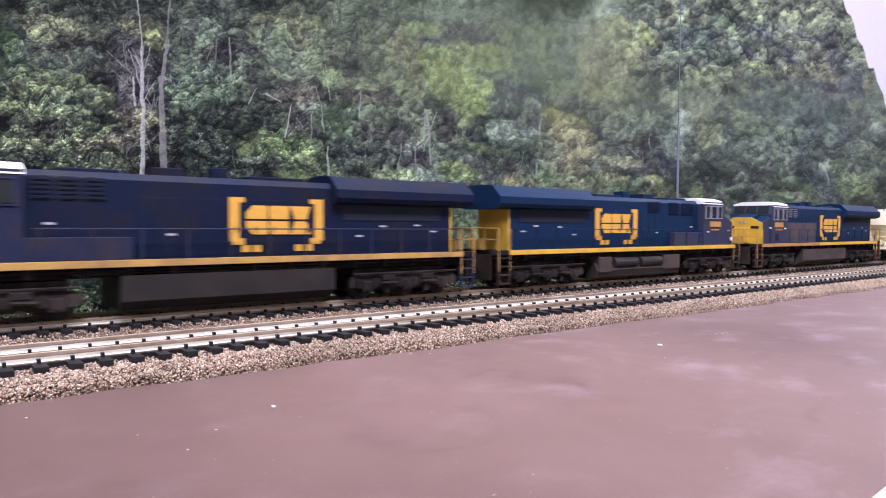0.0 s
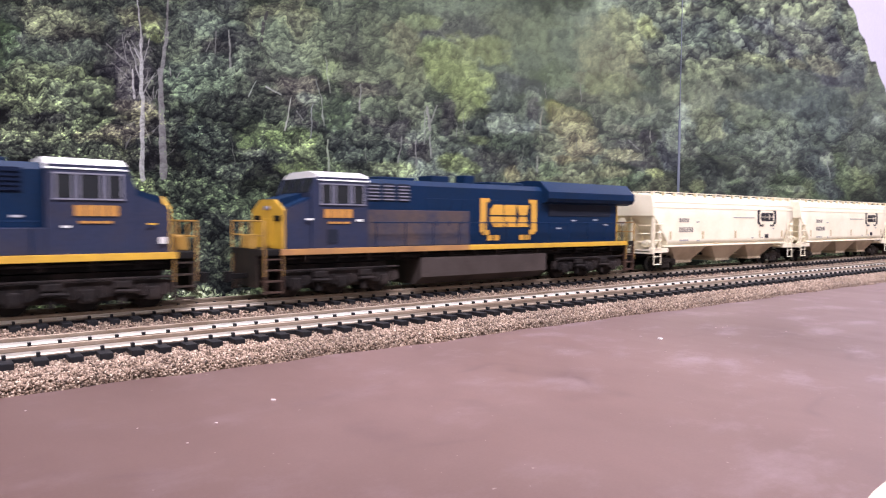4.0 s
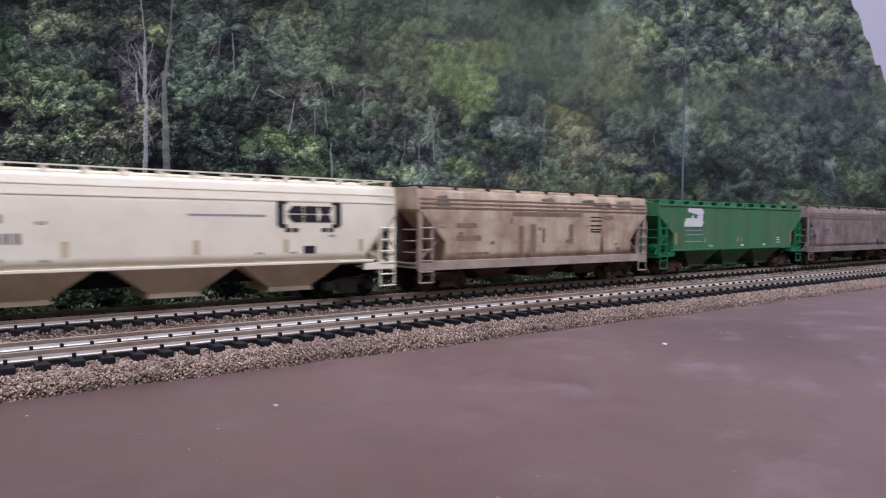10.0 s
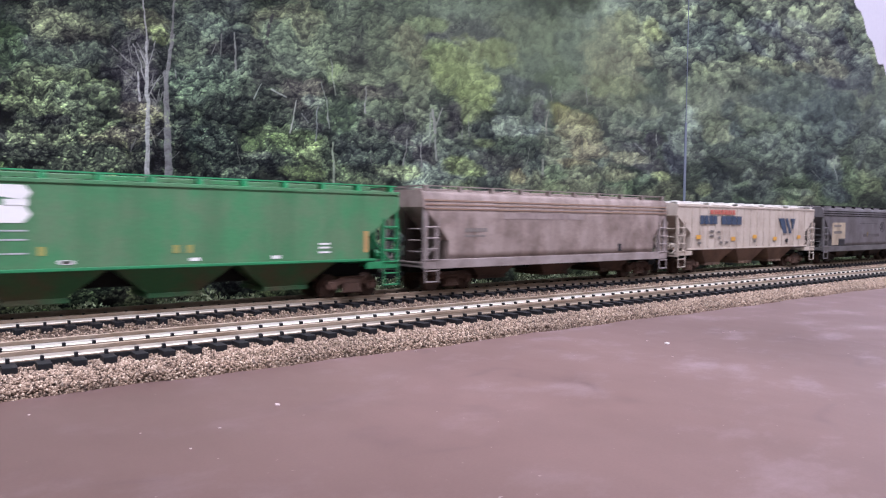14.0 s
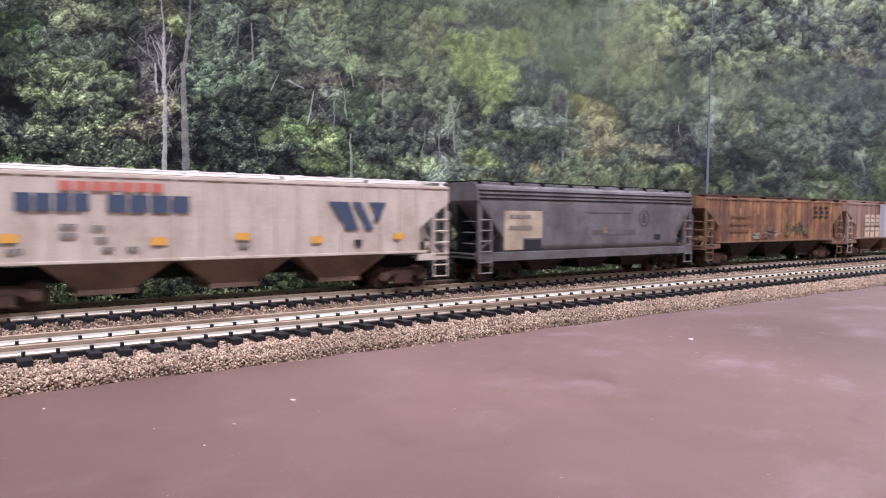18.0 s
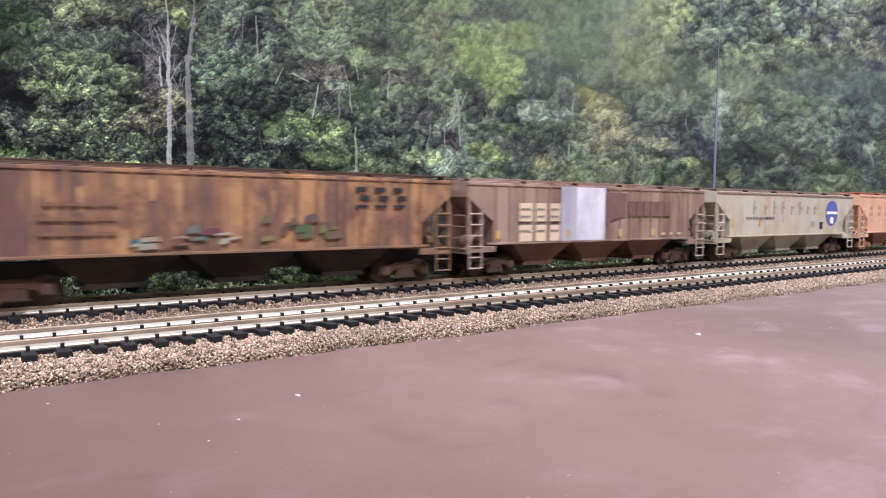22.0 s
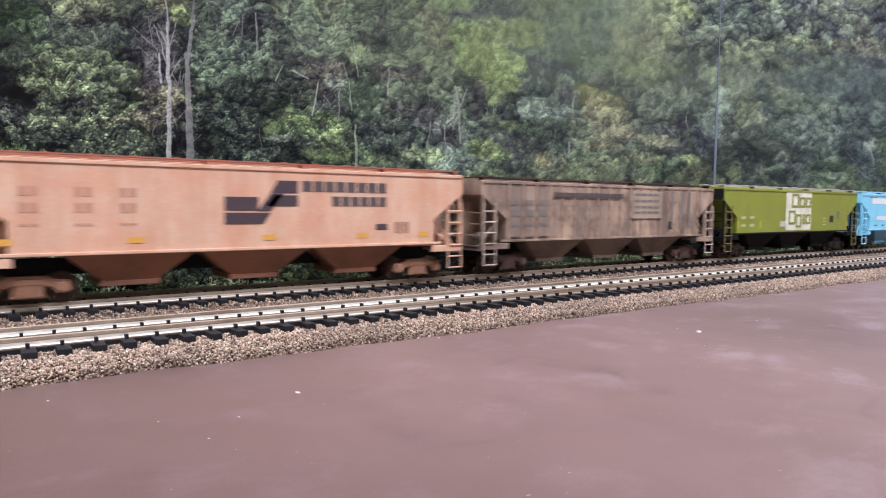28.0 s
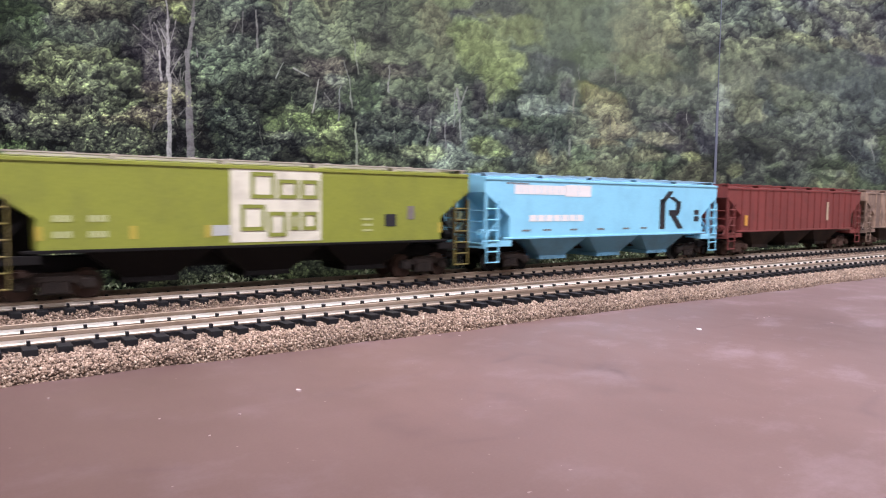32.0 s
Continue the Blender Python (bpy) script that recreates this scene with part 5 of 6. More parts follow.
        part("grab_step", bm, BLACK, front)
    bm = bmesh.new()
    box(bm, 10.0, 10.6, -5, 5, 22, 34, 0.2)
    part("nose_door", bm, YELLOW, front)
    bm = bmesh.new()
    prism(bm, [(11.4, 38.2), (11.4, 42.2), (23.0, 45.4), (23.0, 42.2)], -8.0, 8.0)
    prism(bm, [(11.4, 37.6), (11.4, 38.6), (23.0, 43.4), (23.0, 42.4)], -15.6, 15.6)
    part("nose_top", bm, blue, nose)
    # tank and reservoirs
    bm = bmesh.new()
    if spec["tank"] == "plain":
        o = [(16.6, 15.5), (16.6, 6.0), (11, 2.2)]
        prism(bm, [(-y, z) for y, z in o] + [(y, z) for y, z in reversed(o)], 82, 170, "x")
    else:
        o = [(11.5, 15.5), (16.6, 7.5), (15.0, 3.0), (11, 2.0)]
        prism(bm, [(-y, z) for y, z in o] + [(y, z) for y, z in reversed(o)], 80, 168, "x")
    tank = part("fuel_tank", bm, spec.get("tank_paint", TANK_GREY), car, "dark fuel tank")
    if spec["tank"] != "plain":
        for x0, x1 in ((101, 124), (128, 151)):
            for f in (-1, 1):
                bm = bmesh.new()
                rod(bm, (x0, f * 14.6, 11.8), (x1, f * 14.6, 11.8), 3.3, 14)
                part("air_reservoir", bm, BLACK_TANK, tank, "round air reservoir")
        for x0, x1 in ((80, 99), (154, 166)):
            bm = bmesh.new()
            box(bm, x0, x1, -16.8, 16.8, 6.2, 15.6, 0.4)
            part("side_box", bm, TANK_GREY, tank)
    # trucks
    for x in (39, 210):
        truck(car, x, (-22.5, 0, 22.5), FRAME3, BOLSTER3, WHEEL_LOCO, 6.0, 13.6)
    # pilots, steps, couplers
    for e, s in ((0.0, 1), (L, -1)):
        bm = bmesh.new()
        x0, x1 = sorted((e + s * 0.4, e + s * 1.8))
        box(bm, x0, x1, -11.5, 11.5, 5.0, 21.2, 0.3)
        box(bm, x0, x1, -17, 17, 18.6, 21.2, 0.3)
        part("pilot", bm, GRIME, car)
        part("coupler", COUPLER, None, car, "", pose(e * K, 0, 0.001, 0, 0, 0 if s < 0 else 180))
        for f in (-1, 1):
            bm = bmesh.new()
            for k in range(4):
                x0, x1 = sorted((e + s * 1.6, e + s * 9.2))
                y0, y1 = sorted((f * 13.2, f * 17.4))
                box(bm, x0, x1, y0, y1, 3.0 + k * 4.6, 3.6 + k * 4.6)
            for d in (1.6, 9.2):
                x0, x1 = sorted((e + s * d, e + s * (d + 0.6)))
                y0, y1 = sorted((f * 15.5, f * 17.5))
                box(bm, x0, x1, y0, y1, 2.6, 21.0)
            part("steps", bm, spec["stair"], car, "corner steps")
            for d in (1.4, 9.6):
                bm = bmesh.new()
                rod(bm, (e + s * d, f * 17.3, 10), (e + s * d, f * 17.3, 33), 0.33, 6)
                part("grab_iron", bm, DULL_YELLOW, car)
        bm = bmesh.new()
        for z in (27, 33):
            rod(bm, (e + s * 1.0, -16.5, z), (e + s * 1.0, 16.5, z), 0.33, 6)
        for y in (-16.5, -6, 6, 16.5):
            rod(bm, (e + s * 1.0, y, 21), (e + s * 1.0, y, 33), 0.33, 6)
        part("end_rail", bm, DULL_YELLOW, car)
        bm = bmesh.new()
        x0, x1 = sorted((e + s * 0.6, e + s * 4.0))
        box(bm, x0, x1, -4, 4, 21.2, 27.0, 0.5)
        part("end_box", bm, DULL_YELLOW, car)
    for f in (-1, 1):
        bm = bmesh.new()
        rod(bm, (54, f * 16.9, 32.6), (L - 11, f * 16.9, 32.6), 0.26, 6)
        part("handrail", bm, spec["rail"], car)
        for i in range(12):
            x = 56 + i * 16.6
            bm = bmesh.new()
            rod(bm, (x, f * 17.0, 21), (x, f * 16.9, 32.6), 0.26, 6)
            part("stanchion", bm, spec["rail"], car)
    # markings on the seen side
    bracket_emblem(car, 123.5, 166.0, 25.5, 45.5, ORANGE_MARK, lambda z: 12.75, face)
    for u, z in ((58, 34), (99, 30), (183, 29), (216, 34), (226, 31), (196, 33.5)):
        bar(car, "data_plate", u, u + 3.6, z, z + 0.8, PALE_GREY_MARK, lambda z: 12.5, face)
    word(car, 29.0, 43.5, 34.6, 38.4, DULL_ORANGE, cab_side, 4, face, gap=0.12, name="number_bar")
    word(car, 31.0, 42.0, 32.0, 32.9, DULL_ORANGE, cab_side, 3, face, gap=0.1)
    x1, z1, skin = spec.get("panel", (86, 29.5, low))
    # low cabinet; on the third locomotive a thin slab for its hood's dusty zone
    bm = bmesh.new()
    y0, y1 = sorted((face * 12.3, face * spec.get("panel_out", 16.4)))
    box(bm, 51.4, x1, y0, y1, 21.3, z1, 0.25)
    part("cabinet_or_dust_panel", bm, skin, car, "low cabinet or dust-covered hood panel behind the cab")
    for x0, x1, z0, z1, skin in spec.get("spots", ()):
        bar(car, "data_plate", x0, x1, z0, z1, skin, cab_side, face)
    return car


SOOTY_TANK = paint("sooty_tank", (0.032, 0.024, 0.022), 0.65, (0.05, 0.036, 0.03), 0.6, gloss=0.2)
DUSTY_BLUE = paint("dust_blown_blue", (0.040, 0.042, 0.066), 0.65, (0.085, 0.060, 0.054), 0.9, gloss=0.2, low=0.40)
LOCOS = (
    (-30, True, dict(label="weathered dark blue diesel locomotive with dull yellow stripe", blue=DULL_BLUE, low=LOW_BLUE, cab=LOW_BLUE, tank_paint=BLACK_TANK, stripe=paint("dull_yellow_stripe", (0.42, 0.24, 0.06), 0.6, (0.16, 0.09, 0.05), 0.6), trim=LOCO_GREY, tank="plain", stair=LOCO_GREY, rail=LOCO_GREY)),
    (237, False, dict(label="clean dark blue diesel locomotive with yellow ends, running backwards", blue=BLUE, low=LOW_BLUE, cab=LOCO_GREY, stripe=YELLOW, trim=TRIM_GREY, tank="tubes", stair=GRIME, rail=BLUE, mesh=DEEP_GRILLE, slat=DEEP_GRILLE, tank_paint=SOOTY_TANK, panel=(86, 30.5, LOCO_GREY),
               spots=((12.5, 15, 24.5, 27, WHITE), (16, 19, 31.5, 32.2, YELLOW), (44.5, 47, 30.5, 31.3, WHITE)))),
    (514, True, dict(label="dark blue diesel locomotive with yellow nose and grey cab", blue=BLUE, low=LOW_BLUE, cab=LOCO_GREY, stripe=YELLOW, trim=TRIM_GREY, tank="plain", stair=RUST_GEAR, rail=BLUE, slat=TRIM_GREY, panel=(116, 38.5, DUSTY_BLUE), panel_out=12.75, lit_or_dusty=112,
               spots=((30.5, 35.5, 23.5, 29.5, DARK_GRILLE), (20, 23.5, 33.5, 34.3, WHITE), (45, 48.5, 33.0, 34.0, WHITE)))),
)
for a, left, spec in LOCOS:
    locomotive(a, left, spec)

# ---- the hopper cars, in the order of the train ----
CREAM = paint("cream_white_car", (0.90, 0.825, 0.63), 0.5, (0.76, 0.64, 0.44), 0.4)
# bay cream darkened for the shade beneath the car, with patchy dirt
CREAM_BAY = paint("shaded_cream", (0.66, 0.55, 0.39), 0.6, (0.42, 0.32, 0.21), 0.6)
for a in (783.5, 994):
    car, side = hopper(dict(at=a, long=196, kind="round", top=50.4, paint=CREAM, bay_paint=CREAM_BAY, bays=(0.235, 0.50, 0.745), bay_half=25, bright_wheels=True,
                            cut=(37.5, 16.0, 20.5), post=2.6, label="cream white round-sided covered hopper car with black emblem", seams=(43.0, 46.6), truck="black", brackets=16))
    word(car, 30, 42.5, 33.2, 36.0, FADED_MARK, side, 4, gap=0.4, name="number_bar")
    word(car, 30, 47.8, 26.4, 29.8, FADED_MARK, side, 6, gap=0.4, name="number_bar")
    word(car, 30.5, 42, 20.2, 21.4, PALE_LETTER, side, 3)
    bracket_emblem(car, 137, 167, 31.5, 42.8, BLACK_MARK, side)
    bar(car, "line_bar", 101, 132, 36.5, 37.2, PALE_LETTER, side)
    bar(car, "data_plate", 149, 154.5, 21, 24.2, BLACK_MARK, side)
    for x in (18.5, 58.5, 103, 140, 176):
        bar(car, "amber_patch", x, x + 2.2, 21.5, 27, paint("faint_amber", (0.62, 0.5, 0.28), 0.6), side)
    for x, z in ((51, 33), (52, 20), (128, 21), (143, 21), (161, 28)):
        word(car, x, x + 3.5, z, z + 0.9, PALE_LETTER, side, 2)

TAN = paint("weathered_tan_car", (0.60, 0.48, 0.335), 0.65, (0.30, 0.185, 0.11), 0.75, streak=0.5, streak_colour=(0.25, 0.145, 0.085), streak_scale=75)
DARK_STREAK = paint("dark_stain", (0.19, 0.115, 0.08), 0.7, (0.34, 0.24, 0.16), 0.6)
SOOT = paint("soot_patch", (0.075, 0.055, 0.048), 0.75, (0.36, 0.27, 0.19), 0.7, low=0.42)
car, side = hopper(dict(at=1203, long=181, kind="round", top=50.5, paint=TAN, deep_sill=True, sill=(11.2, 15.8), low=15.6, bays=(0.29, 0.5, 0.71), bay_paint=RUST_GEAR, bay_low=5.2,
                        cut=(41.0, 17.0, 24.5), post=2.4, walk=RUST_GEAR, walk_up=1.7, brackets=9, shear=RUST_GEAR, label="rust-streaked faded tan covered hopper car", seams=(41.5, 43.6, 45.7), seam_paint=DARK_STREAK, truck="rust", frame=paint("tan_frame", (0.46, 0.36, 0.29), 0.6, (0.2, 0.13, 0.1), 0.5)))
word(car, 23.5, 37.4, 32, 34.3, DARK_STREAK, side, 4, name="number_bar")
word(car, 23.5, 40.4, 25.4, 28.1, DARK_STREAK, side, 6, name="number_bar")
word(car, 24, 46, 18.5, 19.6, DARK_STREAK, side, 5)
word(car, 62, 118, 38.4, 40.6, DARK_STREAK, side, 24, gap=0.12)
for x0, x1, z0, z1 in ((66.8, 70.3, 17, 33.1), (75.7, 79.8, 16.8, 33.9), (85, 87, 24, 32), (107, 110.5, 23, 34), (60, 62, 34, 37), (137, 147, 37, 39.5)):
    bar(car, "stain", x0, x1, z0, z1, DARK_STREAK, side)
for z in (38, 35.8, 33, 30.8, 29.4):
    word(car, 125.5, 136, z, z + 0.7, BLACK_MARK, side, 2, gap=0.05)
bar(car, "data_plate", 150, 154, 17, 20.2, FADED_MARK, side)
rr = random.Random(9)
for x0, x1, z0, z1 in ((118, 131, 45.5, 48.6), (128, 146, 43.8, 47.5), (150, 166, 44.2, 48.8), (10, 20, 42, 48), (84, 96, 46, 48.8), (134.5, 138, 17, 30)):
    mark(car, "soot_stain", [(x0, z0 + 0.8), (x1, z0), (x1 - 2, z1), (x0 + 1.5, z1 - 0.6)], SOOT, side, step=0.6)
for k in range(12):
    x, z, w, h = 8 + rr.random() * 160, 20 + rr.random() * 28, 1 + rr.random() * 4.5, 0.6 + rr.random() * 1.8
    mark(car, "stain", [(x, z), (x + w, z + 0.2), (x + w * 0.8, z + h), (x + w * 0.2, z + h * 0.9)], DARK_STREAK, side, step=0.4)

GREEN = paint("bright_green_car", (0.050, 0.205, 0.085), 0.5, (0.115, 0.175, 0.10), 0.7, low=0.42, streak=0.45, streak_colour=(0.045, 0.125, 0.055), streak_scale=60)
GREEN_FRAME = paint("green_frame", (0.015, 0.20, 0.075), 0.5, (0.02, 0.06, 0.03), 0.3)
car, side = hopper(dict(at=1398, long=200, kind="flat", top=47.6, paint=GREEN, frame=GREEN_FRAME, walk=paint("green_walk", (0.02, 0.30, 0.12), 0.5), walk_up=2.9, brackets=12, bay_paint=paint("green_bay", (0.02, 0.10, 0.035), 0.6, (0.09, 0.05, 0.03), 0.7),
                        label="bright green covered hopper car with white emblem", truck="rust"))
for o in ([(28.9, 33), (50, 33), (52.4, 35.5), (52.4, 37.5), (50.5, 38.8), (31, 38.8), (28.9, 36.5)], [(33, 41.2), (50.5, 40.6), (52.6, 42), (52.6, 44.2), (50.5, 45.6), (33, 45.6)], [(44.5, 38.6), (51.5, 38.6), (51.5, 40.8), (44.5, 40.8)], [(36.5, 38.6), (40, 38.6), (40, 41.4), (36.5, 40.4)]):
    mark(car, "emblem", o, WHITE_MARK, side)
for z in (30.2, 27.2, 22.6):
    word(car, 31, 51.5, z, z + 0.5, PALE_GREY_MARK, side, 3, gap=0.08)
bar(car, "amber_patch", 18.3, 20.4, 21, 29, FADED_AMBER, side)
bar(car, "amber_patch", 181, 183.2, 20.5, 30, FADED_AMBER, side)
for x, z in ((61, 18.8), (104, 18.8), (137, 18.8), (60, 19)):
    bar(car, "data_plate", x, x + 4, z, z + 1.3, WHITE_MARK, side)
for z in (20.6, 22.6, 24.2):
    bar(car, "data_plate", 158.6, 164, z, z + 0.8, WHITE_MARK, side)
for x in (54, 98, 103):
    bar(car, "amber_patch", x, x + 2.2, 22, 25, paint("faded_amber", (0.32, 0.30, 0.08), 0.6), side)

GREY = paint("purplish_grey_car", (0.32, 0.25, 0.225), 0.6, (0.13, 0.09, 0.075), 0.8, streak=0.4, streak_colour=(0.12, 0.085, 0.075))
car, side = hopper(dict(at=1612, long=199, kind="round", top=49.0, paint=GREY, deep_sill=True, sill=(11.6, 16.2), low=15.8, bays=(0.25, 0.5, 0.75), bay_paint=RUST_GEAR,
                        cut=(41.5, 15.5, 25.0), post=2.4, walk=paint("grey_walk_boards", (0.27, 0.225, 0.20), 0.6, (0.12, 0.09, 0.08), 0.6), walk_up=2.8, brackets=10, shear=GRIME, label="dirty purplish-grey round-sided covered hopper car", seams=(40.5, 42.6, 44.6), seam_paint=DARK_STREAK, truck="rust", frame=paint("grey_frame", (0.30, 0.25, 0.24), 0.6, (0.12, 0.09, 0.08), 0.6)))
word(car, 26, 41, 29.5, 31.5, FADED_MARK, side, 5, name="number_bar")
bar(car, "worn_band", 52, 116, 36.2, 39.6, paint("worn_lettering_band", (0.17, 0.125, 0.12), 0.65, (0.33, 0.27, 0.25), 0.7, streak=0.5, streak_colour=(0.3, 0.24, 0.22)), side)
word(car, 26, 40, 27, 27.9, FADED_MARK, side, 4)
bar(car, "data_plate", 148, 151, 17.5, 22, BLACK_MARK, side)

PUTTY = paint("pale_putty_car", (0.50, 0.43, 0.37), 0.6, (0.33, 0.26, 0.21), 0.6, streak=0.35, streak_colour=(0.30, 0.23, 0.18))
car, side = hopper(dict(at=1823, long=202, kind="flat", top=47.2, paint=PUTTY, ribs=18, bay_paint=paint("brown_bay", (0.22, 0.14, 0.10), 0.7, (0.1, 0.06, 0.045), 0.7), roof=WHITE, walk=WHITE,
                        label="pale putty ribbed covered hopper car with blue emblem", truck="rust"))
RIBBED = lambda z: 18.55
word(car, 39.3, 73.3, 41.4, 44.6, RED_MARK, RIBBED, 7)
word(car, 26.5, 49, 34.4, 40.4, NAVY_MARK, RIBBED, 4, gap=0.14)
word(car, 54, 82.5, 34.2, 40.2, NAVY_MARK, RIBBED, 4, gap=0.14)
mark(car, "emblem", [(147, 27.4), (153, 27.4), (148, 39.4), (138.6, 39.4)], NAVY_MARK, RIBBED)
mark(car, "emblem", [(156.5, 27.4), (160.5, 27.4), (154, 39.4), (150, 39.4)], NAVY_MARK, RIBBED)
mark(car, "emblem", [(160.5, 31), (163, 31), (166.8, 39.4), (158, 39.4), (158, 37.4), (162, 36)], NAVY_MARK, RIBBED)
for x, z in ((22.2, 24), (68, 22.4), (99, 23.8), (130.5, 22), (171, 23)):
    bar(car, "amber_patch", x, x + 5.4, z, z + 2.8, AMBER_MARK, RIBBED)
for x, z, w in ((39.3, 28.6, 5.4), (39.3, 25.4, 5.4), (49, 28, 4), (50, 24, 4), (24, 20.5, 5), (52, 20.5, 4), (60, 20.5, 4), (100, 20.8, 4)):
    word(car, x, x + w, z, z + 1.6, FADED_MARK, RIBBED, 3)
bar(car, "data_plate", 151, 154.5, 20.5, 23.2, BLACK_MARK, RIBBED)

SLATE = paint("slate_grey_car", (0.150, 0.140, 0.150), 0.42, (0.072, 0.062, 0.064), 0.85, streak=0.6, streak_colour=(0.062, 0.052, 0.052), streak_scale=45)
car, side = hopper(dict(at=2043, long=180, kind="round", top=49.4, paint=SLATE, deep_sill=True, sill=(11.0, 15.6), low=15.2, bays=(0.29, 0.5, 0.71), bay_paint=GRIME, ladder=paint("pale_grey_rungs", (0.16, 0.15, 0.155), 0.6),
                        cut=(41.5, 17.0, 22.5), post=2.4, walk=BLACK, walk_up=1.7, brackets=9, shear=BLACK, label="slate-grey round-sided covered hopper car with cream panel", seams=(42.2, 44.2, 46.2), seam_paint=BLACK, truck="black", frame=paint("slate_frame", (0.125, 0.118, 0.12), 0.55, (0.05, 0.042, 0.038), 0.7)))
OLD_CREAM = paint("soiled_cream_panel", (0.43, 0.35, 0.25), 0.65, (0.22, 0.17, 0.13), 0.7, low=0.42)
bar(car, "cream_panel", 17.2, 44.0, 22.4, 36.6, OLD_CREAM, side)
bar(car, "cream_panel", 17.2, 30.2, 16.6, 22.4, OLD_CREAM, side)
over = lambda z: side(z) + 0.25
word(car, 20.5, 36, 32.6, 34.6, FADED_MARK, over, 4, name="number_bar")
word(car, 20.5, 37, 26.8, 29.0, FADED_MARK, over, 6, name="number_bar")
bar(car, "data_plate", 30.8, 43.2, 16.2, 21.6, BLACK_MARK, side)
RING_MARK = flat("faded_ring_paint", (0.062, 0.056, 0.060), 0.6)
for k in range(12):
    t0, t1 = k * math.pi / 6, (k + 1) * math.pi / 6
    o = [(129.6 + r * math.cos(t) * 1.0, 33 + r * math.sin(t)) for r, t in ((5.2, t0), (5.2, t1), (4.4, t1), (4.4, t0))]
    mark(car, "ring_emblem", o, RING_MARK, side, step=0.3)
mark(car, "ring_emblem", [(127.2, 30.4), (132, 30.4), (130.6, 36.4), (128.6, 36.4)], RING_MARK, side)
bar(car, "stain", 76, 118, 35.9, 36.2, RING_MARK, side)
bar(car, "stain", 84, 122, 23.6, 26.4, paint("dark_grime_band", (0.085, 0.074, 0.074), 0.6, (0.14, 0.13, 0.138), 0.9), side)
bar(car, "amber_patch", 93, 95.4, 23.4, 28, paint("old_amber", (0.22, 0.16, 0.07), 0.7), side)
bar(car, "data_plate", 140, 146, 20, 23.4, BLACK_MARK, side)

OCHRE = paint("rusty_ochre_car", (0.36, 0.185, 0.080), 0.65, (0.11, 0.05, 0.036), 0.9, streak=0.92, streak_colour=(0.085, 0.042, 0.036), streak_scale=62, low=0.44)
car, side = hopper(dict(at=2238, long=198, kind="flat", top=47.0, paint=OCHRE, ribs=17, bay_paint=GRIME, under=GRIME, roof=RUST_GEAR, walk=RUST_GEAR, frame=paint("ochre_frame", (0.20, 0.11, 0.06), 0.7, (0.08, 0.05, 0.035), 0.7),
                        label="rusty ochre ribbed covered hopper car with sprayed scrawl", truck="rust"))
word(car, 147, 175, 41.2, 43.2, BLACK_MARK, RIBBED, 3, gap=0.45)
word(car, 149, 177, 37.4, 39.6, BLACK_MARK, RIBBED, 3, gap=0.5)
word(car, 147, 175, 34.4, 35.6, BLACK_MARK, RIBBED, 3, gap=0.35)
rr = random.Random(4)
PALE_OCHRE, DEEP_RUST = paint("pale_ochre_strip", (0.36, 0.20, 0.095), 0.65, (0.2, 0.1, 0.06), 0.8), paint("deep_rust_strip", (0.17, 0.08, 0.055), 0.7, (0.22, 0.1, 0.06), 0.6)
for k in range(14):
    x, w = 18 + k * 3.6 + rr.uniform(-1.5, 1.5), rr.uniform(1.2, 3.6)
    z1 = rr.uniform(34, 46.4)
    x += k * 7.5
    tip = z1 - rr.uniform(6, 16)
    mark(car, "faded_strip", [(x + 0.4 * w, tip), (x + 0.7 * w, tip), (x + w, z1 - 2), (x + 0.8 * w, z1), (x + 0.2 * w, z1), (x, z1 - 1)], PALE_OCHRE if k % 3 else DEEP_RUST, lambda z: 18.05, step=1.0)
for k in range(18):
    x, z = 56 + rr.random() * 36, 18.2 + rr.random() * 6
    w, h = 2.5 + rr.random() * 6, 1.0 + rr.random() * 2.6
    c = rr.choice([(0.045, 0.12, 0.12), (0.27, 0.25, 0.19), (0.10, 0.035, 0.035), (0.04, 0.08, 0.09)])
    mark(car, "scrawl", [(x, z), (x + w, z + 0.4), (x + w * 0.9, z + h), (x + 0.5, z + h * 0.8)], paint("scrawl_paint", c, 0.6, (0.2, 0.1, 0.05), 0.5), lambda z, k=k: 18.55 + 0.02 * k, step=0.4)
for k in range(18):
    x, z = 104 + rr.random() * 30, 20.5 + rr.random() * 8
    w, h = 2.5 + rr.random() * 6, 1.0 + rr.random() * 3
    c = rr.choice([(0.055, 0.085, 0.04), (0.10, 0.065, 0.035), (0.14, 0.135, 0.045), (0.08, 0.05, 0.045)])
    mark(car, "scrawl", [(x, z), (x + w, z + 0.4), (x + w * 0.9, z + h), (x + 0.5, z + h * 0.8)], paint("scrawl_paint", c, 0.6, (0.2, 0.1, 0.05), 0.5), lambda z, k=k: 18.55 + 0.02 * k, step=0.4)
for x, z in ((30, 29), (31, 34), (30, 24)):
    word(car, x, x + 24, z, z + 1.3, paint("worn_brown_marks", (0.15, 0.07, 0.035), 0.7), RIBBED, 6)

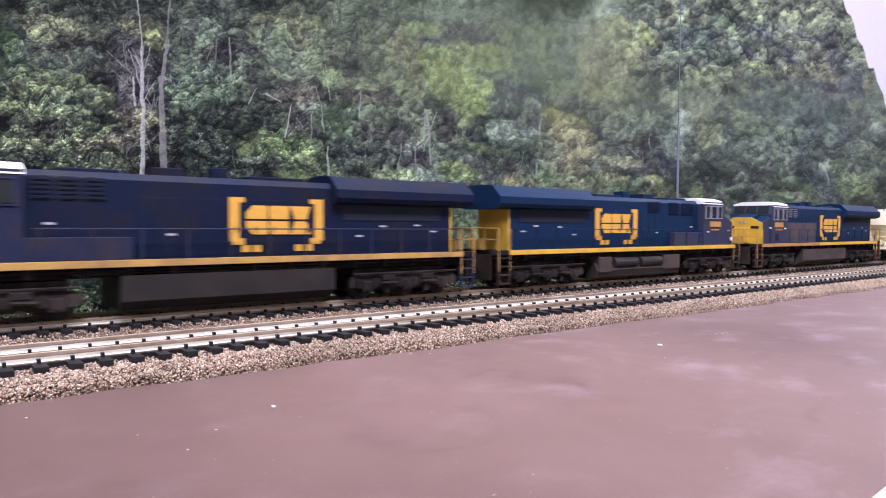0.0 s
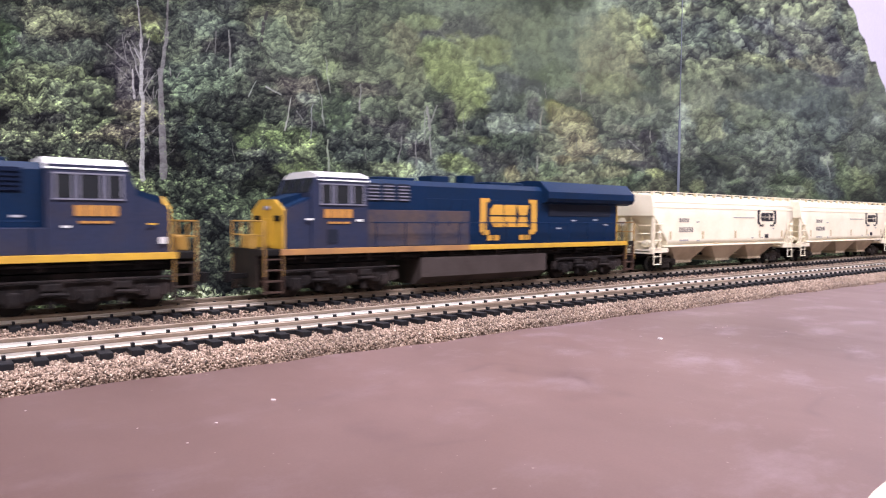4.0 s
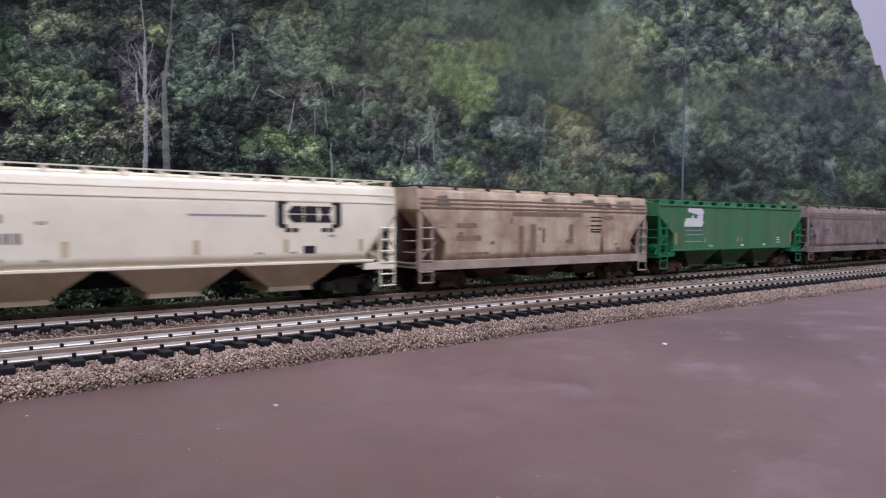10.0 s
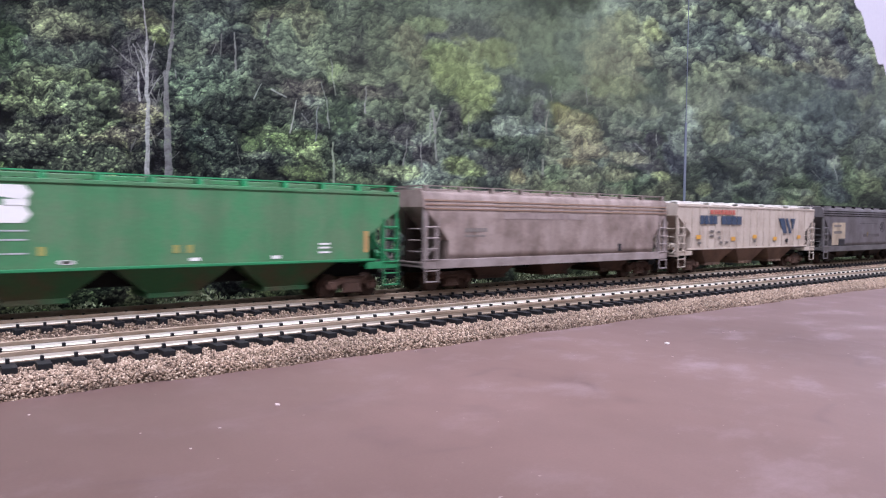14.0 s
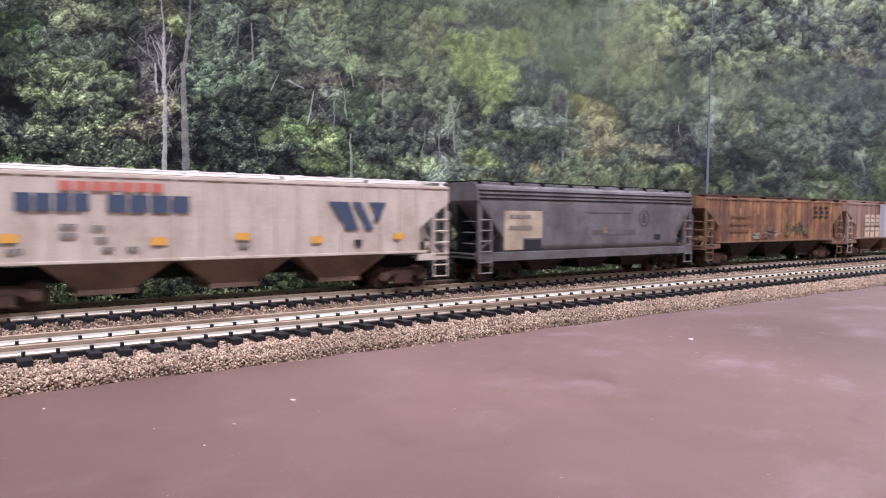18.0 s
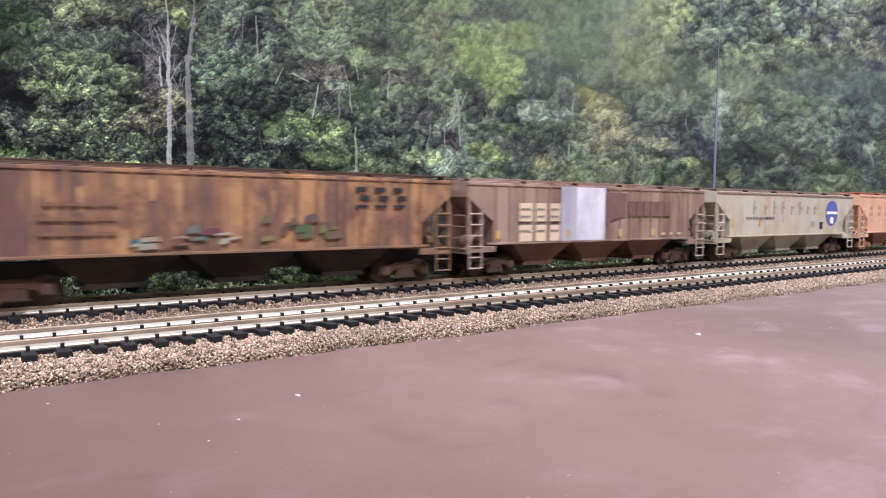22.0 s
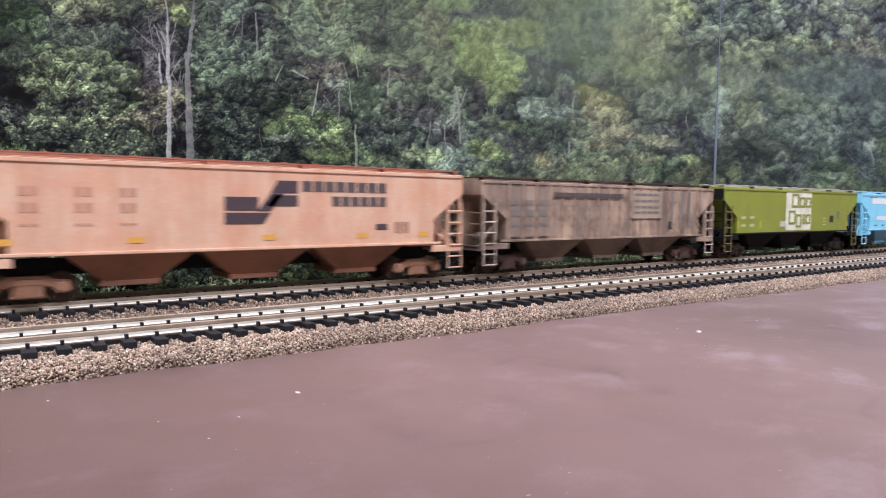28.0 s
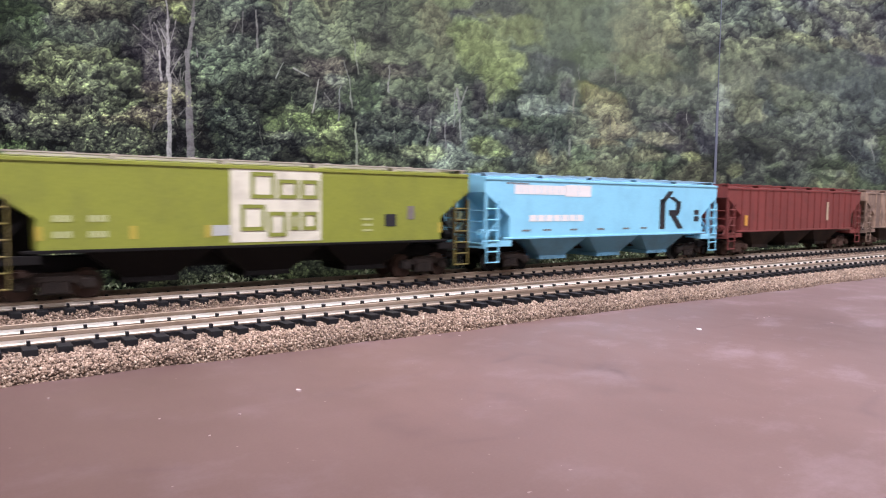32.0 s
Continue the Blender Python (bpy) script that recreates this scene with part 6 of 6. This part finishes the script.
MAROON = paint("weathered_maroon_car", (0.205, 0.118, 0.088), 0.65, (0.12, 0.068, 0.054), 0.85, streak=0.7, streak_colour=(0.33, 0.235, 0.19), streak_scale=60)
BROWN_MARK = paint("dark_maroon_patch", (0.12, 0.06, 0.05), 0.7, (0.2, 0.1, 0.07), 0.5)
car, side = hopper(dict(at=2446, long=195, kind="flat", top=46.8, paint=MAROON, ribs=18, rib_paint=paint("pale_rib", (0.25, 0.150, 0.112), 0.65, (0.14, 0.085, 0.07), 0.7), bay_paint=paint("rust_bay", (0.16, 0.075, 0.045), 0.7, (0.07, 0.04, 0.03), 0.6),
                        label="patched brown ribbed covered hopper car with white panel", truck="rust", ladder=paint("pale_rungs", (0.40, 0.30, 0.25), 0.6)))
for x0, x1 in ((33, 42), (44.5, 52), (54.6, 62.2)):
    bar(car, "cream_panel", x0, x1, 17.8, 26.2, PALE_MARK, RIBBED)
    bar(car, "cream_panel", x0, x1, 28.0, 37.5, PALE_MARK, RIBBED)
    for z in (33.8, 30.0, 22.6):
        word(car, x0 + 0.8, x1 - 0.8, z, z + 1.1, FADED_MARK, lambda z: 18.8, 2, name="number_bar")
bar(car, "grey_panel", 63, 75, 17.6, 46.5, paint("grey_primer", (0.27, 0.25, 0.29), 0.6, (0.40, 0.38, 0.42), 0.6, streak=0.5, streak_colour=(0.42, 0.40, 0.44)), RIBBED)
bar(car, "white_panel", 75, 98, 17.6, 46.5, paint("white_primer", (0.60, 0.58, 0.63), 0.6, (0.38, 0.36, 0.41), 0.8, streak=0.6, streak_colour=(0.40, 0.37, 0.42), streak_scale=80), RIBBED)
mark(car, "dark_patch", [(98.3, 24), (106, 30.5), (116.2, 30.5), (116.2, 44), (98.3, 44)], BROWN_MARK, RIBBED)
word(car, 118.8, 159, 30.8, 39.6, BROWN_MARK, RIBBED, 6, gap=0.12)
for x in (67, 110, 140, 17.5):
    bar(car, "amber_patch", x, x + 3, 19.2, 23.6, FADED_AMBER, RIBBED)
for x in (150, 158, 166):
    word(car, x, x + 4, 19.5, 20.8, PALE_MARK, RIBBED, 2)

BONE = paint("bone_grey_car", (0.44, 0.41, 0.33), 0.55, (0.33, 0.25, 0.17), 0.55, streak=0.3, streak_colour=(0.30, 0.20, 0.12))
car, side = hopper(dict(at=2655, long=198, kind="flat", top=46.8, paint=BONE, roof=paint("brown_roof", (0.16, 0.11, 0.085), 0.7), bay_paint=paint("bone_bay", (0.37, 0.35, 0.28), 0.6, (0.22, 0.16, 0.11), 0.6), eave=paint("brown_eave", (0.22, 0.15, 0.11), 0.7),
                        label="bone-grey covered hopper car with round blue emblem", truck="rust"))
RUST_PATCH = paint("orange_rust_patch", (0.36, 0.215, 0.115), 0.7, (0.44, 0.39, 0.30), 0.95, streak=0.8, streak_colour=(0.43, 0.38, 0.29))
bar(car, "rust_stain", 61.2, 67.4, 18.4, 46, RUST_PATCH, side)
bar(car, "rust_stain", 85, 87.6, 26, 46, paint("faint_rust", (0.40, 0.30, 0.2), 0.7, (0.44, 0.40, 0.32), 0.7), side)
SLATE_MARK = paint("slate_blue_marks", (0.24, 0.235, 0.235), 0.6)
BLUE_MARK = flat("blue_emblem_paint", (0.085, 0.105, 0.31), 0.5)
mark(car, "round_emblem", [(161 + 10.2 * math.cos(k * math.pi / 12), 33.2 + 10.2 * math.sin(k * math.pi / 12)) for k in range(24)], BLUE_MARK, side, step=0.8)
over = lambda z: 18.2
bar(car, "emblem", 152.6, 169.6, 32.4, 34.6, WHITE_MARK, over)
mark(car, "emblem", [(161 + 3.0 * math.cos(k * math.pi / 6), 27.6 + 3.0 * math.sin(k * math.pi / 6)) for k in range(12)], WHITE_MARK, over, step=0.8)
for i, x in enumerate((45, 60, 72, 84, 97, 109, 121, 132)):  # a spaced word, as plain bars
    bar(car, "lettering_bar", x, x + 1.4, 32.0, 41.8 if i in (0, 2, 3, 5) else 38.6, SLATE_MARK, lambda z: 18.0)
    bar(car, "lettering_bar", x + 1.4, x + 4.2, 36.4, 37.6, SLATE_MARK, lambda z: 18.0)
word(car, 36.5, 74, 28.4, 30.3, FADED_MARK, side, 9)
for x, z in ((18.1, 23), (52.8, 23.2)):
    bar(car, "amber_patch", x, x + 2.6, z, z + 6, FADED_AMBER, side)
bar(car, "data_plate", 141.6, 146.8, 20.6, 26.4, BLACK_MARK, side)
for x in (128, 175):
    word(car, x, x + 7, 22, 27, paint("faint_marks", (0.36, 0.33, 0.27), 0.6), side, 4)

SMOKY_MARK = flat("smoky_lettering", (0.060, 0.040, 0.046), 0.6)
SALMON = paint("salmon_car", (0.60, 0.32, 0.205), 0.6, (0.62, 0.42, 0.30), 0.7, streak=0.4, streak_colour=(0.47, 0.23, 0.14), low=0.40)
car, side = hopper(dict(at=2866, long=200, kind="flat", top=48.4, paint=SALMON, roof=paint("red_roof", (0.28, 0.10, 0.06), 0.7), walk=paint("red_walk", (0.30, 0.10, 0.06), 0.7), bay_paint=paint("rust_orange_bay", (0.28, 0.115, 0.065), 0.65, (0.15, 0.07, 0.045), 0.6),
                        label="faded salmon orange covered hopper car with stepped black emblem", truck="orange", ladder=paint("orange_rungs", (0.62, 0.40, 0.28), 0.6)))
mark(car, "emblem", [(86.2, 26.6), (101.5, 26.6), (104.5, 31.0), (86.2, 31.0)], SMOKY_MARK, side)
mark(car, "emblem", [(86.2, 31.8), (99.5, 31.8), (99.5, 37.1), (86.2, 37.1)], SMOKY_MARK, side)
mark(car, "emblem", [(99.2, 31.6), (104.6, 31.6), (110, 38.6), (104.5, 38.6)], SMOKY_MARK, side)
mark(car, "emblem", [(102.5, 33.6), (116, 33.6), (116, 38.0), (106, 38.0)], SMOKY_MARK, side)
mark(car, "emblem", [(104.5, 38.8), (116, 38.8), (116, 43.8), (107.5, 43.8)], SMOKY_MARK, side)
word(car, 118, 158.4, 39.6, 43.9, FADED_DARK, side, 8, gap=0.18)
word(car, 131.4, 158.3, 33.8, 37.8, FADED_DARK, side, 6, gap=0.18)
BROWN_INK = paint("faded_brown_marks", (0.42, 0.20, 0.13), 0.6)
for x0 in (20, 36, 50):
    for z, h in ((36.5, 3.0), (31, 3.2), (26.5, 0.8)):
        word(car, x0, x0 + 6, z, z + h, BROWN_INK, side, 2, gap=0.4, name="number_bar")
bar(car, "data_plate", 152.6, 158.2, 23.6, 26.2, SMOKY_MARK, side)
for x in (12, 101, 143, 175, 52):
    bar(car, "amber_patch", x, x + 5.5, 20.2, 22.4, AMBER_MARK, side)
word(car, 162, 170, 22, 27, BROWN_INK, side, 4)

TAUPE = paint("soot_streaked_taupe_car", (0.43, 0.30, 0.215), 0.65, (0.11, 0.07, 0.05), 0.9, streak=0.85, streak_colour=(0.13, 0.092, 0.075), streak_scale=60)
# taupe_bay: body colour darkened for the shade below the sill
car, side = hopper(dict(at=3078, long=196, kind="flat", top=46.6, paint=TAUPE, ribs=18, bay_paint=paint("taupe_bay", (0.19, 0.13, 0.095), 0.7, (0.08, 0.055, 0.045), 0.7), roof=GRIME, walk=RUST_GEAR,
                        label="soot-streaked taupe ribbed covered hopper car", truck="rust", ladder=paint("taupe_rungs", (0.44, 0.36, 0.30), 0.6)))
word(car, 49, 105, 39.4, 42.0, FADED_DARK, RIBBED, 14, gap=0.1)
for x0 in (18, 28, 38):
    bar(car, "pale_panel", x0, x0 + 7, 19, 44, paint("cleaned_strip", (0.36, 0.265, 0.195), 0.65, (0.15, 0.10, 0.075), 0.9, streak=0.8, streak_colour=(0.17, 0.12, 0.095), streak_scale=60), RIBBED)
    for z, h in ((35, 2.6), (29.5, 3.2), (24.5, 1.6)):
        word(car, x0 + 0.5, x0 + 6.5, z, z + h, FADED_MARK, lambda z: 18.8, 2, name="number_bar")
bar(car, "pale_panel", 113, 141, 28, 44, paint("cleaned_panel", (0.35, 0.27, 0.20), 0.65, (0.2, 0.14, 0.1), 0.7), RIBBED)
for z in (41.5, 37.8, 34.2, 31.0):
    word(car, 115, 139, z, z + 1.2, FADED_MARK, lambda z: 18.8, 4)
bar(car, "data_plate", 148, 152, 21.4, 26, BLACK_MARK, RIBBED)
for x in (150, 160, 168):
    bar(car, "stain", x, x + 2, 22, 44, FADED_MARK, RIBBED)

LIME_CAR = paint("olive_green_car", (0.225, 0.255, 0.035), 0.45, (0.17, 0.19, 0.035), 0.5)
car, side = hopper(dict(at=3287, long=196, kind="flat", top=47.8, paint=LIME_CAR, roof=paint("pale_roof", (0.45, 0.42, 0.36), 0.6), walk=paint("grey_walk", (0.40, 0.36, 0.31), 0.6), frame=BLACK, bay_paint=BLACK, end_paint=BLACK,
                        label="olive green covered hopper car with white square emblem", truck="black", eave=LIME_CAR, ladder=paint("yellow_rungs", (0.16, 0.13, 0.03), 0.5)))
bar(car, "cream_panel", 80.7, 118.4, 18.6, 47.0, paint("cream_square", (0.70, 0.68, 0.55), 0.5), side)
GREEN_MARK = flat("olive_lettering", (0.21, 0.24, 0.045), 0.5)
over = lambda z: 18.2
for x0, x1, z0, z1 in ((88.6, 98.4, 35.6, 45.8), (99.8, 108.2, 35.6, 43.2), (109.5, 117.2, 35.6, 43.2), (84.6, 94.4, 23.0, 33.2), (95.6, 103.2, 20.6, 30.4), (104.8, 108.8, 23.0, 30.4), (110.0, 116.8, 23.0, 30.4)):
    t = 1.5  # thin square rings
    for q0, q1, r0, r1 in ((x0, x1, z0, z0 + t), (x0, x1, z1 - t, z1), (x0, x0 + t, z0 + t, z1 - t), (x1 - t, x1, z0 + t, z1 - t)):
        bar(car, "emblem", q0, q1, r0, r1, GREEN_MARK, over)
PALE_GREEN = flat("pale_marks", (0.42, 0.45, 0.22), 0.6)
for x0, x1, z in ((21.4, 27.2, 27), (32, 38.3, 27), (21.4, 27.2, 21.6), (32, 38.3, 21.6)):
    word(car, x0, x1, z, z + 2.2, PALE_GREEN, side, 4, name="number_bar")
bar(car, "data_plate", 149.2, 155, 24, 29.4, BLACK_MARK, side)
bar(car, "data_plate", 161, 164.6, 27, 33, FADED_MARK, side)
for z in (22, 24.4, 26.8):
    word(car, 138, 143, z, z + 0.9, PALE_GREEN, side, 3)
OLIVE_AMBER = paint("olive_amber", (0.42, 0.33, 0.05), 0.5, (0.3, 0.28, 0.05), 0.6)
for x, w in ((16.3, 2), (71, 2.2), (45, 2.2), (178, 2)):
    bar(car, "amber_patch", x, x + w, 20.8, 25.5, OLIVE_AMBER, side)
bar(car, "pale_strip", 73.7, 80.5, 21.4, 25.4, flat("grey_strip", (0.42, 0.44, 0.42), 0.5), side)

SKY = paint("light_blue_car", (0.245, 0.62, 0.80), 0.45, (0.17, 0.45, 0.62), 0.35)
# bays: the body's blue darkened for underside shade, with patchy dirt
car, side = hopper(dict(at=3493, long=198, kind="flat", top=47.2, paint=SKY, bay_paint=paint("shaded_blue", (0.14, 0.38, 0.54), 0.6, (0.12, 0.24, 0.31), 0.5), bright_wheels=True,
                        label="light blue covered hopper car with black arch emblem", truck="black", roof=paint("pale_blue_roof", (0.28, 0.42, 0.52), 0.6)))
word(car, 19.5, 56, 39.4, 44.2, WHITE_MARK, side, 8, gap=0.06)
word(car, 56, 76.4, 38.6, 44.8, WHITE_MARK, side, 2, gap=0.03)
word(car, 30, 71, 25.4, 28.8, WHITE_MARK, side, 7, gap=0.15)
for o in ([(138, 20), (143, 20), (143, 38), (138, 38)], [(138, 36), (143, 36), (151, 43), (146, 43)], [(146, 39.5), (152, 39.5), (158.6, 36), (154, 36), (149, 38)], [(154, 30), (158.8, 31), (158.8, 37), (154, 37)], [(147, 28), (156, 28), (158.6, 31.5), (147, 31.5)], [(148.5, 28.2), (154, 28.2), (161.8, 20), (156, 20)]):
    mark(car, "arch_emblem", o, BLACK_MARK, side)
for z0, z1 in ((24.4, 27.6), (28.6, 31.6)):
    bar(car, "data_plate", 173.2, 178.2, z0, z1, BLACK_MARK, side)
for x in (25, 40, 60, 82, 104, 120):
    word(car, x, x + 6, 20.4, 21.3, FADED_MARK, side, 3)
word(car, 14, 30, 44.4, 45.2, FADED_MARK, side, 5)

OXIDE = paint("oxide_red_car", (0.21, 0.044, 0.037), 0.6, (0.12, 0.03, 0.025), 0.6, streak=0.35, streak_colour=(0.13, 0.03, 0.025))
car, side = hopper(dict(at=3704, long=198, kind="flat", top=46.6, paint=OXIDE, ribs=17, bay_paint=GRIME, label="oxide red ribbed covered hopper car", truck="rust", frame=OXIDE))
bar(car, "data_plate", 138, 141, 24, 38, PALE_MARK, RIBBED)
bar(car, "amber_patch", 20.5, 24, 21, 28, AMBER_MARK, RIBBED)
car, side = hopper(dict(at=3914, long=196, kind="flat", top=46.6, paint=TAUPE, ribs=17, bay_paint=GRIME, label="dull tan covered hopper car at the train's end", truck="rust"))


# ================= motion of the train =================
RUN = ((0, 0.0098), (3.5, 0.3680), (5.5, 0.5705), (8, 0.8256), (12, 1.2347), (16, 1.6409), (20, 2.0529), (24, 2.4660), (28, 2.8825), (32, 3.2959))


def motions():
    for car, a in moving:
        base = car.matrix_basis.copy()
        walk(car, [(t, pose(-s, 0, 0) @ base) for t, s in RUN])
    steps = [2 * i / 30 for i in range(481)]
    run = [float(np.interp(t, [r[0] for r in RUN], [r[1] for r in RUN])) for t in steps]
    for w, x, r in wheelsets:
        back = w.parent.parent.matrix_basis.to_3x3()[0][0] < 0
        turn = -1 if not back else 1
        walk(w, [(t, pose(x * K, 0, r * K, 0, turn * math.degrees(s / (r * K)), 0)) for t, s in zip(steps, run)])
# ================= growth and litter =================
def shrub(name, x, y, z, rx, ry, rz, n, seed, label, leaf=0.0011):
    rng = np.random.default_rng(seed)
    d = rng.normal(0, 1, (n, 3))
    d /= np.linalg.norm(d, axis=1)[:, None]
    r = rng.uniform(0.35, 1.0, n) ** 0.6
    c = d * r[:, None] * np.array([rx, ry, rz])
    c[:, 2] = np.abs(c[:, 2])
    u = rng.normal(0, 1, (n, 3))
    u /= np.linalg.norm(u, axis=1)[:, None]
    w = np.cross(u, rng.normal(0, 1, (n, 3)))
    w /= np.linalg.norm(w, axis=1)[:, None]
    s = leaf * rng.uniform(0.5, 1.3, n)[:, None]
    q = np.stack([c + u * s, c + w * s * 0.55, c - u * s, c - w * s * 0.55], 1).reshape(-1, 3)
    ob = part(name, mesh_of(name, q, np.arange(n * 4).reshape(n, 4), LEAF), None, None)
    ob.location = (x, y, z)
    return tagged(ob, label, "shrub", "shrubs along the backdrop's foot")


rs = random.Random(11)
x = -0.06
i = 0
while x < 1.0:
    i += 1
    r = rs.uniform(0.008, 0.016) * (1 + 0.3 * max(0, x))
    h = rs.choice([0.006, 0.009, 0.012, 0.017])
    shrub("shrub", x, BOARD_Y - 0.0095, 0.0, r, 0.0055, h, int(380 + 9000 * r), i, "low green foam shrub beside the ballast")
    x += r * rs.uniform(0.9, 1.9)


DRY_GRASS = island_mix("dry_grass_blades", [(0.0, (0.16, 0.19, 0.10)), (0.4, (0.34, 0.37, 0.22)), (0.8, (0.52, 0.52, 0.36)), (1.0, (0.62, 0.58, 0.44))])


def grass_strip():
    rng = np.random.default_rng(5)
    n = 16000
    x = -0.08 + 1.12 * rng.uniform(0, 1, n) ** 1.2
    y = rng.uniform(0.096, BOARD_Y - 0.004, n)
    h = rng.uniform(0.001, 0.0042, n)
    lean = rng.normal(0, 0.0012, (n, 2))
    w = 0.0004
    v = np.stack([np.c_[x - w, y, 0 * x], np.c_[x + w, y, 0 * x], np.c_[x + lean[:, 0], y + lean[:, 1], h]], 1).reshape(-1, 3)
    ob = part("grass", mesh_of("grass", v, np.arange(n * 3).reshape(n, 3), DRY_GRASS), None, None)
    tagged(ob, "short dry green grass between ballast and backdrop", "grass", kind="stuff")


grass_strip()


DULL_FLECK = paint("dull_paint_chip", (0.46, 0.37, 0.36), 0.6, (0.3, 0.2, 0.2), 0.6)


def fleck(x, y, s, seed):
    rf = random.Random(seed)
    bm = bmesh.new()
    o = [(s * math.cos(k * 1.05) * rf.uniform(0.6, 1.2), s * math.sin(k * 1.05) * rf.uniform(0.5, 1.1)) for k in range(6)]
    prism(bm, o, 0.02, 0.02 + s * 0.35, "z")
    ob = part("paint_fleck", bm, WHITE if s > 1 else DULL_FLECK, None, "", pose(x, y, 0, 0, 0, rf.uniform(0, 360)))
    return tagged(ob, "tiny white paint chip lying on the mauve board", "chip", "chips on the board")


fleck(0.0499, -0.0546, 0.80, 0)
fleck(0.2012, -0.0609, 1.15, 1)
fleck(0.0323, -0.0644, 0.35, 2)
fleck(0.0013, -0.0295, 0.40, 3)
fleck(0.0179, -0.0582, 0.30, 4)
fleck(0.0232, -0.0739, 0.30, 5)
fleck(0.2002, -0.0529, 0.50, 6)
fleck(0.1811, -0.0763, 0.50, 7)
fleck(0.2469, -0.0600, 0.45, 8)
fleck(0.2513, -0.0595, 0.40, 9)
fleck(0.2432, -0.0591, 0.40, 10)
fleck(0.1165, -0.0191, 0.60, 11)
fleck(0.1485, -0.0162, 0.60, 12)
fleck(0.1220, -0.0230, 0.50, 13)
fleck(0.2575, -0.0810, 0.50, 14)
fleck(0.4421, -0.0222, 0.50, 15)

# a pale sheet's corner near the camera
bm = bmesh.new()
o = [(60, -172.7), (88, -168.5), (103, -166.6), (115, -165.8), (130, -167.4), (240, -180.5), (240, -300), (60, -300)]
prism(bm, o, 0.05, 0.6, "z")
sheet = part("card_sheet", bm, paint("cream_card", (0.46, 0.38, 0.30), 0.7), None)
tagged(sheet, "pale cream card lying on the mauve board", "card")
motions()
